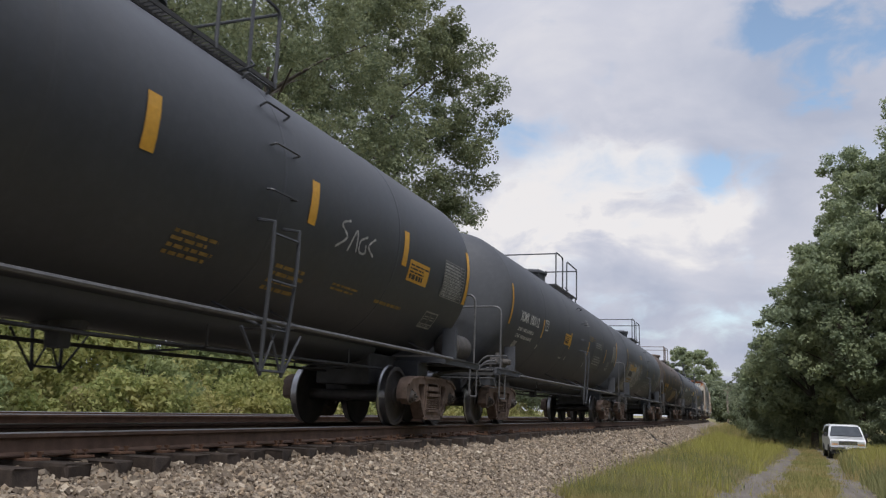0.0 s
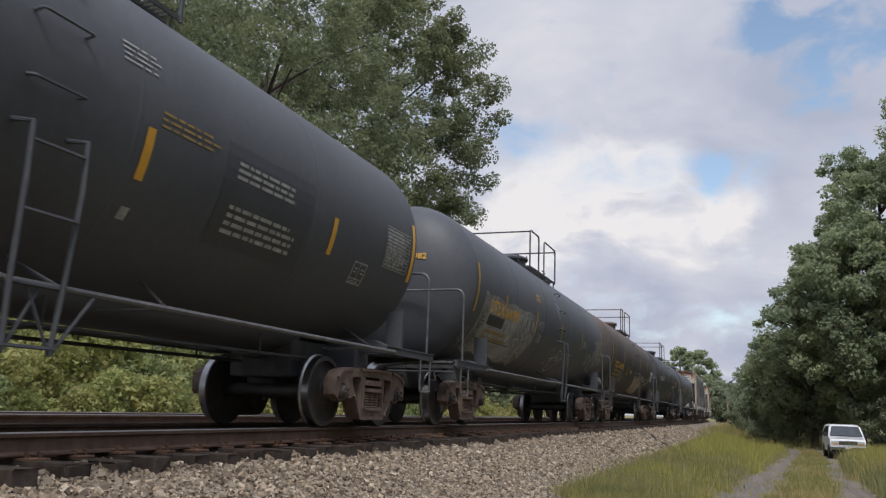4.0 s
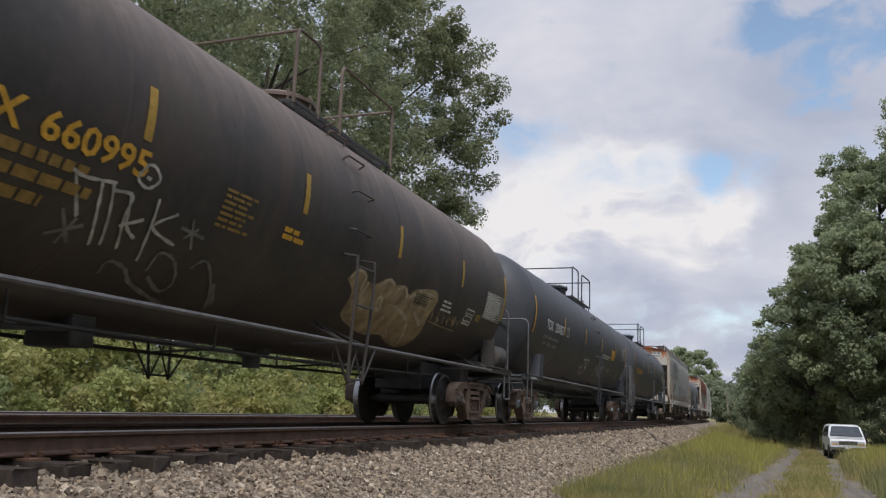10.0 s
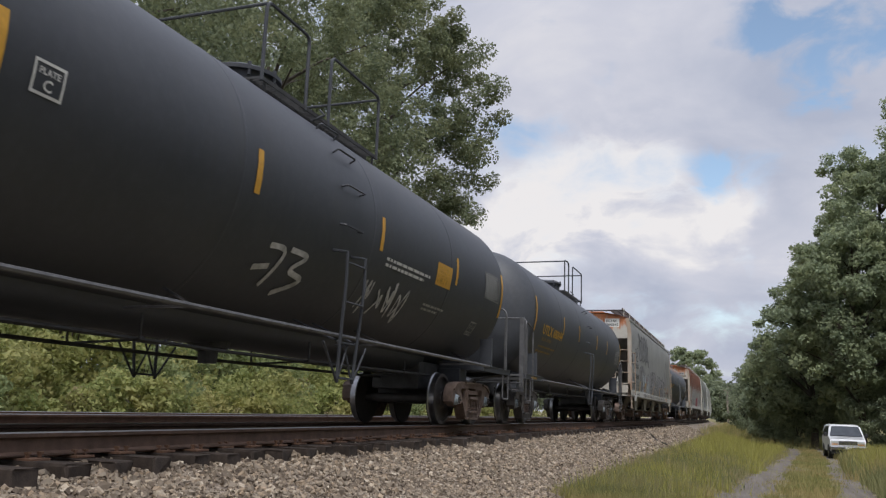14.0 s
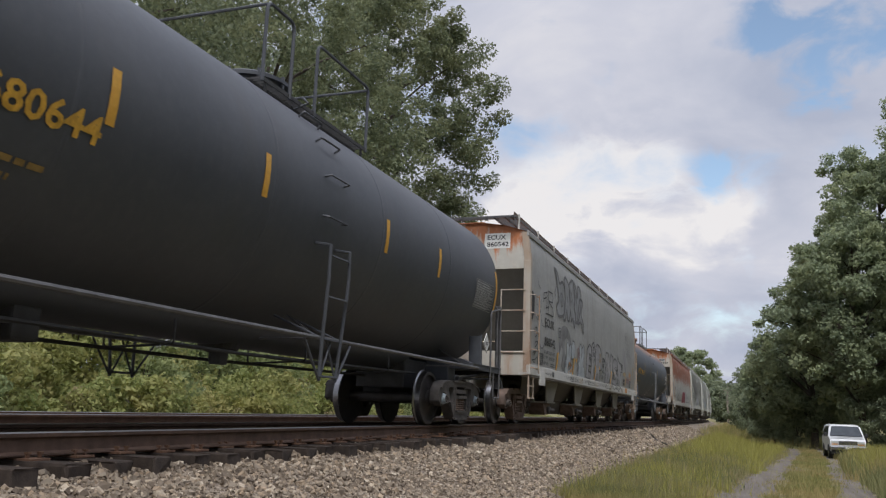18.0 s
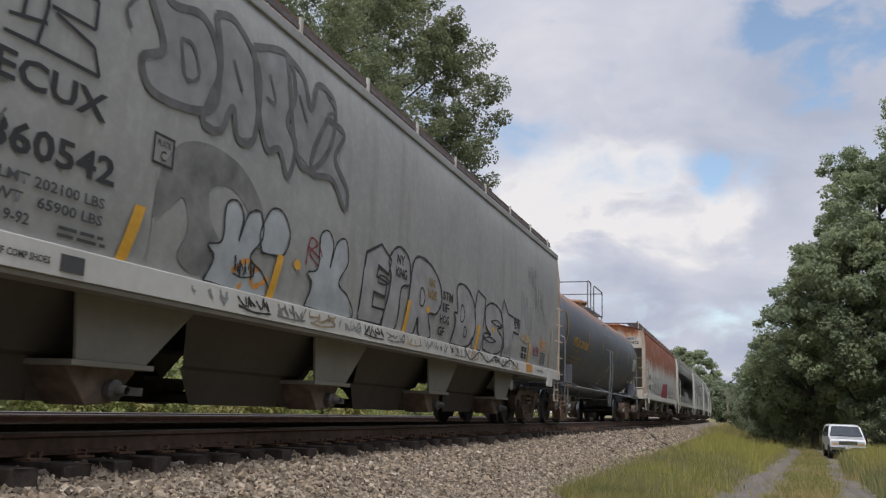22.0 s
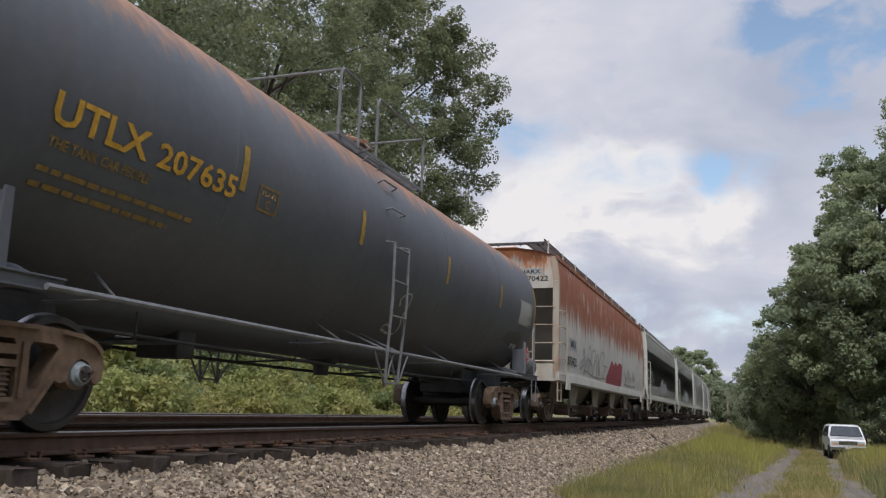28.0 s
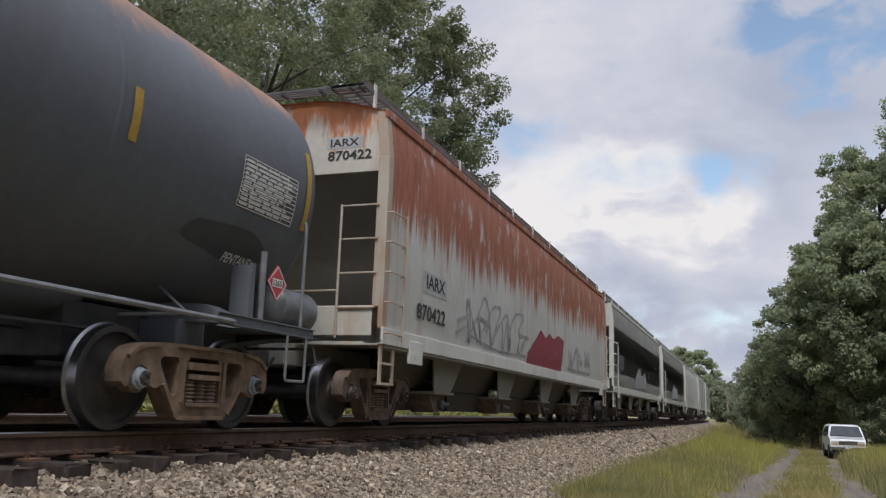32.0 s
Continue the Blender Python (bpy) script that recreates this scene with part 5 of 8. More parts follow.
            for k in range(5):
                z = 1.22 + k * 0.40
                tube(bm, bend([(xs * 1.62, yl0, z), (xs * 1.70, yl0, z), (xs * 1.70, yl1, z), (xs * 1.62, yl1 + i * 0.05, z)], 0.03, 2), 0.013, 5)
            part("side_ladder", bm, POSTRUST if end_mat is RUSTEND else end_mat, car)
            # stirrup below the sill
            bm = bm_new()
            for yy in (ye + i * 0.06, ye + i * 0.46):
                box(bm, xs * 1.58 - 0.012, xs * 1.58 + 0.012, yy - 0.035, yy + 0.035, 0.56, 1.12)
            for z in (0.56, 0.82):
                d0, d1 = sorted((ye + i * 0.06, ye + i * 0.46))
                box(bm, xs * 1.58 - 0.03, xs * 1.58 + 0.03, d0, d1, z, z + 0.03)
            part("stirrup_step", bm, POSTRUST if end_mat is RUSTEND else end_mat, car)
            bm = bm_new()
            d0, d1 = sorted((ye + i * 0.92, ye + i * 1.42))
            box(bm, min(xs * 1.60, xs * 1.64), max(xs * 1.60, xs * 1.64), d0, d1, 0.88, 1.20, 0.01)
            lathe(bm, [(xs * 1.60, 0.045), (xs * 1.645, 0.045)], "x", (0, (d0 + d1) / 2 - 0.05, 1.02), 10, True)
            part("jacking_plate", bm, sill_mat, car)
        # end ladder rungs and hand rails across the platform
        bm = bm_new()
        for k in range(4):
            z = 1.55 + 0.46 * k
            tube(bm, [(1.50, ye - i * 0.02, z), (0.95, ye - i * 0.02, z)], 0.014, 5)
        tube(bm, [(0.95, ye - i * 0.02, 1.15), (0.95, ye - i * 0.02, 2.95)], 0.02, 5)
        tube(bm, [(0.95, ye - i * 0.02, 1.78), (-1.50, ye - i * 0.02, 1.78)], 0.014, 5)
        tube(bm, [(-1.50, ye - i * 0.02, 2.4), (-0.9, ye - i * 0.02, 2.4)], 0.014, 5)
        part("end_ladder", bm, POSTRUST if end_mat is RUSTEND else end_mat, car)
        coupler(car, ye - i * 0.12, s)
    # dividers and outlet bays
    y0, y1 = ya + 2.0, yb - 2.0
    w = 3.60 * (yb - ya) / 18.25
    size = (yb - ya) / 18.25
    for k in range(bays):
        a0 = -6.52 * size + w * k        # upright edge of the bay's side plate
        yc = a0 + 0.42
        # trough sheets that run down to the outlet, coloured dark for shade
        for xs in (1, -1):
            bm = bm_new()
            secs = [(1.34, 1.12), (1.04, 0.60), (0.98, 0.57), (0.86, 0.24)]
            near = [-2.25, -1.86, -1.82, -1.48] if k else [-2.1, -1.2, -1.1, -0.5]
            lo = [bm.verts.new((xs * x, a0 + d * size, z)) for (x, z), d in zip(secs, near)]
            hi = [bm.verts.new((xs * x, a0 + d * size, z)) for (x, z), d in zip(secs, (0.40, 0.34, 0.32, 0.30))]
            for i in range(3):
                bm.faces.new((lo[i], hi[i], hi[i + 1], lo[i + 1]))
            bmesh.ops.solidify(bm, geom=bm.faces[:], thickness=0.02)
            bmesh.ops.recalc_face_normals(bm, faces=bm.faces)
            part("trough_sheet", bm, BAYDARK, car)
            bm = bm_new()
            slab(bm, [(a0, 1.10), (a0 + 1.46, 1.10), (a0 + 1.36, 1.0), (a0 + 0.84, 0.55), (a0 + 0.07, 0.55)], xs * 1.37 - 0.015, xs * 1.37 + 0.015, 0.004)
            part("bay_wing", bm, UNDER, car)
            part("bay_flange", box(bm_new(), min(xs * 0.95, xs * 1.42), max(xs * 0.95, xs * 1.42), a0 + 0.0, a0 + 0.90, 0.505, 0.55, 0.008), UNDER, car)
            bm = bm_new()
            q0 = [(a0 + 0.06, 0.51), (a0 + 0.84, 0.51), (a0 + 0.58, 0.24), (a0 + 0.30, 0.22)]
            slab(bm, q0, min(xs * 0.9, xs * 1.30), max(xs * 0.9, xs * 1.30), 0.008)
            part("gate_box", bm, TRUCK, car)
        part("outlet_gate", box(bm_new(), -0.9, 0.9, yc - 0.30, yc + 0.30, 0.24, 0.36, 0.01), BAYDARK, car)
        bm = bm_new()
        tube(bm, [(-1.30, yc, 0.34), (1.30, yc, 0.34)], 0.05, 10)
        for xs in (1, -1):
            lathe(bm, [(xs * 1.28, 0.06), (xs * 1.31, 0.085), (xs * 1.37, 0.085), (xs * 1.39, 0.05), (xs * 1.48, 0.035)], "x", (0, yc + 0.12, 0.34), 12)
            box(bm, xs * 1.36 - 0.02, xs * 1.36 + 0.02, yc + 0.14, yc + 0.42, 0.30, 0.37, 0.006)
        part("outlet_shaft", bm, TRUCKD, car)
    bm = bm_new()
    box(bm, -0.3, 0.3, y0, y1, 0.80, 1.08, 0.01)
    part("centre_sill", bm, FRAME, car)
    # closing plate added above the bays, in the same shade-darkened paint
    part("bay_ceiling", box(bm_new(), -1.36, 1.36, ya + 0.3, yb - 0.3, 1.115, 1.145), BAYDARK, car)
    for y in (-h + 2.0, h - 2.0):
        truck(car, y, frame_kind, cap_kind)
    return car, mid

# ---------------------------------------------------------------- the train, from the first car seen


class HeadSkin:
    """The dished near end of a tank: across the car, and up it."""

    flat = None

    def __init__(self, r, zc, y):
        self.r, self.zc, self.y = r, zc, y

    def at(self, x, z, off):
        k = SAG if z < self.zc else 1.0
        q = max(0.0, 1 - (x * x + ((z - self.zc) / k) ** 2) / self.r ** 2)
        return Vector((x, self.y - 0.68 * math.sqrt(q) - off - 0.006, z))


class EndSkin:
    flat = True

    def __init__(self, y):
        self.y = y

    def at(self, x, z, off):
        return Vector((x, self.y - off, z))


def dashes(car, skin, mid, ss, mat=YELLOW, z0=2.36, z1=2.82, w=0.10):
    for s in ss:
        tape(car, skin, s - mid, s - mid + w, z0, z1, mat)


def sticker(car, skin, y0, y1, z0, z1, mat, ink, seed=3):
    part("notice_sticker", patch(bm_new(), skin, y0, y1, z0, z1, 0.006), mat, car)
    bars(car, skin, y0 + 0.05, y1 - 0.04, z0 + (z1 - z0) * 0.42, z1 - 0.03, 3, ink, "sticker_text", 0.5, seed)
    bars(car, skin, y0 + 0.06, y1 - 0.06, z0 + 0.04, z0 + (z1 - z0) * 0.42, 1, ink, "sticker_number", 0.8, seed + 1)


E_SHAPE = [(0.0, 0.0), (0.14, 0.82), (0.62, 1.0), (0.98, 0.86), (0.9, 0.66), (0.55, 0.72), (0.5, 0.58), (0.86, 0.55), (0.8, 0.36), (0.42, 0.38), (0.4, 0.2), (0.8, 0.2), (0.78, 0.0), (0.0, 0.0)]
I_SHAPE = [(0.05, 0.0), (0.28, 0.55), (0.2, 0.8), (0.5, 1.0), (0.85, 0.9), (0.9, 0.6), (0.62, 0.5), (0.5, 0.0), (0.05, 0.0)]
R_SHAPE = [(0.0, 0.0), (0.1, 0.5), (0.22, 0.97), (0.6, 1.0), (0.92, 0.8), (1.0, 0.55), (0.85, 0.35), (0.62, 0.3), (0.72, 0.02), (0.42, 0.0), (0.34, 0.22), (0.25, 0.0), (0.0, 0.0)]
D_SHAPE = [(0.0, 0.0), (0.16, 0.36), (0.1, 0.5), (0.24, 0.55), (0.2, 0.95), (0.6, 1.0), (0.95, 0.75), (1.0, 0.3), (0.7, 0.02), (0.0, 0.0)]
S_SHAPE = [(0.0, 0.05), (0.04, 0.35), (0.35, 0.36), (0.1, 0.52), (0.08, 0.85), (0.45, 1.0), (0.85, 0.9), (0.98, 0.62), (0.7, 0.52), (0.95, 0.36), (0.9, 0.1), (0.5, 0.0), (0.0, 0.05)]
T_SHAPE = [(0.05, 0.0), (0.16, 0.2), (0.1, 0.55), (0.0, 0.7), (0.12, 1.0), (0.35, 0.78), (0.98, 0.74), (0.9, 0.48), (0.62, 0.5), (0.5, 0.0), (0.05, 0.0)]
RABBIT = [(0.0, 0.0), (0.1, 0.28), (0.0, 0.4), (0.2, 0.5), (0.22, 0.9), (0.38, 1.0), (0.5, 0.85), (0.45, 0.55), (0.58, 0.9), (0.78, 0.98), (0.85, 0.7), (0.66, 0.4), (0.9, 0.25), (1.0, 0.0), (0.0, 0.0)]


def outline(car, skin, shape, bx, fill, ink, w=0.035, corner=False):
    if fill:
        blot(car, skin, shape[:-1], fill, 0.006, "graffiti_fill", bx, "", False)
    spray(car, skin, [shape], ink, w, 0.011, "graffiti_outline", bx, "", corner)


def consist():
    r15 = dict(r=1.435, zc=2.68)
    # black tank car with small stencils
    car, sk, m = tank_car(-3.55, 15.13, "black tank car with amber stripes and faint stencils", BLACK3, b=13.75, ladder=1.55, deck=(-0.9, 2.2), **r15)
    tape(car, sk, 13.62 - m, 13.76 - m, 2.1, 3.02)
    dashes(car, sk, m, [5.2, 8.0, 10.75], YELLOW, 2.30, 2.80, 0.17)
    sticker(car, sk, 11.05 - m, 11.85 - m, 2.13, 2.44, YELLOW, LETTERK)
    data_panel(car, sk, 12.5 - m, 13.5 - m, 2.10, 2.68, 4)
    plate_c(car, sk, 12.3 - m, 12.85 - m, 1.58, 1.83, LETTERG)
    for a, b, lo, hi, n in ((7.75, 8.5, 1.53, 1.84, 4), (9.1, 9.85, 1.72, 1.82, 2), (10.4, 11.7, 1.72, 1.80, 1), (6.0, 6.7, 1.6, 1.85, 4)):
        bars(car, sk, a - m, b - m, lo, hi, n, LETTERD, "stencil_text", 0.5, int(a * 7))
    spray(car, sk, [[(0.25, 0.9), (0.05, 0.75), (0.22, 0.5), (0, 0.2)], [(0.3, 0.2), (0.45, 0.75), (0.52, 0.25)], [(0.75, 0.7), (0.58, 0.55), (0.6, 0.3), (0.75, 0.3), (0.74, 0.5)], [(0.98, 0.75), (0.82, 0.5), (1, 0.3)]], SPRAYW, 0.028, 0.012, "graffiti_tag", (8.75 - m, 2.08, 9.8 - m, 2.6))
    reservoir(car, 13.9 - m, 1.36, TRUCKD)

    # faded black car, white marks
    car, sk, m = tank_car(15.13, 33.4, "faded black tank car with white reporting marks", BLACK2, a=16.79, b=31.81, bracket=2.0, ladder=0.65, deck=(-0.6, 2.6), dome=-0.4, **r15)
    edge_stripes(car, sk, [16.72 - m, 31.71 - m], 2.1, 2.95, YELLOW)
    dashes(car, sk, m, [19.7, 23.12, 25.91, 29.26], YELLOW, 2.06, 2.50)
    words(car, sk, "XOMX", 17.56 - m, 18.26 - m, 2.25, 2.48, LETTERW)
    words(car, sk, "100112", 18.42 - m, 19.26 - m, 2.25, 2.48, LETTERW)
    words(car, sk, "LD LMT  196000 LB  88 900 KG", 17.57 - m, 18.97 - m, 2.05, 2.13, LETTERW)
    words(car, sk, "LT WT  67000 LB  30 400 KG", 17.59 - m, 18.99 - m, 1.90, 1.98, LETTERW)
    plate_c(car, sk, 19.9 - m, 20.24 - m, 2.27, 2.52, LETTERW, "C")
    sticker(car, sk, 22.37 - m, 23.1 - m, 2.14, 2.43, YELLOW, LETTERK)
    part("primer_patch", patch(bm_new(), sk, 27.03 - m, 28.73 - m, 1.78, 2.74, 0.004), BLACK3, car, "darker repainted oblong")
    bars(car, sk, 27.22 - m, 28.48 - m, 2.42, 2.62, 3, LETTERG, "stencil_text", 0.5, 5)
    bars(car, sk, 27.22 - m, 28.58 - m, 1.9, 2.2, 4, LETTERG, "stencil_text", 0.5, 6)
    data_panel(car, sk, 30.8 - m, 31.62 - m, 2.18, 2.74, 7)
    plate_c(car, sk, 30.03 - m, 30.41 - m, 1.84, 2.12, LETTERG)
    bars(car, sk, 25.57 - m, 26.11 - m, 2.96, 3.16, 4, LETTERG, "stencil_text", 0.35, 8)
    bars(car, sk, 26.06 - m, 26.93 - m, 2.55, 2.72, 3, LETTERD, "stencil_text", 0.4, 9)
    bars(car, sk, 22.41 - m, 22.78 - m, 1.76, 1.81, 1, LETTERG, "stencil_text", 0.8, 10)
    part("paint_swatch", patch(bm_new(), sk, 17.65 - m, 17.93 - m, 1.63, 1.83, 0.006, 0.06), LETTERG, car, "faded pale paint swatch")
    for s, z in ((23.16, 1.80), (25.93, 1.79), (19.65, 1.85)):
        part("paint_dot", patch(bm_new(), sk, s - m, s - m + 0.1, z - 0.05, z + 0.05, 0.006), LETTERG, car)
    hs = HeadSkin(1.435, 2.68, 16.79 - m)
    words(car, hs, "XOMX 100112", -0.68, 0.25, 3.12, 3.24, LETTERW, 0.012)
    bars(car, hs, -0.12, 0.35, 2.40, 2.98, 8, LETTERG, "stencil_text", 0.35, 11)
    bm = bm_new()
    for k, (a, b) in enumerate(((0.7, 1.25), (0.85, 1.35), (1.0, 1.2))):
        tube(bm, bend([(0.6, 16.04 - m, a), (1.1, 15.94 - m, b), (1.4, 16.54 - m, b + 0.05), (1.2, 17.04 - m, 1.2)], 0.1), 0.018, 6)
    part("brake_pipework", bm, PIPE, car)
    bm = bm_new()
    box(bm, 1.06, 1.34, 16.36 - m, 16.62 - m, 1.16, 1.36, 0.03)
    for yy, zz, rr in ((16.28, 1.26, 0.075), (16.74, 1.24, 0.085), (16.88, 1.24, 0.06)):
        lathe(bm, [(yy - m - 0.09, 0.004), (yy - m - 0.09, rr * 0.7), (yy - m - 0.05, rr), (yy - m + 0.05, rr), (yy - m + 0.09, rr * 0.7), (yy - m + 0.09, 0.004)], "y", (1.2, 0, zz), 14)
    for yy in (16.42, 16.56):
        lathe(bm, [(1.34, 0.06), (1.44, 0.06), (1.46, 0.045), (1.46, 0.004)], "x", (0, yy - m, 1.27), 12)
        tube(bm, [(1.2, yy - m, 1.36), (1.2, yy - m, 1.46)], 0.03, 8)
    part("brake_valve", bm, TRUCKD, car, "", True)
    part("valve_bracket", box(bm_new(), 1.04, 1.36, 16.2 - m, 16.92 - m, 1.10, 1.15, 0.01), PIPE, car)

    # black car with the white sprayed block
    car, sk, m = tank_car(33.4, 50.14, "black tank car covered in white sprayed tags", BLACK, a=35.05, b=48.88, bracket=2.3, deck=(-0.6, 2.4), **r15)
    edge_stripes(car, sk, [34.97 - m, 48.8 - m], 2.08, 2.98, YELLOW2)
    r = random.Random(4)
    blot(car, sk, [(0.02, 0.12), (0.0, 0.40), (0.02, 0.72), (0.035, 1.0), (0.09, 0.95), (0.2, 0.985), (0.35, 0.94), (0.5, 0.985), (0.66, 0.95), (0.8, 0.98), (0.93, 0.95), (1.0, 0.985), (0.985, 0.6), (0.93, 0.22), (0.895, 0.02), (0.8, 0.08), (0.66, 0.04), (0.5, 0.10), (0.35, 0.05), (0.2, 0.12), (0.1, 0.08)], SMEAR, 0.005, "sprayed_block", (35.40 - m, 1.28, 39.83 - m, 2.54), "roughly sprayed dirty white block", False)
    bm = bm_new()
    # short ticks along the upper rim, slanting strokes down the left rim, upright seams in the right third
    for k in range(58):
        y = 35.62 + 4.1 * (k / 58) + r.uniform(-0.02, 0.02)
        patch(bm, sk, y - m, y - m + r.uniform(0.012, 0.028), r.uniform(2.36, 2.42), r.uniform(2.46, 2.51), 0.008, r.uniform(-0.04, 0.04))
    for k in range(26):
        z = 1.55 + 0.9 * k / 26
        patch(bm, sk, 35.52 - m + r.uniform(0, 0.05), 35.52 - m + r.uniform(0.16, 0.34), z, z + r.uniform(0.008, 0.02), 0.008, r.uniform(-0.02, 0.02))
    for k in range(34):
        y = 38.3 + 1.4 * r.random()
        z = 1.40 + 0.85 * r.random()
        patch(bm, sk, y - m, y - m + r.uniform(0.012, 0.03), z, z + r.uniform(0.10, 0.24), 0.008, r.uniform(-0.05, 0.05))
    for y in (38.42, 38.86, 39.2, 39.5):
        patch(bm, sk, y - 0.1 - m, y - 0.08 - m, 1.36, 2.36, 0.008, 0.12)
    patch(bm, sk, 35.5 - m, 38.2 - m, 1.66, 1.675, 0.008)
    tagged(part("sprayed_hatching", bm, SPRAYK, car, "thin black sprayed bars"), kind="stuff")
    bm = bm_new()
    for k in range(150):
        y = 35.6 + 4.05 * r.random() ** 0.8
        z = r.uniform(1.42, 2.34)
        patch(bm, sk, y - m, y - m + r.uniform(0.012, 0.04), z, z + r.uniform(0.06, 0.2), 0.0065, r.uniform(-0.04, 0.04))
    tagged(part("sprayed_hatching", bm, SPRAYW, car, "thin white sprayed ticks"), kind="stuff")
    bm = bm_new()
    for k in range(60):
        y, z = 35.6 + 3.9 * r.random(), r.uniform(1.32, 1.95)
        patch(bm, sk, y - m, y - m + r.uniform(0.015, 0.05), z, z + r.uniform(0.06, 0.22), 0.0072, r.uniform(-0.05, 0.05))
    tagged(part("sprayed_hatching", bm, SPRAYS, car, "smudged grey strokes"), kind="stuff")
    bm = patch(bm_new(), sk, 35.99 - m, 37.09 - m, 1.94, 2.14, 0.010)
    part("blacked_out_strip", bm, SPRAYK, car)
    words(car, sk, "UTLX", 35.93 - m, 36.92 - m, 2.17, 2.42, LETTERY, 0.013)
    words(car, sk, "660982", 37.08 - m, 38.10 - m, 2.17, 2.40, LETTERY, 0.013)
    bars(car, sk, 36.07 - m, 38.10 - m, 1.68, 1.92, 2, LETTERD, "stencil_text", 0.5, 12)
    dashes(car, sk, m, [36.92, 39.62, 42.48, 45.39], YELLOW2, 2.15, 2.62)
    bars(car, sk, 39.56 - m, 40.09 - m, 2.86, 3.04, 5, LETTERY, "stencil_text", 0.4, 13)
    spray(car, sk, scrawl(101), SPRAYD, 0.022, 0.012, "graffiti_tag", (34.97 - m, 1.42, 35.44 - m, 1.85))
    spray(car, sk, [[(0, 1), (0.05, 0.55)], [(0.2, 0.98), (0.22, 0.55)], [(0, 0.75), (0.25, 0.78)], [(0.35, 0.95), (0.33, 0.6)], [(0.65, 0.9), (0.45, 0.85), (0.48, 0.6), (0.65, 0.68)], [(0.75, 1), (0.72, 0.55)], [(0.75, 0.75), (0.95, 0.78)], [(0.98, 1), (0.95, 0.55)],
                    [(0.2, 0.4), (0.4, 0.35), (0.2, 0.05), (0.45, 0.08)], [(0.6, 0.35), (0.5, 0.15), (0.65, 0.05), (0.68, 0.3), (0.6, 0.35)], [(0.75, 0.35), (0.78, 0.05)], [(0.82, 0.32), (1, 0.32), (0.88, 0.02)]], SPRAYW, 0.014, 0.012, "graffiti_tag", (39.90 - m, 1.93, 40.43 - m, 2.46))
    spray(car, sk, [[(0, 1), (0.25, 0.8), (0.1, 0.6), (0.4, 0.45), (0.55, 0.62), (0.35, 0.7), (0.3, 0.5), (0.5, 0.2)], [(0.5, 0.45), (0.8, 0.2), (0.7, 0.05), (1, 0.0)]], SPRAYW, 0.02, 0.012, "graffiti_tag", (41.76 - m, 2.45, 42.38 - m, 3.3))
    spray(car, sk, [[(0, 0.75), (0.12, 0.15)], [(0, 0.15), (0.12, 0.8)], [(0.18, 0.9), (0.25, 0.1), (0.3, 0.7)], [(0.15, 0.4), (0.45, 0.55)], [(0.48, 0.8), (0.38, 0.75), (0.46, 0.5), (0.37, 0.35)], [(0.52, 0.72), (0.5, 0.45), (0.58, 0.42), (0.59, 0.7), (0.52, 0.72)], [(0.62, 0.75), (0.66, 0.45), (0.71, 0.78)], [(0.75, 0.95), (0.75, 0.9)], [(0.74, 0.8), (0.74, 0.48)],
                    [(0.86, 0.75), (0.79, 0.73), (0.8, 0.46), (0.88, 0.47)], [(0.8, 0.6), (0.86, 0.61)], [(0.9, 0.76), (1, 0.74)], [(0.95, 0.75), (0.93, 0.3), (1, 0.1)], [(0.35, 0.25), (0.3, 0.02), (0.45, 0.0), (0.48, 0.2)], [(0.5, 0.05), (0.62, 0.4)]], SPRAYW, 0.022, 0.012, "graffiti_tag", (41.8 - m, 1.42, 44.42 - m, 2.08))
    spray(car, sk, [[(0.0, 0.44), (0.04, 0.87)], [(0.12, 0.44), (0.12, 0.59), (0.16, 0.36), (0.18, 0.97)], [(0.32, 1.0), (0.26, 0.62), (0.37, 0.54), (0.35, 0.36)], [(0.46, 0.9), (0.39, 0.72), (0.51, 0.31), (0.58, 0.46)], [(0.44, 0.54), (0.52, 0.67)], [(0.58, 1.0), (0.66, 0.18)], [(0.58, 0.82), (0.71, 1.0), (0.8, 0.64), (0.69, 0.51)], [(0.71, 0.51), (0.89, 0.0), (1.0, 0.0)]], SPRAYD, 0.026, 0.012, "graffiti_tag", (45.09 - m, 1.62, 46.46 - m, 2.01))
    spray(car, sk, [[(0.2, 0.06), (0.13, 0.91)], [(0.0, 0.74), (0.23, 0.43)], [(0.29, 0.01), (0.14, 0.29), (0.3, 0.46)], [(0.28, 0.38), (0.28, 0.9), (0.39, 0.43)], [(0.24, 0.55), (0.35, 0.71)], [(0.37, 1.0), (0.45, 0.48), (0.51, 0.0), (0.39, 0.07), (0.5, 0.33)], [(0.43, 0.62), (0.64, 0.23), (0.62, 0.65), (0.88, 0.17)], [(0.73, 0.36), (0.77, 0.65), (1.0, 0.32)], [(0.88, 0.62), (0.98, 0.64), (1.0, 0.49), (0.91, 0.51), (0.88, 0.62)]], SPRAYW, 0.026, 0.012, "graffiti_tag", (47.0 - m, 1.65, 49.0 - m, 2.34))
    data_panel(car, sk, 47.81 - m, 48.78 - m, 2.12, 2.64, 14)
    plate_c(car, sk, 46.69 - m, 47.05 - m, 1.8, 2.08, LETTERG)
    bars(car, sk, 45.68 - m, 46.31 - m, 2.25, 2.45, 4, LETTERG, "stencil_text", 0.5, 15)
    bars(car, sk, 47.42 - m, 47.66 - m, 2.5, 2.58, 1, LETTERG, "stencil_text", 0.7, 16)
    reservoir(car, 49.02 - m, 1.34, TRUCKD)
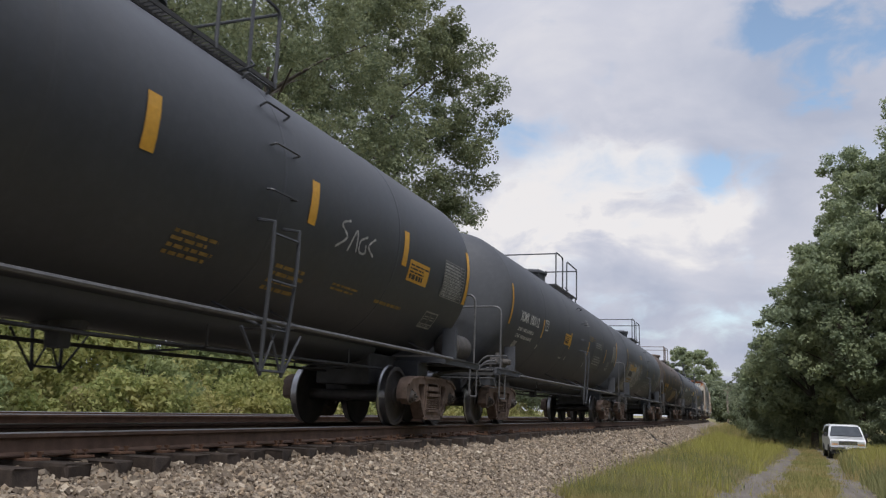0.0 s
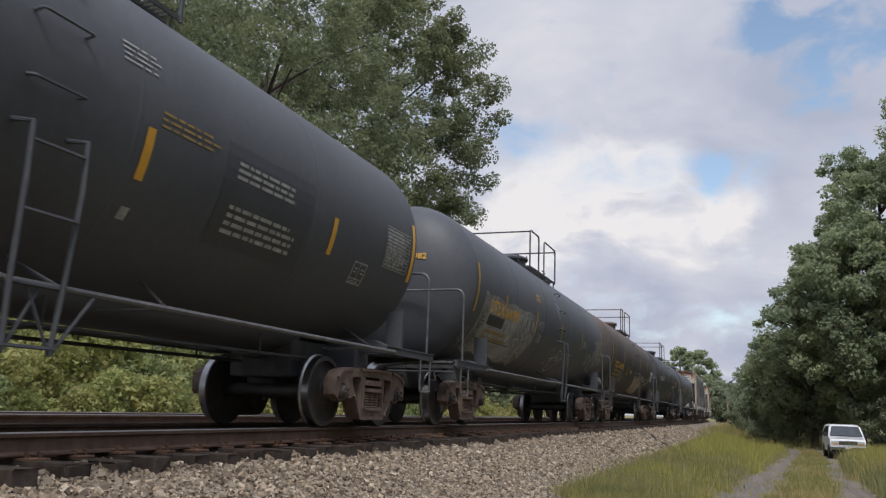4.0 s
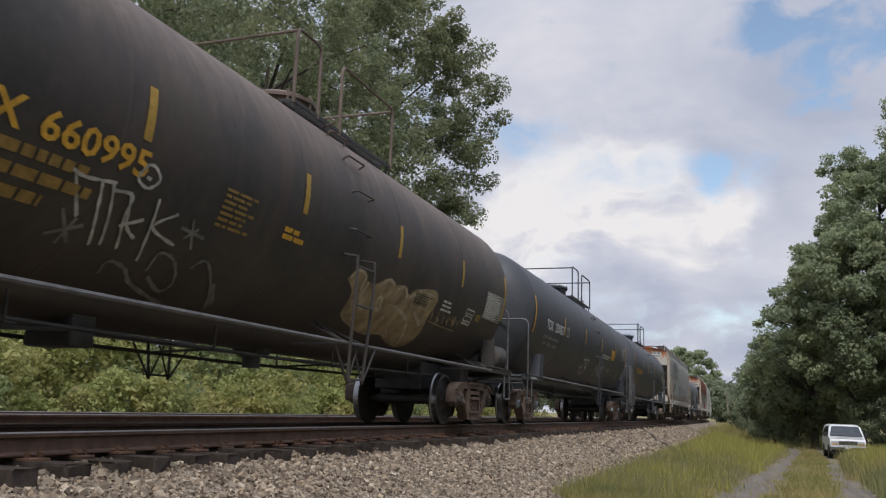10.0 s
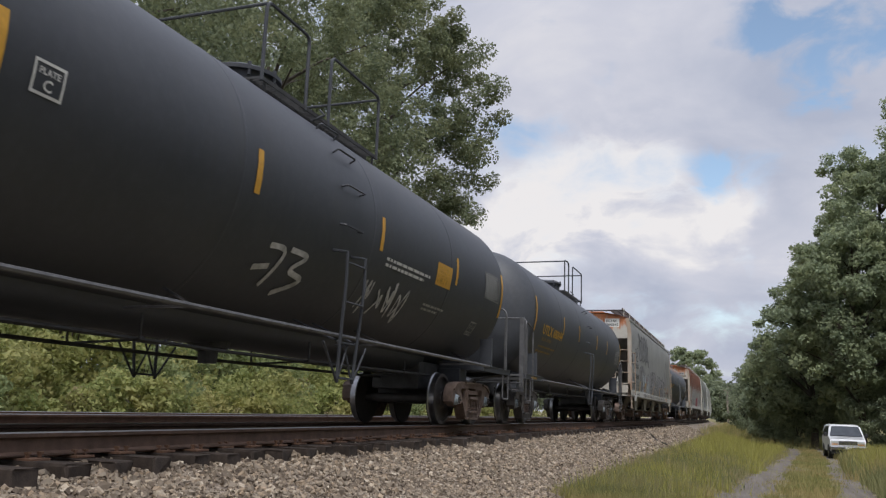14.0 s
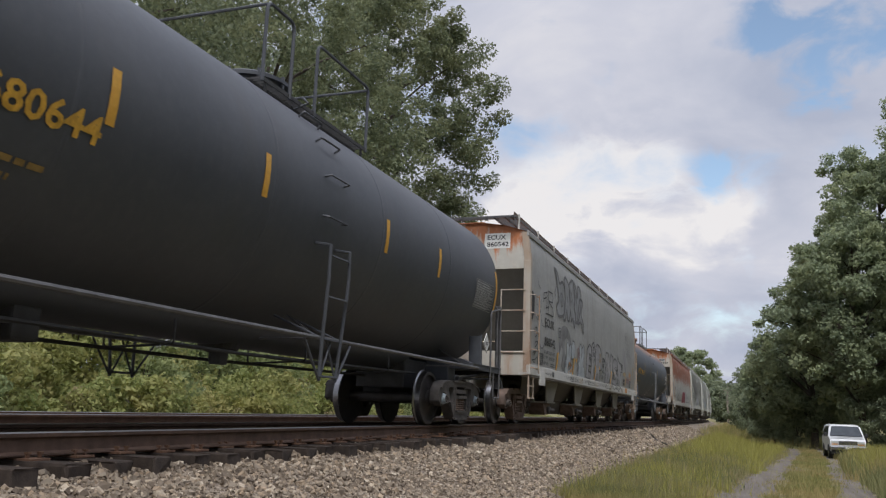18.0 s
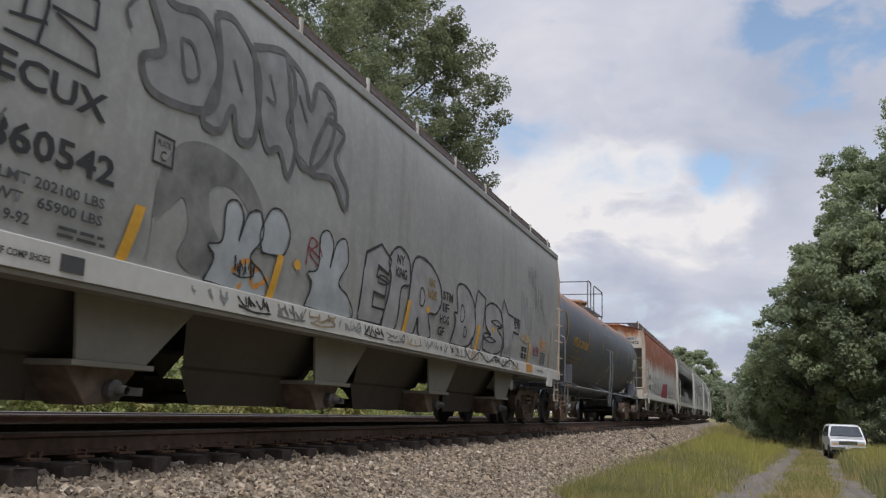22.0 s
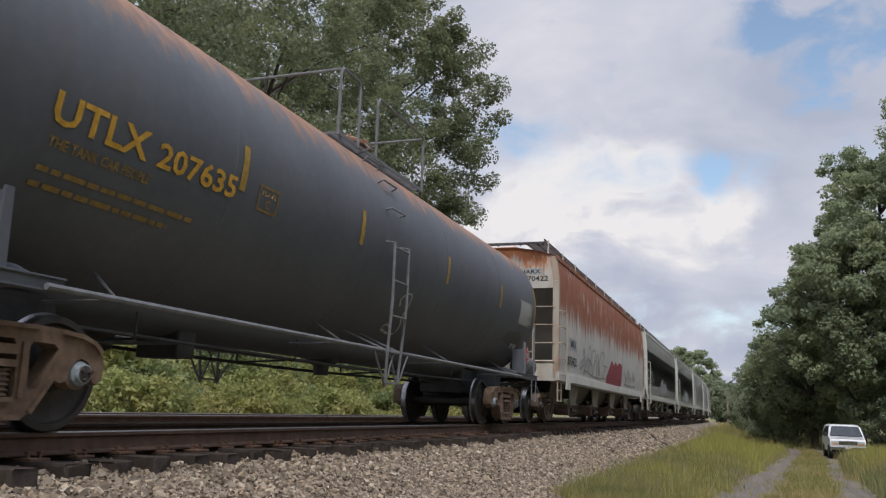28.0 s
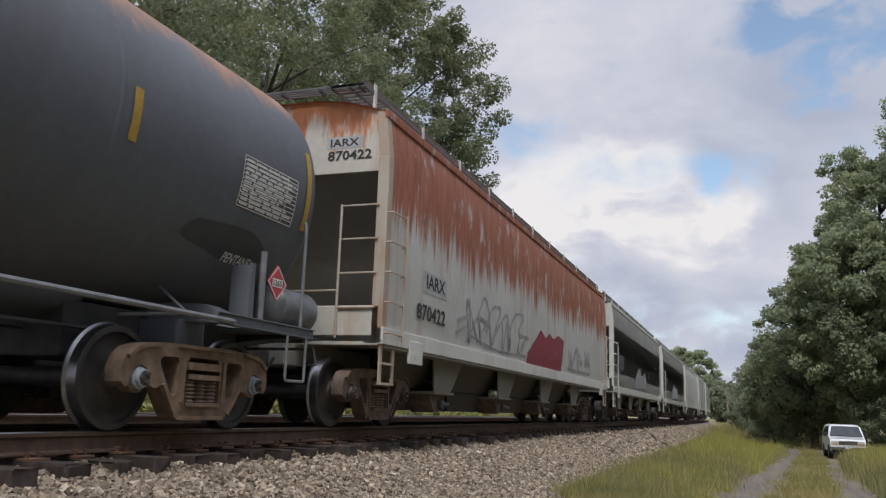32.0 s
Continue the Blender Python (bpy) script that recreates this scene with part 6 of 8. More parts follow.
    spray(car, Skin(flat=lambda z: 1.368), [[(0, 0.2), (0.2, 0.9), (0.3, 0.2)], [(0.4, 0.2), (0.5, 0.9), (0.65, 0.6), (0.45, 0.5), (0.7, 0.1)], [(1, 0.8), (0.8, 0.7), (1, 0.4), (0.8, 0.1)]], SPRAYW, 0.016, 0.004, "graffiti_tag", (48.88 - m, 1.27, 49.26 - m, 1.43))
    hs = HeadSkin(1.435, 2.68, 35.05 - m)
    words(car, hs, "UTLX 660982", -0.40, 0.60, 2.96, 3.08, LETTERY, 0.012)
    bars(car, hs, -0.15, 0.25, 2.55, 2.88, 5, LETTERY, "stencil_text", 0.4, 17)

    # sooty brown car
    car, sk, m = tank_car(50.14, 66.84, "sooty brownish black tank car with yellow marks", BROWN, a=51.7, b=65.64, bracket=2.05, deck=(-0.6, 2.4), ladder=0.25, **r15)
    edge_stripes(car, sk, [51.6 - m, 65.54 - m], 2.08, 2.98, YELLOW2)
    dashes(car, sk, m, [54.68, 57.32, 60.05, 62.86], YELLOW2, 2.38, 2.84)
    words(car, sk, "UTLX", 52.62 - m, 53.55 - m, 2.08, 2.31, LETTERY)
    words(car, sk, "660995", 53.7 - m, 54.84 - m, 2.08, 2.31, LETTERY)
    for z, n in ((1.94, 19), (1.80, 20), (1.66, 21)):
        bars(car, sk, 52.67 - m, 54.43 - m, z, z + 0.1, 1, LETTERD, "stencil_text", 0.8, n)
    spray(car, sk, [[(0.0, 0.67), (0.1, 0.64), (0.32, 0.69)], [(0.02, 0.67), (0.18, 0.26)], [(0.22, 0.65), (0.29, 0.35), (0.39, 0.03)], [(0.3, 0.67), (0.39, 0.32), (0.46, 0.06)], [(0.32, 0.61), (0.47, 0.62), (0.49, 0.39), (0.59, 0.06)], [(0.45, 0.65), (0.54, 0.32), (0.66, 0.21)], [(0.49, 0.29), (0.64, 0.42)], [(0.68, 0.69), (0.74, 0.29), (0.81, 0.0)], [(0.89, 0.6), (0.74, 0.38), (1.0, 0.26)], [(0.49, 0.99), (0.45, 0.82), (0.55, 0.75), (0.62, 0.88), (0.55, 1.0), (0.49, 0.99)], [(0.51, 0.86), (0.55, 0.85)]], SPRAYW, 0.026, 0.012, "graffiti_tag", (54.11 - m, 1.49, 55.56 - m, 2.21))
    spray(car, sk, [[(0.0, 0.41), (0.11, 0.58)], [(0.0, 0.68), (0.1, 0.38)], [(0.06, 0.35), (0.07, 0.63)], [(0.51, 0.86), (0.65, 0.82)], [(0.55, 1.0), (0.62, 0.65)], [(0.55, 0.75), (0.6, 0.9)], [(0.32, 0.17), (0.31, 0.31), (0.4, 0.28), (0.5, 0.14), (0.75, 0.0)], [(0.5, 0.31), (0.49, 0.52), (0.58, 0.49), (0.67, 0.27), (0.66, 0.13), (0.53, 0.25)], [(0.69, 0.45), (0.76, 0.56), (1.0, 0.04), (0.88, 0.35), (1.0, 0.11)]], SPRAYD, 0.026, 0.012, "graffiti_tag", (54.21 - m, 1.22, 56.77 - m, 1.93))
    bars(car, sk, 55.92 - m, 56.47 - m, 1.94, 2.33, 7, LETTERD, "stencil_text", 0.5, 22)
    bars(car, sk, 57.06 - m, 57.52 - m, 2.05, 2.2, 2, LETTERY, "stencil_text", 0.7, 23)
    blot(car, sk, [(0.0, 0.7), (0.05, 0.88), (0.13, 0.86), (0.17, 0.76), (0.25, 0.76), (0.34, 0.9), (0.43, 0.85), (0.53, 0.89), (0.61, 0.78), (0.66, 0.89), (0.88, 1.0), (0.96, 0.86), (0.95, 0.53), (1.0, 0.24), (0.98, 0.0), (0.8, 0.01), (0.62, 0.1), (0.49, 0.06), (0.37, 0.09), (0.18, 0.19), (0.12, 0.3), (0.09, 0.55), (0.02, 0.67)], SPRAYT, 0.006, "graffiti_fill", (58.84 - m, 1.27, 62.13 - m, 2.15), "faded tan bubble letters")
    spray(car, sk, [[(0.0, 0.81), (0.04, 0.97), (0.13, 0.92), (0.15, 0.66), (0.24, 0.4)], [(0.18, 0.84), (0.18, 0.58), (0.27, 0.36)], [(0.3, 0.84), (0.37, 1.0), (0.45, 0.95)], [(0.35, 0.67), (0.37, 0.49), (0.43, 0.45), (0.39, 0.64), (0.35, 0.67)], [(0.5, 0.88), (0.58, 0.97), (0.65, 0.79)], [(0.67, 0.81), (0.73, 0.93)], [(0.56, 0.59), (0.8, 0.41), (0.97, 0.0)], [(0.52, 0.36), (0.73, 0.08)], [(0.83, 0.59), (1.0, 0.4)], [(0.13, 0.47), (0.27, 0.18)]], SPRAYP, 0.045, 0.01, "graffiti_highlight", (58.9 - m, 1.32, 61.85 - m, 2.05))
    sticker(car, sk, 61.04 - m, 61.86 - m, 1.83, 2.07, SPRAYW, LETTERK)
    bars(car, sk, 62.26 - m, 62.81 - m, 1.9, 2.1, 3, LETTERW, "stencil_text", 0.5, 24)
    plate_c(car, sk, 63.5 - m, 63.92 - m, 1.81, 2.08, LETTERW)
    part("paint_swatch", patch(bm_new(), sk, 64.1 - m, 64.35 - m, 1.92, 2.04, 0.006), LETTERD, car)
    data_panel(car, sk, 64.41 - m, 65.49 - m, 2.03, 2.51, 25, LETTERW)
    spray(car, sk, scrawl(102), SPRAYT, 0.018, 0.012, "graffiti_tag", (61.96 - m, 1.65, 63.4 - m, 1.92))
    reservoir(car, 65.89 - m, 1.36, TRUCKD)
    hs = HeadSkin(1.435, 2.68, 51.7 - m)
    words(car, hs, "UTLX 660995", -0.42, 0.55, 2.93, 3.05, LETTERY, 0.012)
    bars(car, hs, -0.14, 0.22, 2.56, 2.86, 5, LETTERY, "stencil_text", 0.4, 26)
    part("placard_holder", slab(bm_new(), [(50.39 - m, 1.24), (50.58 - m, 1.43), (50.39 - m, 1.62), (50.20 - m, 1.43)], 0.865, 0.875), TRUCK, car, "rusty diamond-shaped placard holder")
    part("holder_foot", box(bm_new(), 0.845, 0.866, 50.36 - m, 50.42 - m, 1.06, 1.45), FRAME, car)

    # clean black car
    car, sk, m = tank_car(66.84, 85.16, "clean black tank car with white reporting marks", BLACK3, a=68.34, b=83.83, bracket=2.35, ladder=0.9, deck=(-0.4, 2.8), cap_kind="cap_blue", **r15)
    edge_stripes(car, sk, [68.24 - m, 83.73 - m])
    dashes(car, sk, m, [71.6, 74.77, 77.85, 80.97])
    words(car, sk, "TCIX", 69.51 - m, 70.21 - m, 2.33, 2.57, LETTERW)
    words(car, sk, "250827", 70.49 - m, 71.58 - m, 2.33, 2.57, LETTERW)
    part("renumber_panel", patch(bm_new(), sk, 69.41 - m, 70.3 - m, 2.28, 2.62, 0.003), BLACK2, car)
    words(car, sk, "LD LMT  187500 LB  85050 KG", 69.43 - m, 71.1 - m, 2.10, 2.18, LETTERG)
    words(car, sk, "LT WT    75500 LB  34250 KG", 69.48 - m, 71.12 - m, 1.94, 2.02, LETTERG)
    plate_c(car, sk, 71.95 - m, 72.24 - m, 2.35, 2.6, LETTERW, "C")
    spray(car, sk, [[(0.1, 0.9), (0.4, 0.85), (0.3, 0.1)], [(0.0, 0.4), (0.25, 0.5)], [(0.5, 0.95), (0.85, 0.9), (0.65, 0.55), (0.95, 0.4), (0.6, 0.02)]], SPRAYW, 0.06, 0.012, "graffiti_tag", (75.26 - m, 1.50, 76.31 - m, 2.0))
    spray(car, sk, scrawl(103), SPRAYW, 0.035, 0.012, "graffiti_tag", (77.7 - m, 1.5, 79.23 - m, 2.08))
    bars(car, sk, 78.14 - m, 79.83 - m, 2.2, 2.36, 2, LETTERW, "stencil_text", 0.5, 30)
    bars(car, sk, 79.93 - m, 80.92 - m, 1.82, 1.95, 2, LETTERG, "stencil_text", 0.5, 31)
    sticker(car, sk, 80.08 - m, 80.77 - m, 2.24, 2.6, YELLOW, LETTERY)
    data_panel(car, sk, 82.65 - m, 83.58 - m, 2.38, 2.86, 32)
    plate_c(car, sk, 82.4 - m, 82.74 - m, 1.66, 1.9, LETTERG)
    hs = HeadSkin(1.435, 2.68, 68.34 - m)
    words(car, hs, "TCIX 250827", -0.36, 0.58, 3.0, 3.12, LETTERW, 0.012)
    bars(car, hs, -0.1, 0.34, 2.75, 2.93, 3, LETTERG, "stencil_text", 0.4, 33)
    words(car, Skin(flat=lambda z: 1.43), "2 INCH HF COMP SHOES", 67.89 - m, 68.49 - m, 1.02, 1.07, LETTERW, 0.004)

    # black car, yellow marks
    car, sk, m = tank_car(85.16, 101.7, "black tank car with yellow reporting marks", BLACK, a=86.84, b=100.64, bracket=1.85, frame_kind="frame_dark", cap_kind="cap_blue", tall_rail=True, deck=(-0.6, 2.2), ladder=0.25, **r15)
    edge_stripes(car, sk, [86.74 - m, 100.54 - m])
    dashes(car, sk, m, [89.9, 92.13, 95.22, 97.32])
    words(car, sk, "UTLX", 87.64 - m, 88.71 - m, 2.17, 2.41, LETTERY)
    words(car, sk, "680644", 88.81 - m, 89.9 - m, 2.17, 2.40, LETTERY)
    words(car, sk, "THE TANK CAR PEOPLE", 87.72 - m, 88.81 - m, 2.02, 2.10, LETTERD)
    bars(car, sk, 87.72 - m, 89.6 - m, 1.76, 1.98, 2, LETTERD, "stencil_text", 0.4, 40)
    data_panel(car, sk, 99.32 - m, 100.41 - m, 2.15, 2.65, 41)
    hs = HeadSkin(1.435, 2.68, 86.84 - m)
    words(car, hs, "UTLX 680644", -0.45, 0.49, 3.06, 3.18, LETTERY, 0.012)
    bars(car, hs, -0.15, 0.25, 2.75, 2.98, 4, LETTERY, "stencil_text", 0.4, 42)
    placard(car, 100.11 - m, 1.53, "3082", PLACARDW, LETTERK, 1.40)
    words(car, Skin(flat=lambda z: 1.43), "2 INCH HF COMP SHOES", 86.29 - m, 86.88 - m, 1.02, 1.07, LETTERY, 0.004)

    graffiti_hopper()

    # slate grey tank car
    car, sk, m = tank_car(122.0, 139.48, "faded slate grey tank car with rust along the top", GREY, r=1.42, zc=2.68, a=123.31, b=138.63, frame_kind="frame_tan", cap_kind="cap_blue", ladder=-0.52, deck=(-1.28, 1.87), dome=0.35, pipe=GREYPIPE, bracket=1.85)
    edge_stripes(car, sk, [123.16 - m, 138.53 - m], 2.2, 3.1, YELLOW2)
    dashes(car, sk, m, [126.46, 129.18, 132.5, 135.69], YELLOW2, 2.33, 2.78)
    words(car, sk, "UTLX", 124.13 - m, 125.15 - m, 2.22, 2.46, LETTERY)
    words(car, sk, "207635", 125.27 - m, 126.42 - m, 2.22, 2.44, LETTERY)
    words(car, sk, "THE TANK CAR PEOPLE", 124.17 - m, 125.27 - m, 2.06, 2.14, LETTERD)
    bars(car, sk, 124.17 - m, 125.98 - m, 1.78, 2.0, 2, LETTERD, "stencil_text", 0.35, 50)
    plate_c(car, sk, 126.81 - m, 127.18 - m, 2.22, 2.48, LETTERD, "C")
    data_panel(car, sk, 137.29 - m, 138.32 - m, 2.19, 2.69, 51, LETTERW)
    blot(car, sk, [(0.1, 0.9), (0.7, 1.0), (1.0, 0.6), (0.9, 0.3), (0.6, 0.2), (0.3, 0.35), (0.0, 0.5)], BLACK3, 0.005, "paint_patch", (136.72 - m, 1.58, 138.13 - m, 2.0), "black touched-up patch")
    words(car, sk, "PENTANE", 137.47 - m, 137.94 - m, 1.67, 1.76, LETTERW)
    spray(car, sk, [[(0.03, 0.77), (0.03, 0.87), (0.29, 1.0), (0.52, 0.98), (0.61, 0.75), (0.63, 0.45), (0.92, 0.23), (1.0, 0.02), (0.63, 0.0), (0.15, 0.05)], [(0.0, 0.8), (0.16, 0.66)], [(0.16, 0.05), (0.16, 0.18), (0.48, 0.16)]], SPRAYW, 0.03, 0.012, "graffiti_tag", (131.02 - m, 1.41, 131.64 - m, 1.97))
    placard(car, 138.13 - m, 1.53, "1265", PLACARDR, PLACARDW, 1.36)
    reservoir(car, 138.73 - m, 1.32, GREYPIPE)
    bm = bm_new()
    tube(bm, [(1.36, 137.86 - m, 1.05), (1.36, 137.86 - m, 1.82)], 0.035, 8)
    part("placard_post", bm, GREYPIPE, car)
    words(car, Skin(flat=lambda z: 1.43), "2 INCH HF COMP SHOES", 122.96 - m, 123.66 - m, 1.02, 1.07, LETTERY, 0.004)
    hs = HeadSkin(1.42, 2.68, 123.31 - m)
    words(car, hs, "UTLX 207635", -0.40, 0.54, 3.0, 3.12, LETTERY, 0.012)

    # rusting hopper
    car, m = hopper_car(139.48, 159.48, "white covered hopper car with a broad band of rust", RUSTY, RUSTEND, 140.33, 158.78, sill_mat=SILLWHITE)
    part("stencil_ground", patch(bm_new(), CF, 141.74 - m, 142.78 - m, 1.96, 2.28, 0.006), PANELG, car)
    words(car, CF, "IARX", 141.88 - m, 142.68 - m, 2.03, 2.24, LETTERK)
    words(car, CF, "870422", 141.53 - m, 142.73 - m, 1.54, 1.78, LETTERK)
    es = EndSkin(140.33 + 0.05 - m)
    part("stencil_ground", patch(bm_new(), es, 0.62, 1.18, 3.77, 3.94, 0.004), PANELG, car)
    words(car, es, "IARX", 0.68, 1.12, 3.80, 3.91, LETTERK, 0.007)
    words(car, es, "870422", 0.65, 1.32, 3.60, 3.74, LETTERK, 0.007)
    blot(car, CF, [(0.0, 0.0), (0.03, 0.36), (0.33, 0.96), (0.46, 0.81), (0.56, 0.96), (0.68, 0.86), (0.82, 1.0), (1.0, 0.92), (0.91, 0.01)], SPRAYR, 0.006, "graffiti_fill", (147.95 - m, 1.17, 151.83 - m, 2.19), "dark red sprayed crown-like letters", False)
    spray(car, CF, [[(0.11, 0.0), (0.24, 0.6), (0.32, 1.0), (0.38, 0.69), (0.3, 0.31)], [(0.35, 0.33), (0.42, 0.84), (0.54, 0.91), (0.47, 0.4), (0.63, 0.85), (0.68, 0.37)], [(0.68, 0.49), (0.76, 0.93), (0.91, 0.96), (0.82, 0.57), (1.0, 0.53)], [(0.01, 0.37), (0.14, 0.55)], [(0.0, 0.15), (0.11, 0.32)]], SPRAYV, 0.05, 0.008, "graffiti_tag", (143.27 - m, 1.37, 148.07 - m, 2.28))
    spray(car, CF, scrawl(104), SPRAYG, 0.05, 0.008, "graffiti_tag", (143.68 - m, 1.4, 147.88 - m, 2.2))
    spray(car, CF, scrawl(105), SPRAYV, 0.09, 0.006, "graffiti_tag", (152.18 - m, 1.4, 155.68 - m, 2.1))

    s = 159.48
    for k in range(5):
        car, m = hopper_car(s, s + 18.9, "clean pale grey covered hopper car", WHITE2, WHITE2, frame_kind="frame_dark")
        if k < 2:
            part("company_mark", patch(bm_new(), CF, -7.2, -5.9, 1.9, 2.5, 0.006), PANEL, car)
            blot(car, CF, [(0.0, 0.0), (0.1, 0.6), (0.4, 1.0), (0.6, 0.7), (0.9, 0.9), (1.0, 0.2), (0.5, 0.1)], SPRAYB if k else SPRAYG, 0.006, "graffiti_fill", (-2.5, 1.35, 1.8, 2.3))
        s += 18.9


def graffiti_hopper():
    car, m = hopper_car(101.7, 122.0, "pale grey covered hopper car covered in graffiti", WHITE, RUSTEND, 102.66, 121.14, sill_mat=SILLWHITE)

    def bx(a, b, lo, hi):
        return (a - m, lo, b - m, hi)

    words(car, CF, "ECUX", 104.12 - m, 105.11 - m, 2.27, 2.48, LETTERK)
    words(car, CF, "860542", 104.1 - m, 105.26 - m, 1.82, 2.04, LETTERK)
    es = EndSkin(102.66 + 0.05 - m)
    part("stencil_ground", patch(bm_new(), es, 0.52, 1.12, 3.89, 4.24, 0.004), PLACARDW, car)
    words(car, es, "ECUX", 0.58, 1.02, 4.09, 4.20, LETTERK, 0.007)
    words(car, es, "860542", 0.57, 1.08, 3.93, 4.04, LETTERK, 0.007)
    part("notice_panel", patch(bm_new(), CF, 103.48 - m, 103.98 - m, 1.35, 1.62, 0.006, 0.03), PANEL, car)
    bars(car, CF, 103.52 - m, 103.95 - m, 1.38, 1.6, 5, LETTERG, "panel_text", 0.4, 60)
    words(car, CF, "LD LMT 202100 LBS", 104.05 - m, 105.19 - m, 1.635, 1.715, PANEL)
    words(car, CF, "LT WT   65900 LBS", 104.05 - m, 105.19 - m, 1.505, 1.585, PANEL)
    words(car, CF, "NEW 9-92", 104.05 - m, 104.55 - m, 1.375, 1.455, PANEL)
    bars(car, CF, 104.80 - m, 105.34 - m, 1.36, 1.46, 2, PANEL, "stencil_text", 0.5, 61)
    plate_c(car, CF, 105.64 - m, 105.9 - m, 2.14, 2.40, LETTERK, "C")
    for a, b, lo, hi in ((105.37, 105.49, 1.30, 1.76), (107.47, 107.59, 1.30, 1.76), (110.93, 111.05, 1.30, 1.76), (114.17, 114.32, 1.30, 1.76), (117.86, 117.98, 1.30, 1.74)):
        part("reflective_stripe", patch(bm_new(), CF, a - m, b - m, lo, hi, 0.013, 0.14), YELLOW, car)
    part("reflective_stripe", patch(bm_new(), CF, 119.88 - m, 119.96 - m, 1.36, 2.22, 0.010, 0.30), YELLOW2, car)
    # thin tags by the number
    spray(car, CF, [[(0.0, 0.41), (0.04, 0.79)], [(0.04, 0.79), (0.36, 0.9)], [(0.02, 0.55), (0.3, 0.67)], [(0.36, 0.86), (0.33, 0.26)], [(0.23, 0.22), (0.52, 0.33)], [(0.5, 1.0), (0.51, 0.5)], [(0.51, 0.5), (0.46, 0.02)], [(0.46, 0.98), (0.92, 0.98)], [(0.92, 0.98), (0.92, 0.59)], [(0.92, 0.59), (0.54, 0.57)], [(0.58, 0.52), (0.93, 0.36)], [(0.93, 0.36), (1.0, 0.02)], [(0.21, 0.0), (0.46, 0.02)], [(0.46, 0.02), (1.0, 0.02)]], SPRAYK, 0.026, 0.012, "graffiti_tag", (103.92 - m, 2.58, 104.99 - m, 3.16))
    spray(car, CF, [[(0.42, 1.0), (0.77, 0.99), (0.73, 0.81), (0.44, 0.72)], [(0.46, 0.58), (1.0, 0.61), (0.4, 0.43)], [(0.1, 0.28), (0.54, 0.32), (0.94, 0.41), (0.23, 0.2)], [(0.0, 0.06), (0.48, 0.09), (0.92, 0.19)], [(0.27, 0.03), (0.5, 0.0)]], SPRAYK, 0.026, 0.012, "graffiti_tag", (102.94 - m, 1.36, 103.43 - m, 2.15))
    spray(car, CF, [[(0.0, 0.42), (0.15, 0.4), (0.3, 0.49), (0.4, 0.54), (0.35, 0.54)], [(0.06, 0.39), (0.2, 0.47), (0.43, 0.56)], [(0.43, 0.56), (0.44, 0.72)], [(0.3, 0.07), (0.45, 0.01), (0.68, 0.03), (0.88, 0.12), (1.0, 0.23)], [(0.34, 0.06), (0.55, 0.0), (0.82, 0.07), (0.99, 0.2)], [(0.04, 0.72), (0.0, 0.63), (0.17, 0.59)], [(0.09, 1.0), (0.15, 0.92), (0.41, 0.86)], [(0.46, 0.49), (0.56, 0.35), (0.98, 0.34)]], SPRAYS, 0.018, 0.012, "graffiti_tag", (103.26 - m, 1.72, 104.25 - m, 3.30))
    # tall smoky letters
    smoke = bx(105.18, 109.04, 2.56, 3.88)
    outline(car, CF, [(0.0, 0.98), (0.08, 0.92), (0.13, 0.74), (0.24, 0.8), (0.31, 0.6), (0.31, 0.27), (0.24, 0.14), (0.1, 0.11), (0.06, 0.28), (0.12, 0.42), (0.06, 0.71), (0.0, 0.98)], smoke, SPRAYG, SPRAYS, 0.075)
    outline(car, CF, [(0.29, 0.89), (0.37, 0.94), (0.48, 0.68), (0.48, 0.18), (0.41, 0.11), (0.38, 0.31), (0.34, 0.1), (0.27, 0.11), (0.32, 0.5), (0.29, 0.89)], smoke, SPRAYG, SPRAYS, 0.075)
    outline(car, CF, [(0.45, 0.86), (0.61, 1.0), (0.66, 0.72), (0.63, 0.46), (0.68, 0.31), (0.65, 0.02), (0.6, 0.2), (0.54, 0.15), (0.49, 0.4), (0.45, 0.86)], smoke, SPRAYG, SPRAYS, 0.075)
    outline(car, CF, [(0.61, 1.0), (0.7, 0.92), (0.75, 0.69), (0.79, 0.95), (0.89, 0.9), (0.88, 0.5), (0.77, 0.18), (0.68, 0.28), (0.61, 1.0)], smoke, SPRAYG, SPRAYS, 0.075)
    outline(car, CF, [(0.85, 0.71), (0.96, 0.67), (0.91, 0.4), (1.0, 0.19), (0.99, 0.0), (0.9, 0.2), (0.78, 0.16), (0.78, 0.36), (0.85, 0.71)], smoke, SPRAYG, SPRAYS, 0.075)
    spray(car, CF, [[(0.03, 0.51), (0.0, 0.32), (0.02, 0.16)], [(0.19, 0.39), (0.24, 0.39), (0.27, 0.1), (0.22, 0.0), (0.19, 0.39)], [(0.41, 0.56), (0.46, 0.24)], [(0.59, 0.7), (0.63, 0.38), (0.58, 0.37)], [(0.94, 1.0), (1.0, 0.87), (0.95, 0.71)], [(0.76, 0.7), (0.82, 0.39)]], SPRAYS, 0.035, 0.013, "graffiti_highlight", (105.19 - m, 2.98, 108.63 - m, 3.77))
    # dark opening behind the corner ladder, with its rim, and rust on the corner plate
    # flat patch, its black standing for the opening's inner shade
    blot(car, CF, [(0.0, 0.95), (0.68, 1.0), (1.0, 0.86), (1.0, 0.29), (0.59, 0.0), (0.05, 0.06)], SPRAYK, 0.004, "side_opening", (102.65 - m, 2.28, 103.07 - m, 2.94), "dark patch painted for the shaded opening in the corner plate", False)
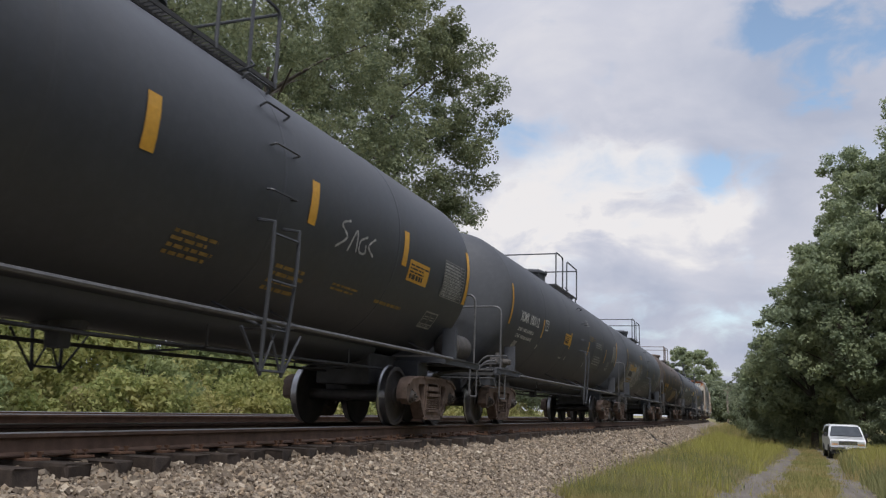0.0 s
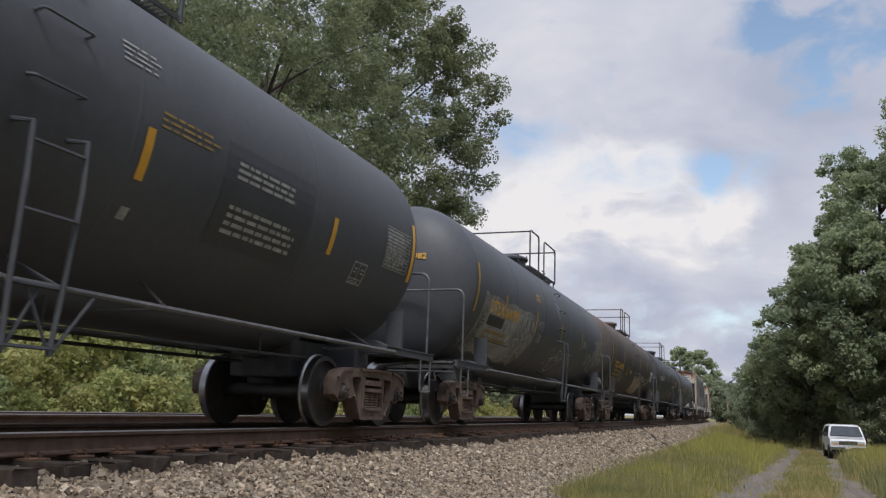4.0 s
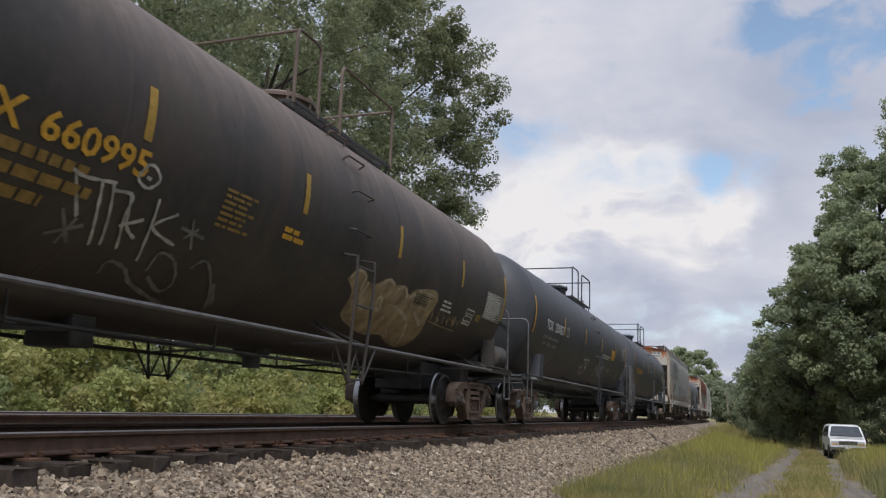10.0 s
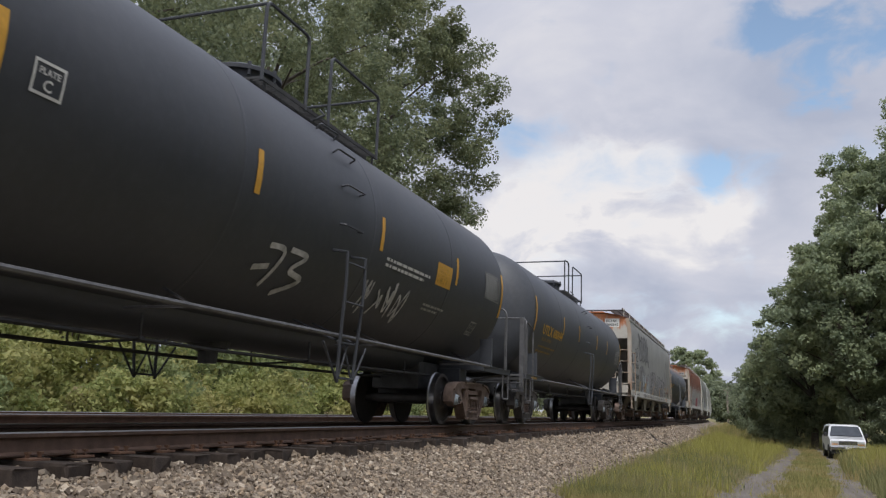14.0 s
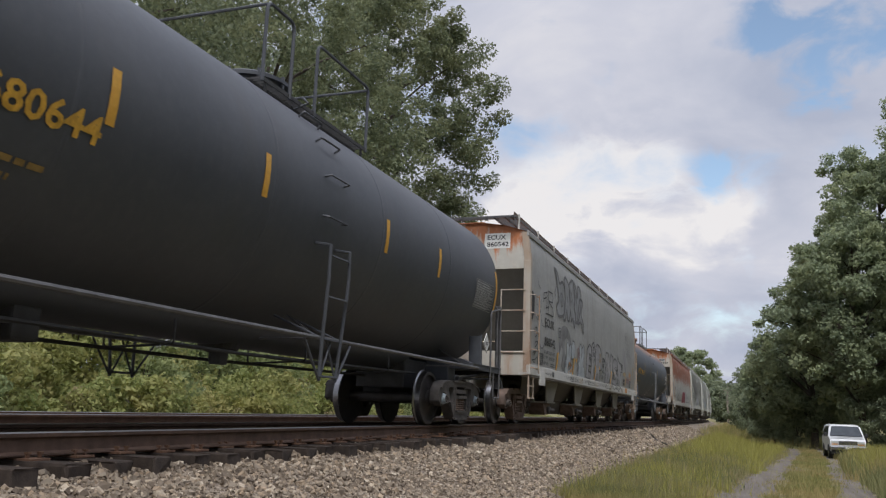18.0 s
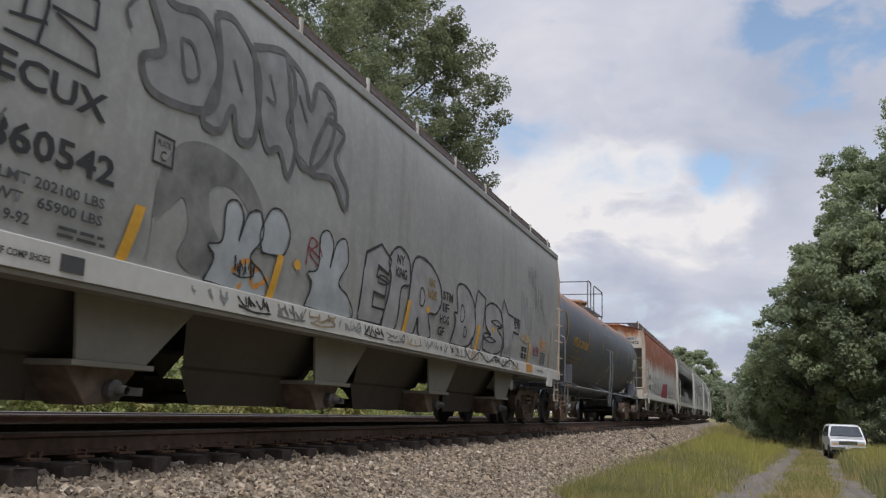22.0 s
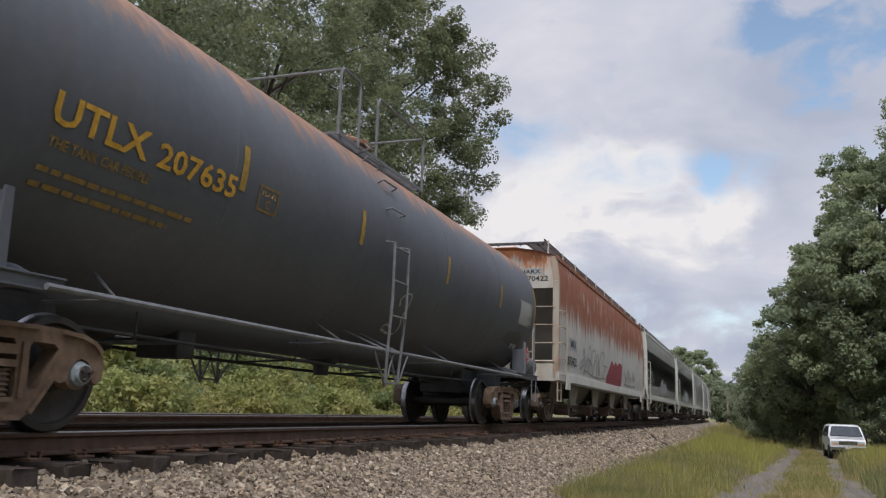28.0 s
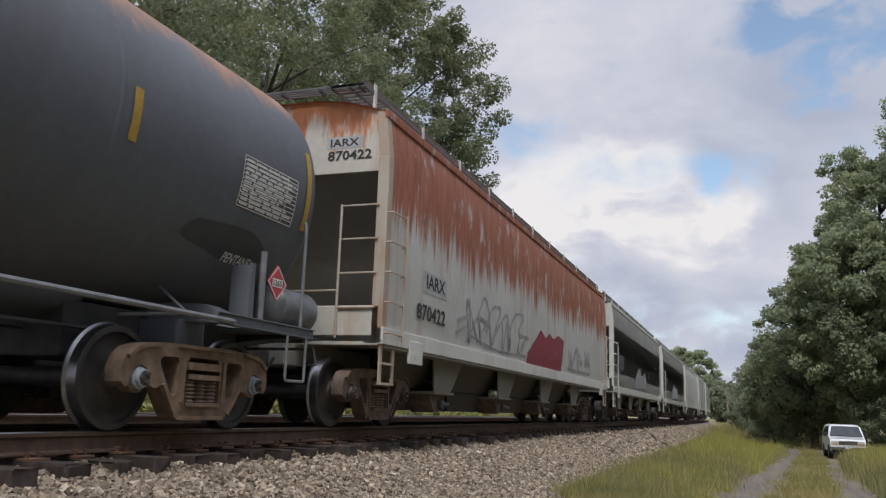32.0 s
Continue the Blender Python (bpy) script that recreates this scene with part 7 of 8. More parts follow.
    spray(car, CF, [[(0.98, 1.0), (1.0, 0.34)], [(1.0, 0.34), (0.55, 0.0)], [(0.55, 0.0), (0.0, 0.03)]], SPRAYV, 0.03, 0.008, "opening_rim", (102.66 - m, 2.27, 103.09 - m, 2.86))
    blot(car, CF, [(0.19, 0.96), (1.0, 1.0), (0.5, 0.05), (0.0, 0.0)], RUSTPAINT, 0.005, "rust_patch", (102.64 - m, 1.40, 102.8 - m, 2.15), "orange-brown rust strip", False)
    # grey cloud and pale bubble figures
    blot(car, CF, [(0.0, 0.30), (0.02, 0.62), (0.16, 0.90), (0.42, 1.0), (0.72, 0.94), (0.95, 0.70), (1.0, 0.40), (0.90, 0.36), (0.80, 0.62), (0.62, 0.74), (0.44, 0.66), (0.46, 0.44), (0.56, 0.28), (0.52, 0.06), (0.36, 0.0), (0.22, 0.10), (0.28, 0.30), (0.22, 0.52), (0.12, 0.42)], SPRAYC, 0.004, "graffiti_cloud", bx(105.72, 107.35, 1.34, 2.52), "soft dark grey sprayed cloud", True)
    outline(car, CF, RABBIT, bx(106.46, 107.47, 1.31, 2.12), SPRAYB, SPRAYK, 0.020)
    outline(car, CF, [(0.1, 0.0), (0.0, 0.4), (0.3, 0.95), (0.7, 1.0), (1.0, 0.6), (0.8, 0.1), (0.1, 0.0)], bx(107.27, 107.82, 1.72, 2.2), SPRAYB, SPRAYK, 0.020)
    outline(car, CF, RABBIT, bx(108.23, 109.34, 1.31, 2.22), SPRAYB, SPRAYK, 0.020)
    spray(car, CF, [[(0, 0), (0.2, 1), (0.7, 0.9), (0.2, 0.5), (0.8, 0.1)], [(0.8, 0.9), (1, 0.5)], [(0.1, 0.7), (0.9, 0.4)]], SPRAYR, 0.02, 0.010, "graffiti_tag", bx(108.18, 108.53, 1.75, 2.05))
    spray(car, CF, [[(0, 0.5), (0.4, 1), (0.6, 0.2), (1, 0.6)], [(0.2, 0), (0.7, 0.9)]], SPRAYO, 0.05, 0.007, "graffiti_tag", bx(106.86, 107.47, 1.32, 1.6))
    spray(car, CF, scrawl(106), SPRAYK, 0.014, 0.012, "graffiti_tag", bx(106.86, 107.21, 1.42, 1.62))
    # outlined block letters
    outline(car, CF, E_SHAPE, bx(109.54, 110.46, 1.31, 2.36), SPRAYV, SPRAYK, 0.036, True)
    outline(car, CF, I_SHAPE, bx(110.15, 111.22, 1.31, 2.44), SPRAYV, SPRAYK, 0.034)
    outline(car, CF, R_SHAPE, bx(110.96, 112.43, 1.31, 2.42), SPRAYV, SPRAYK, 0.036)
    words(car, CF, "NY", 110.63 - m, 110.89 - m, 2.2, 2.34, SPRAYK, 0.013)
    words(car, CF, "KING", 110.61 - m, 110.99 - m, 2.02, 2.16, SPRAYK, 0.013)
    for k, (w, a, b) in enumerate((("STM", 112.49, 112.96), ("IF", 112.49, 112.79), ("HOG", 112.38, 112.8), ("GF", 112.31, 112.61))):
        words(car, CF, w, a - m, b - m, 1.96 - 0.19 * k, 2.10 - 0.19 * k, SPRAYK, 0.012)
    words(car, CF, "BIG", 111.87 - m, 112.13 - m, 2.08, 2.2, LETTERD, 0.012)
    words(car, CF, "NOSE", 111.84 - m, 112.21 - m, 1.9, 2.03, LETTERD, 0.012)
    outline(car, CF, D_SHAPE, bx(112.92, 114.15, 1.31, 2.32), SPRAYV, SPRAYK, 0.036)
    outline(car, CF, [(0.0, 0.0), (0.25, 0.9), (0.35, 1.0), (1.0, 0.92), (0.85, 0.5), (0.7, 0.0), (0.0, 0.0)], bx(114.02, 114.76, 1.31, 2.36), SPRAYV, SPRAYK, 0.034, True)
    outline(car, CF, S_SHAPE, bx(114.66, 115.93, 1.31, 2.25), SPRAYV, SPRAYK, 0.036)
    outline(car, CF, T_SHAPE, bx(115.78, 117.25, 1.31, 2.42), SPRAYV, SPRAYK, 0.034, True)
    for a, b, lo, hi in ((113.36, 113.57, 1.72, 1.98), (113.55, 113.7, 1.48, 1.64), (110.05, 110.4, 1.85, 1.95), (111.52, 111.72, 1.75, 2.0)):
        outline(car, CF, [(0.0, 0.0), (0.1, 0.9), (0.6, 1.0), (1.0, 0.5), (0.6, 0.0), (0.0, 0.0)], bx(a, b, lo, hi), None, SPRAYK, 0.025)
    wedge = [[(0, 0.5), (0.5, 0.9), (1, 0.5)], [(0, 0.5), (0.5, 0.1), (1, 0.5)]]
    spray(car, CF, wedge, SPRAYK, 0.025, 0.011, "graffiti_outline", bx(115.12, 115.86, 1.84, 1.97))
    spray(car, CF, wedge, SPRAYK, 0.025, 0.011, "graffiti_outline", bx(114.7, 115.47, 1.50, 1.62))
    for s, z in ((115.17, 1.70), (111.77, 1.66), (107.92, 1.66)):
        blot(car, CF, [(0.0, 0.5), (0.5, 1.0), (1.0, 0.5), (0.5, 0.0)], YELLOW, 0.012, "round_sticker", bx(s, s + 0.16, z, z + 0.12))
    # mauve letters and small notes by the far corner
    spray(car, CF, [[(0.05, 0.0), (0.15, 1.0), (0.55, 0.25), (0.5, 0.95)], [(0.85, 0.75), (0.65, 0.4), (0.8, 0.1), (1, 0.4), (0.85, 0.75)]], SPRAYV, 0.16, 0.006, "graffiti_tag", bx(117.3, 118.21, 1.85, 2.75), "mauve and ochre sprayed letters")
    blot(car, CF, [(0.0, 0.4), (0.4, 0.8), (0.9, 1.0), (1.0, 0.4), (0.6, 0.0)], SPRAYT, 0.005, "graffiti_fill", bx(117.2, 118.11, 1.72, 1.92))
    part("inspection_panel", patch(bm_new(), CF, 117.36 - m, 117.78 - m, 1.39, 1.63, 0.007, 0.03), SPRAYK, car)
    bm = bm_new()
    patch(bm, CF, 117.55 - m, 117.57 - m, 1.39, 1.63, 0.010, 0.03)
    patch(bm, CF, 117.36 - m, 117.8 - m, 1.50, 1.515, 0.010)
    part("inspection_lines", bm, LETTERW, car)
    part("notice_panel", patch(bm_new(), CF, 119.04 - m, 119.49 - m, 1.36, 1.63, 0.007, 0.05), PANEL, car)
    bars(car, CF, 119.08 - m, 119.47 - m, 1.38, 1.62, 5, LETTERG, "panel_text", 0.4, 62)
    spray(car, CF, scrawl(107), SPRAYR, 0.018, 0.010, "graffiti_tag", bx(118.36, 118.87, 1.5, 1.75))
    spray(car, CF, scrawl(108), SPRAYO, 0.02, 0.010, "graffiti_tag", bx(118.97, 119.63, 1.68, 2.0))
    spray(car, CF, scrawl(109), SPRAYD, 0.014, 0.009, "graffiti_tag", bx(118.31, 119.32, 2.3, 3.1))
    spray(car, CF, scrawl(110), SPRAYD, 0.014, 0.009, "graffiti_tag", bx(117.8, 118.62, 3.0, 3.5))
    spray(car, CF, scrawl(111), SPRAYK, 0.022, 0.011, "graffiti_tag", bx(116.74, 117.15, 1.95, 2.2))
    bars(car, CF, 119.32 - m, 119.78 - m, 2.2, 2.6, 6, LETTERG, "stencil_text", 0.35, 63)
    bars(car, CF, 116.03 - m, 116.64 - m, 1.4, 1.56, 3, SPRAYG, "stencil_text", 0.4, 64)
    # scribbles along the sill
    sill = Skin(flat=lambda z: 1.632)
    for k in range(16):
        a = 106.25 + 0.68 * k
        spray(car, sill, scrawl(200 + k, 3 + k % 3), (SPRAYG, SPRAYK, SPRAYD, SPRAYT)[k % 4], 0.02, 0.003, "graffiti_tag", bx(a, a + 0.6, 1.13, 1.28))
    spray(car, sill, [[(0, 1), (0.1, 0), (0.25, 0.9), (0.4, 0.1), (0.55, 0.9), (0.7, 0.05), (0.85, 0.9), (1, 0.2)]], SPRAYK, 0.03, 0.003, "graffiti_tag", bx(113.55, 116.89, 1.12, 1.29))
    part("orange_patch", patch(bm_new(), sill, 117.7 - m, 118.21 - m, 1.12, 1.29, 0.004), SPRAYO, car)
    words(car, sill, "2 INCH HF COMP SHOES", 104.08 - m, 104.73 - m, 1.15, 1.20, LETTERK, 0.004)
    words(car, sill, "2 INCH HF COMP SHOES", 118.62 - m, 119.27 - m, 1.17, 1.22, LETTERK, 0.004)
    part("sill_box", patch(bm_new(), sill, 104.82 - m, 105.04 - m, 1.12, 1.24, 0.004), PANEL, car)


consist()

# ---------------------------------------------------------------- trees


def leaf_cloud(r, centres, radii, per, size, corners=4):
    """Leaf blades scattered about clump centres: (n, corners, 3) vertices."""
    k = np.repeat(np.arange(len(centres)), per)
    n = len(k)
    d = r.normal(0, 1, (n, 3))
    d /= np.linalg.norm(d, axis=1)[:, None]
    rad = radii[k] * r.uniform(0.25, 1.0, n) ** 0.6
    p = centres[k] + d * rad[:, None] * np.array([1, 1, 0.75])
    face = 0.55 * d + 0.65 * r.normal(0, 1, (n, 3)) + np.array([0, 0, 0.34])
    a = np.cross(face, r.normal(0, 1, (n, 3)))
    a /= np.linalg.norm(a, axis=1)[:, None]
    b = np.cross(face, a)
    b /= np.linalg.norm(b, axis=1)[:, None]
    s = size * r.uniform(0.6, 1.4, n)
    a, b = a * s[:, None], b * s[:, None] * 0.55
    if corners == 3:
        return np.stack([p - a, p + 0.6 * a + b, p + 0.6 * a - b], 1)
    return np.stack([p - a, p - 0.1 * a + b, p + a, p - 0.1 * a - b], 1)


def tree(name, x, y, height, radius, base, mat, label, seed, clumps=160, per=150, leaf=0.13, clump=1.1, trunk_r=0.32, group="", corners=3):
    """Tapered trunk, limbs, and a crown of leaf clumps with gaps; base: where the crown begins."""
    r = np.random.default_rng(seed)
    z0 = ground_z(x, y)
    t = empty(name, pose(x, y, z0), label, "tree" if height > 4 else "shrub", group)
    ch = (height - base) / 2
    centres = []
    # boughs: the crown swells and draws in about its middle, and is thin in places
    while len(centres) < clumps:
        q = r.normal(0, 1, 3)
        q /= np.linalg.norm(q)
        swell = 1 + 0.30 * noise.noise(Vector((q[0] * 1.7 + seed, q[1] * 1.7, q[2] * 1.7))) + 0.16 * noise.noise(Vector((q[0] * 4.6, q[1] * 4.6 + seed, q[2] * 4.6)))
        k = r.uniform(0.45, 1.0) ** 0.5
        p = q * k * swell * 0.93
        if noise.noise(Vector((p[0] * 3.1 + seed, p[1] * 3.1, p[2] * 3.1))) < -0.30 + 0.15 * k:
            continue
        centres.append((p[0] * radius, p[1] * radius, max(0.25, base + ch + p[2] * ch)))
    centres = np.array(centres)
    bm = bm_new()
    top = base + (height - base) * 0.72
    pts = [(0.10 * math.sin(k), 0.1 * math.cos(2 * k), top * k / 6 - (0.2 if k == 0 else 0)) for k in range(7)]
    tube(bm, pts, [trunk_r * (1.25 if k == 0 else 1 - 0.13 * k) for k in range(7)], 9)
    for c in centres[:: max(1, len(centres) // 26)]:
        zb = min(max(base * 0.6, c[2] - 0.55 * math.hypot(c[0], c[1]) - 0.6), top * 0.95)
        a, b = Vector((0, 0, zb)), Vector(c)
        mid = a.lerp(b, 0.5) + Vector((0, 0, 0.4))
        k = trunk_r * 0.36
        tube(bm, [a, a.lerp(mid, 0.55), mid, mid.lerp(b, 0.6), b], [k, k * 0.8, k * 0.55, k * 0.35, k * 0.15], 5)
    part("trunk", bm, BARK, t)
    v = leaf_cloud(r, centres, clump * r.uniform(0.5, 1.15, len(centres)), per, leaf, corners)
    arrays("crown", v.reshape(-1, 3), corners, mat, t, "stuff")
    return t


# big trees across the tracks
tree("tree", -26.8, 57.5, 38, 9.3, 7.0, LEAF, "tall spreading oak with dull green leaves", 11, 620, 170, 0.155, 1.25, 0.4)
tree("tree", -25.6, 38.8, 27, 9.6, 3.0, LEAF, "tall broadleaf tree with dull green leaves", 12, 480, 170, 0.125, 1.2, 0.4)
tree("tree", -24.4, 21.3, 24.6, 8.8, 4.0, LEAF, "tall broadleaf tree with dull green leaves", 13, 260, 130, 0.13, 1.3, 0.46)
for k, (x, y, hgt) in enumerate(((-37, 52, 33), (-37, 36, 28), (-35, 15, 26), (-32, 0, 22), (-38, 70, 26))):
    tree("tree", x, y, hgt, 9.5, 0.5, LEAFD, "dense shaded tree at the wood's edge", 14 + k, 230, 90, 0.30, 2.0, 0.4, "trees of the wood")
for k in range(9):
    tree("tree", -18.0 - 1.0 * (k % 3) - max(0, k - 3) * 0.9, 58 + 11 * k, 10.8 + 1.2 * math.sin(k * 2.1), 4.2, 0.6, LEAFD, "lower tree in the row beside the track", 30 + k, 120, 80, 0.20, 1.1, 0.22, "trackside row")
# trees beside the lane
for k, (x, y, hgt, rad, base, n) in enumerate(((13.9, 62, 29, 5.9, 3.0, 300), (9.4, 64, 23, 4.9, 2.5, 270), (7.0, 61, 16.4, 4.6, 2.0, 270), (4.5, 66, 11.4, 4.2, 0.8, 220), (2.2, 72, 7.6, 2.6, 0.5, 110), (14.4, 53, 15.5, 4.4, 2.2, 190),
                                              (15.5, 74, 22, 6.0, 1, 130), (9.0, 80, 15, 5.0, 0.6, 120))):
    tree("tree", x, y, hgt, rad, base, LEAFR, "dense green walnut tree beside the lane", 50 + k, int(n * 1.5), 125, 0.15, 0.85, 0.26, "trees beside the lane")
for k, (x, y, hgt, rad) in enumerate(((0.2, 96, 4.6, 2.4), (3.4, 67, 3.4, 1.6), (12.4, 58, 4.6, 2.6), (8.6, 60, 4.2, 2.4), (16.5, 60, 6.0, 3.4), (2.6, 92, 4.5, 2.2), (1.4, 80, 2.2, 1.3))):
    tree("bush", x, y, hgt, rad, 0.0, (LEAFD, LEAFR, LEAFR)[k % 3], "leafy bush at the foot of the trees", 180 + k, 90, 100, 0.10, 0.6, 0.05, "bushes beside the lane")
tree("tree", -18.5, 320, 28, 10.5, 2, LEAFR, "round pale green tree far down the line", 70, 150, 120, 0.5, 1.7, 0.4)
tree("tree", -9.0, 300, 15, 6.0, 1, LEAFD, "dull green tree far down the line", 73, 100, 90, 0.5, 1.6, 0.3)
tree("tree", 0.9, 112, 5.6, 2.3, 0.2, LEAFR, "bushy small tree beside the lane", 71, 90, 70, 0.22, 0.8, 0.12)
tree("tree", 3.8, 98, 6.5, 2.6, 0.2, LEAFD, "bushy small tree beside the lane", 72, 90, 70, 0.22, 0.8, 0.12)
for k in range(6):
    tree("tree", 2.5 + 4.2 * k, 128 + 9 * (k % 2), 11 + (k % 3), 4.5, 0.4, LEAFD, "tree in the far wood beyond the lane", 80 + k, 100, 70, 0.3, 1.5, 0.25, "far wood")
for k in range(5):
    tree("tree", -7.0 + 4.0 * k, 250 + 12 * (k % 2), 10 + (k % 3) * 2, 5.5, 0.3, LEAFD, "hazy tree in the far wood", 90 + k, 80, 60, 0.5, 2.0, 0.25, "far wood")
# unseen trees added beside and behind the lane, to shade the train's flank
for k, (x, y) in enumerate(((20, 38), (21, 27), (20, 16), (21, 5), (20, -6), (21, -17), (14, -34), (27, 32), (28, 10), (27, -12))):
    tree("tree", x, y, 13 + 2 * (k % 3), 5.6, 0.5, LEAFD, "unseen tree added beside the lane to hold back skylight", 200 + k, 100, 50, 0.46, 1.9, 0.3, "wood beside the lane")

# weedy bushes between the second track and the wood
for k in range(22):
    tree("bush", -14.8 - 1.1 * (k % 3) - 0.3 * math.sin(k), 6 + 1.9 * k, 1.7 + 0.6 * (k % 3), 1.5, 0.02, (WEED, LEAFY, WEED, LEAFW)[k % 4], "weedy green and yellow bush beside the track", 110 + k, 70, 95, 0.075, 0.45, 0.05, "trackside bushes")
for k in range(14):
    tree("bush", -17.8 - 0.9 * (k % 2), 4 + 3.6 * k, 3.4 + 0.8 * (k % 3), 2.1, 0.1, (LEAFW, LEAFY, LEAFW)[k % 3], "leafy shrub at the edge of the wood", 150 + k, 80, 85, 0.115, 0.7, 0.06, "edge shrubs")


def thicket(count, per, seed):
    """Upright weeds, goldenrod and brambles filling the strip beside the second track."""
    r = np.random.default_rng(seed)
    x = -13.5 - 3.6 * r.uniform(0, 1, count)
    y = 5 + 60 * r.uniform(0, 1, count) ** 1.3
    c = []
    for a, b in zip(x, y):
        h = (0.55 + 0.35 * (-13.5 - a)) * (1.0 + 0.7 * noise.noise(Vector((a * 0.6, b * 0.6, 2))))
        c.append((a, b, ground_z(a, b) + r.uniform(0.08, 1.0) * max(0.3, h)))
    return leaf_cloud(r, np.array(c), 0.30 * r.uniform(0.5, 1.2, count), per, 0.055, 3)


for mat, n, seed in ((WEED, 1500, 301), (LEAFY, 700, 302), (DRYGRASS, 350, 303)):
    v = thicket(n, 60, seed)
    arrays("weeds", v.reshape(-1, 3), 3, mat, None, "stuff", "thick green and yellow weeds beside the second track", "weeds")


# ---------------------------------------------------------------- grass


def grass(name, count, place, height, mat, seed, label, patchy=0.5):
    """Blades strewn by place(); patchy: how much their height follows broad patches."""
    r = np.random.default_rng(seed)
    x, y = place(r, count)
    field = np.array([noise.noise(Vector((a * 0.9 + seed, b * 0.55, 1))) + 0.6 * noise.noise(Vector((a * 2.6, b * 1.6, seed))) for a, b in zip(x, y)])
    keep = field + r.uniform(-0.6, 0.6, count) > -0.55 * (patchy > 0)
    x, y, field = x[keep], y[keep], field[keep]
    count = len(x)
    z = np.array([ground_z(a, b) for a, b in zip(x, y)]) - 0.02
    h = height * np.clip(np.exp(r.normal(0, 0.35, count)) * (1 + 1.3 * patchy * field), 0.25, 2.1)
    a = r.uniform(0, 2 * math.pi, count)
    w = 0.0035 + 0.0045 * r.uniform(0, 1, count) + y * 0.00022
    side = np.stack([np.cos(a), np.sin(a), 0 * a], 1) * w[:, None]
    la = a + r.normal(1.3, 0.8, count)
    lean = np.stack([np.cos(la), np.sin(la), 0 * a], 1) * (h * r.uniform(0.1, 0.6, count))[:, None]
    p = np.stack([x, y, z], 1)
    up = np.stack([0 * h, 0 * h, h], 1)
    tip = p + up + lean
    v = np.stack([p - side, p + side, tip], 1)
    return arrays(name, v.reshape(-1, 3), 3, mat, None, "stuff", label, "grass")


def strip(x_lo, x_hi, y_lo, y_hi, power=1.6):
    def place(r, n):
        y = y_lo + (y_hi - y_lo) * r.uniform(0, 1, n) ** power
        lo = np.array([x_lo(v) for v in y])
        hi = np.array([x_hi(v) for v in y])
        return lo + (hi - lo) * r.uniform(0, 1, n), y
    return place


def along(edges, spread, y_lo, y_hi, power=1.5):
    """Places scattered about lines that run down the lane."""
    def place(r, n):
        y = y_lo + (y_hi - y_lo) * r.uniform(0, 1, n) ** power
        k = r.integers(len(edges), size=n)
        return np.array([edges[i](v) for i, v in zip(k, y)]) + r.normal(0, spread, n), y
    return place


def wob(y, s, a=0.25, f=0.7):
    return a * noise.noise(Vector((y * f, s, 0))) + 0.5 * a * noise.noise(Vector((y * f * 4, s, 3)))


grass("grass_verge", 95000, strip(lambda y: -2.35 + 2.0 * wob(y, 1, 0.3, 0.5), lambda y: rut_left(y) - 0.48 - wob(y, 4), 11, 75, 1.7), 0.11, GRASS, 1, "yellow-green grass between ballast and lane", 0.8)
grass("grass_verge", 12000, along([lambda y: -2.3], 0.25, 12, 60), 0.10, GRASS, 6, "straggling grass creeping onto the ballast", 0.8)
grass("grass_verge", 34000, strip(lambda y: -2.4 + wob(y, 7, 0.4), lambda y: -1.15 + wob(y, 17, 0.5), 11.8, 23, 1.2), 0.13, GRASSD, 2, "lush green grass at the foot of the ballast", 0.9)
grass("grass_verge", 30000, strip(lambda y: -1.9 + wob(y, 21, 0.5), lambda y: rut_left(y) - 0.7 + wob(y, 22, 0.4), 27, 62, 1.1), 0.27, GRASSY, 14, "tall bright yellow-green grass on the bank", 0.8)
grass("dry_grass", 30000, strip(lambda y: rut_left(y) - 1.5 + wob(y, 5, 0.6), lambda y: rut_left(y) - 0.36 + wob(y, 6), 11, 60, 1.6), 0.10, DRYGRASS, 7, "short dry tan grass beside the wheel rut", 0.7)
grass("grass_median", 30000, strip(lambda y: rut_left(y) + 0.36 + wob(y, 8, 0.3), lambda y: rut_right(y) - 0.26 + wob(y, 9, 0.3), 10, 62), 0.10, GRASS, 3, "short grass between the wheel ruts", 0.8)
grass("grass_edge", 26000, along([lambda y: rut_left(y) - 0.47, lambda y: rut_left(y) + 0.45, lambda y: rut_right(y) - 0.32, lambda y: rut_right(y) + 0.32], 0.16, 11, 60), 0.06, GRASS, 8, "short ragged grass at the edges of the wheel ruts", 0.5)
# tall weeds, with the trees' shade put into a darker grass green
grass("grass_verge", 60000, strip(lambda y: rut_right(y) + 0.34 + wob(y, 10, 0.2), lambda y: rut_right(y) + 6.5, 14, 62), 0.28, GRASSD, 4, "tall dull green grass along the far side of the lane", 0.8)
grass("grass_verge", 14000, strip(lambda y: rut_right(y) + 0.7 + wob(y, 24, 0.3), lambda y: rut_right(y) + 4.5, 26, 47), 0.46, GRASSY, 15, "rank yellow-green grass before the parked van", 0.9)


def tufts(n_c, x_lo, x_hi, y_lo, y_hi, spread):
    """Places gathered into tussocks."""
    def place(r, n):
        cy = y_lo + (y_hi - y_lo) * r.uniform(0, 1, n_c) ** 1.5
        cx = np.array([x_lo(v) + (x_hi(v) - x_lo(v)) * r.random() for v in cy])
        size = spread * r.uniform(0.5, 1.5, n_c)
        k = r.integers(n_c, size=n)
        return cx[k] + r.normal(0, 1, n) * size[k], cy[k] + r.normal(0, 1, n) * size[k]
    return place


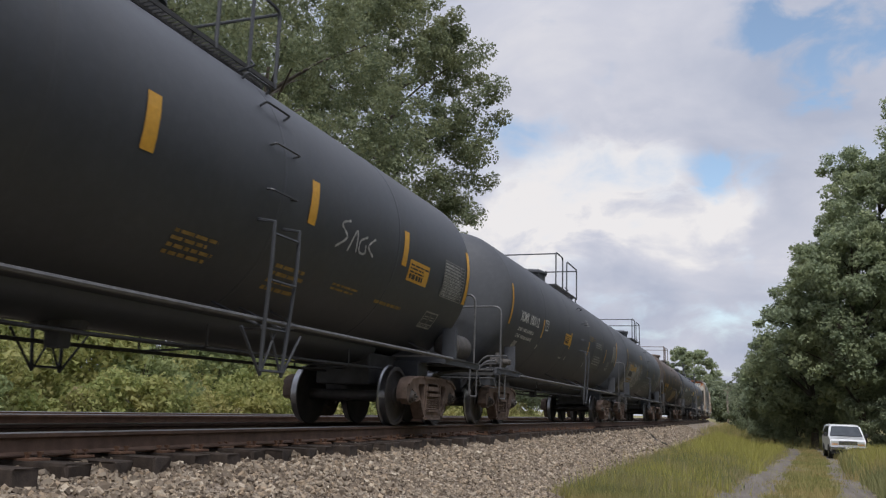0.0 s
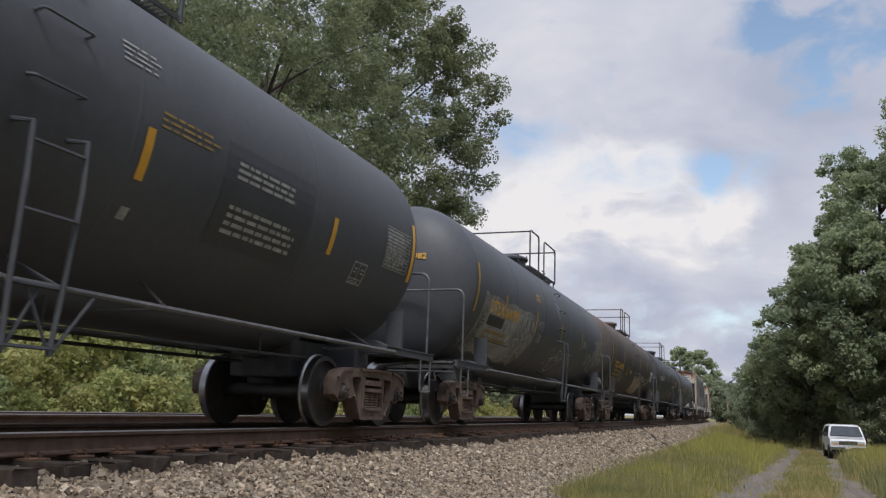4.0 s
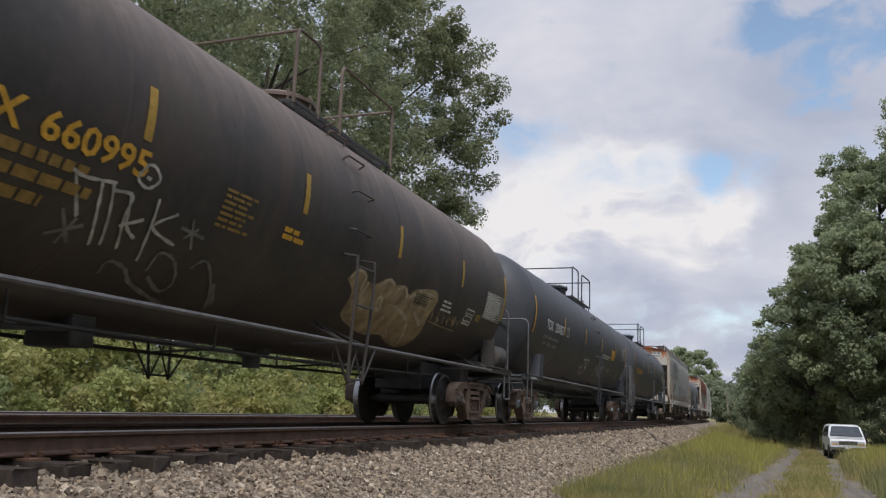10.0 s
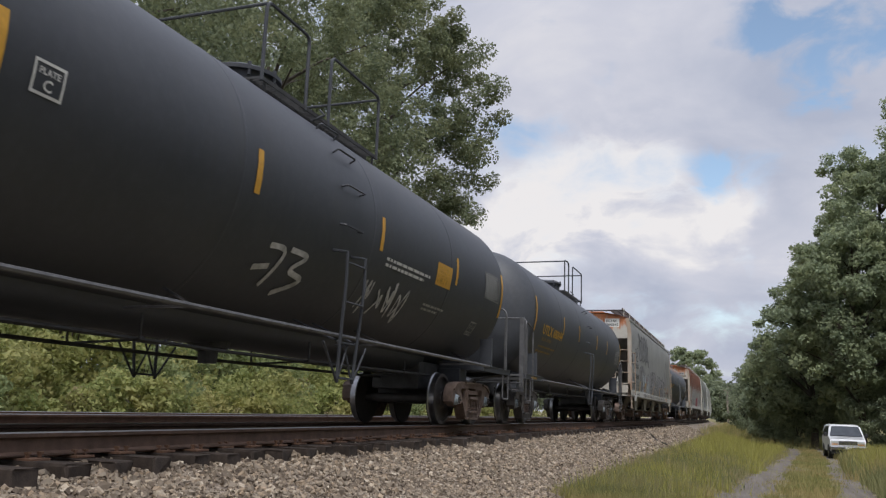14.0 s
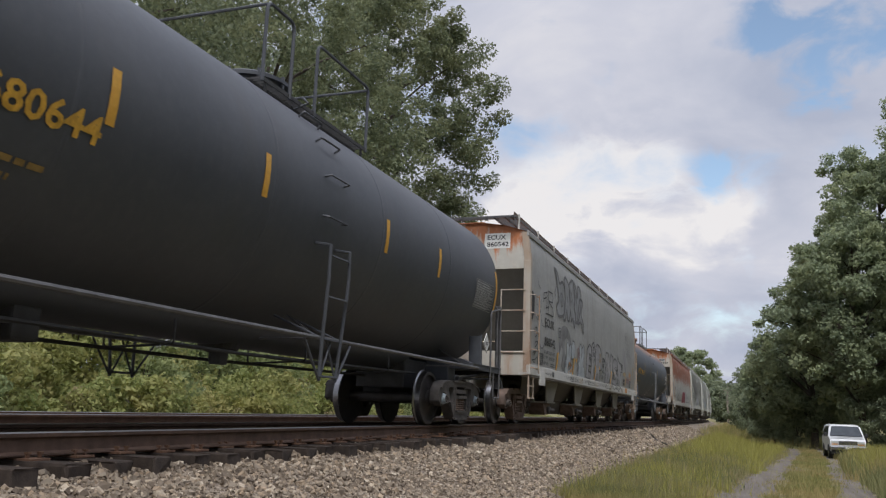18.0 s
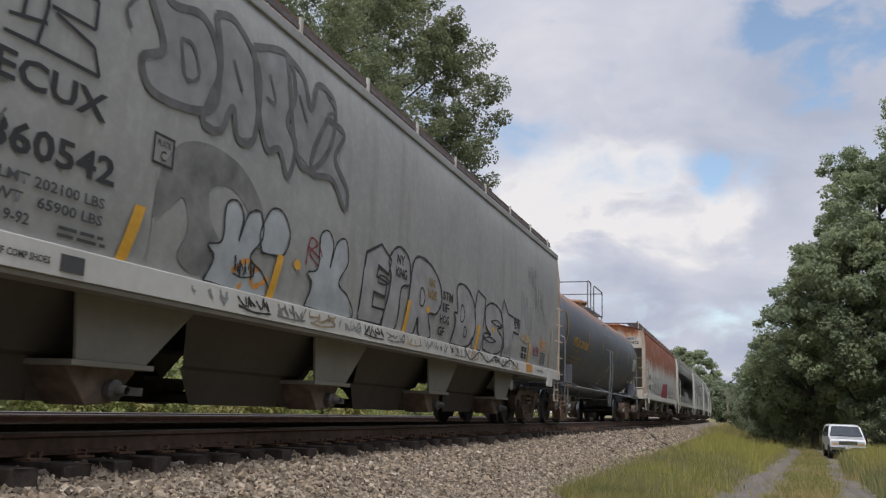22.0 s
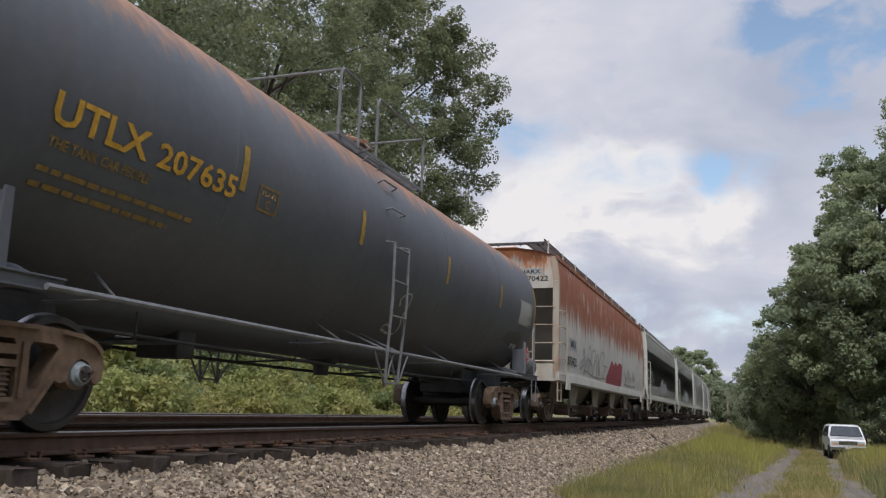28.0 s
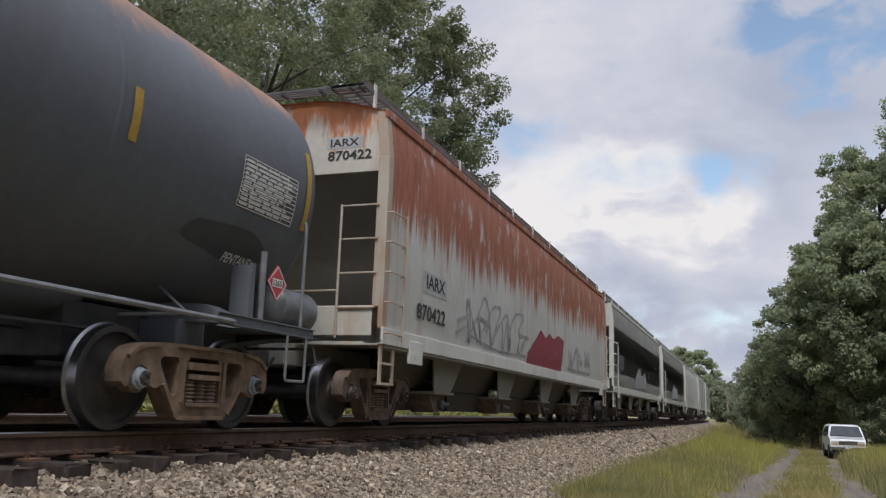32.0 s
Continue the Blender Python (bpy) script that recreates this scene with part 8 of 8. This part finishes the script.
grass("grass_tussocks", 24000, tufts(260, lambda y: -2.3, lambda y: rut_left(y) - 0.6, 12.4, 50, 0.16), 0.19, GRASSD, 11, "green tussocks standing above the verge", 0.2)
grass("grass_tussocks", 18000, tufts(200, lambda y: -2.2, lambda y: rut_left(y) - 0.5, 12, 55, 0.18), 0.22, GRASSY, 12, "yellow-green tussocks in the verge", 0.2)
grass("grass_tussocks", 18000, tufts(130, lambda y: rut_right(y) + 0.5, lambda y: rut_right(y) + 5, 18, 55, 0.25), 0.42, GRASS, 13, "tall yellow-green tussocks beside the lane", 0.2)
grass("weed_stalks", 1800, strip(lambda y: -2.7, lambda y: rut_left(y) - 0.7, 12, 60, 1.4), 0.28, GRASS, 9, "scattered taller grass stalks in the verge", 0.8)
grass("dry_stalks", 6000, strip(lambda y: -2.6, lambda y: rut_left(y) - 0.5, 12, 60, 1.5), 0.20, DRYGRASS, 10, "dry tan stalks among the grass", 0.8)
grass("grass_far", 16000, strip(lambda y: -3.2, lambda y: 9.0, 60, 130, 1.0), 0.45, GRASS, 5, "meadow grass farther down the lane")


# an old cable lying over the ballast shoulder
def cable():
    pts = []
    for k in range(15):
        u = k / 14
        x = -4.6 + 1.75 * u
        y = 39.5 - 7.0 * u + 0.5 * math.sin(u * 7)
        pts.append((x, y, bed_z(x, y) + 0.05 + 0.02 * math.sin(k)))
    c = part("cable", tube(bm_new(), pts, 0.022, 6), RUBBER, None)
    tagged(c, "dark worn cable lying across the ballast", "cable")


cable()

# ---------------------------------------------------------------- the parked van
def van():
    v = empty("van", pose(4.78, 49.4, ground_z(4.7, 49), 0, 0, 0.0) @ Matrix.Scale(0.92, 4), "white minivan parked on the grassy lane", "van")
    bm = bm_new()
    # lower body and short sloping nose: front towards -y
    side = [(-2.24, 0.46), (-2.30, 0.62), (-2.27, 0.98), (-2.16, 1.10), (-1.50, 1.24), (2.20, 1.26), (2.32, 1.0), (2.32, 0.48), (1.9, 0.40), (-2.05, 0.40)]
    slab(bm, side, -0.95, 0.95)
    for p in bm.verts:
        if p.co.y < -2.0:
            p.co.x *= 0.93
    bmesh.ops.bevel(bm, geom=bm.edges[:], offset=0.05, segments=3, affect="EDGES")
    part("body", bm, VANWHITE, v, "", True)
    bm = bm_new()
    low = [(-0.92, -1.58, 1.20), (0.92, -1.58, 1.20), (0.93, 2.24, 1.22), (-0.93, 2.24, 1.22)]
    upr = [(-0.78, -0.92, 1.86), (0.78, -0.92, 1.86), (0.80, 2.10, 1.90), (-0.80, 2.10, 1.90)]
    a = [bm.verts.new(p) for p in low]
    b = [bm.verts.new(p) for p in upr]
    for i in range(4):
        bm.faces.new((a[i], a[(i + 1) % 4], b[(i + 1) % 4], b[i]))
    bm.faces.new(b)
    bmesh.ops.recalc_face_normals(bm, faces=bm.faces)
    bmesh.ops.bevel(bm, geom=bm.edges[:], offset=0.07, segments=3, affect="EDGES")
    part("cabin", bm, VANWHITE, v, "", True)

    def on_front(u, w, off=0.012):
        lo, hi = Vector((0.92 * u, -1.58, 1.20)), Vector((0.78 * u, -0.92, 1.86))
        return lo.lerp(hi, w) + Vector((0, -0.707, 0.707)) * off

    bm = bm_new()
    bm.faces.new([bm.verts.new(on_front(*q)) for q in ((-0.90, 0.06), (0.90, 0.06), (0.92, 0.14), (0.87, 0.84), (0.80, 0.90), (-0.80, 0.90), (-0.87, 0.84), (-0.92, 0.14))])
    part("windshield", bm, DARKGLASS, v)
    for u0, u1 in ((-0.8, -0.05), (0.05, 0.8)):
        part("wiper", tube(bm_new(), [on_front(u0, 0.07, 0.03), on_front(u1, 0.13, 0.03)], 0.012, 4), RUBBER, v)
    for s in (1, -1):
        for y0, y1 in ((-0.90, 0.05), (0.15, 1.05), (1.15, 1.95)):
            bm = bm_new()
            bm.faces.new([bm.verts.new((s * (0.925 - 0.14 * k + 0.012), y, 1.21 + 0.66 * k)) for y, k in ((y0 - (0.34 if y0 < -0.5 else 0), 0.12), (y1, 0.12), (y1, 0.85), (y0 + (0.16 if y0 < -0.5 else 0), 0.85))])
            part("side_window", bm, DARKGLASS, v)
        part("mirror", box(bm_new(), s * 1.04 - 0.09, s * 1.04 + 0.09, -1.38, -1.24, 1.22, 1.44, 0.03), RUBBER, v)
        part("headlight", box(bm_new(), s * 0.66 - 0.17, s * 0.66 + 0.17, -2.31, -2.15, 0.86, 1.01, 0.02), LAMPGLASS, v)
        part("side_marker", box(bm_new(), s * 0.66 - 0.17, s * 0.66 + 0.17, -2.315, -2.2, 0.80, 0.845, 0.01), SPRAYO, v)
        for y in (-1.5, 1.45):
            part("wheel_arch", lathe(bm_new(), [(s * 0.80, 0.40), (s * 0.958, 0.40), (s * 0.958, 0.30)], "x", (0, y, 0.40), 24), RUBBER, v)
            bm = lathe(bm_new(), [(s * 0.70, 0.004), (s * 0.70, 0.31), (s * 0.72, 0.34), (s * 0.93, 0.34), (s * 0.965, 0.31), (s * 0.965, 0.2)], "x", (0, y, 0.34), 24)
            w = part("tyre", bm, RUBBER, v, "", True)
            bm = lathe(bm_new(), [(s * 0.95, 0.2), (s * 0.955, 0.12), (s * 0.965, 0.05), (s * 0.965, 0.004)], "x", (0, y, 0.34), 18)
            part("rim", bm, CHROME, w, "", True)
    part("grille", box(bm_new(), -0.47, 0.47, -2.31, -2.2, 0.80, 1.01, 0.01), FRAME, v)
    for z in (0.84, 0.90, 0.96):
        part("grille_bar", box(bm_new(), -0.45, 0.45, -2.325, -2.30, z - 0.011, z + 0.011), CHROME, v)
    part("bumper", box(bm_new(), -0.93, 0.93, -2.42, -2.20, 0.52, 0.74, 0.06), CHROME, v)
    part("bumper_strip", box(bm_new(), -0.90, 0.90, -2.432, -2.41, 0.60, 0.65, 0.008), RUBBER, v)
    part("air_dam", box(bm_new(), -0.84, 0.84, -2.30, -2.10, 0.30, 0.53, 0.03), RUBBER, v)
    part("number_plate", box(bm_new(), -0.15, 0.15, -2.44, -2.42, 0.58, 0.70), LETTERW, v)
    part("dashboard", box(bm_new(), -0.75, 0.75, -1.35, -1.05, 1.1, 1.24), RUBBER, v)
    bm = bm_new()
    bm.faces.new([bm.verts.new(p) for p in ((-0.80, -2.12, 1.125), (0.80, -2.12, 1.125), (0.86, -1.56, 1.245), (-0.86, -1.56, 1.245))])
    bmesh.ops.solidify(bm, geom=bm.faces[:], thickness=-0.02)
    part("hood", bm, VANWHITE, v)


van()

# far utility poles
for x, y, hgt in ((-2.9, 150, 6.6), (-3.9, 190, 7.2)):
    p = empty("utility_pole", pose(x, y, 0), "weathered wooden utility pole with a crossarm", "pole", "utility poles")
    part("pole", tube(bm_new(), [(0, 0, -0.3), (0, 0, hgt)], [0.12, 0.08], 10), POLEWOOD, p)
    part("crossarm", box(bm_new(), -0.7, 0.7, -0.05, 0.05, hgt - 0.7, hgt - 0.6), POLEWOOD, p)


# single stones of the shoulder beside the camera
def single_stones(count):
    r = random.Random(21)
    kinds = []
    for k in range(8):
        bm = bm_new()
        bmesh.ops.create_icosphere(bm, subdivisions=1, radius=1)
        sx, sy, sz = r.uniform(0.7, 1.2), r.uniform(0.7, 1.2), r.uniform(0.5, 0.8)
        for v in bm.verts:
            v.co = v.co * r.uniform(0.72, 1.2)
            v.co.x, v.co.y, v.co.z = v.co.x * sx * 0.027, v.co.y * sy * 0.027, v.co.z * sz * 0.027
        me = bpy.data.meshes.new("stone")
        bm.to_mesh(me)
        bm.free()
        me.materials.append(LOOSE)
        kinds.append(me)
    for k in range(count):
        x, y = r.uniform(-4.2, -2.7), 4.2 + 4.5 * r.random() ** 1.2
        o = new("stone", kinds[k % 8])
        o.parent = bed
        o.matrix_basis = pose(x, y, bed_z(x, y) + 0.024, r.uniform(-25, 25), r.uniform(-25, 25), r.uniform(0, 360))


single_stones(290)


# ---------------------------------------------------------------- what moves
def motions():
    times = [0.5 * k for k in range(65)]
    for car, s in MOVING:
        walk(car, [(t, car_pose(s, t)) for t in times])
    fine = [0.1 * k for k in range(321)]
    turn = [travel(t) / 0.457 for t in fine]
    for ws, y in TURNING:
        base = Matrix.Translation((0, y, 0.457))
        walk(ws, [(t, base @ Matrix.Rotation(a, 4, "X")) for t, a in zip(fine, turn)])


motions()
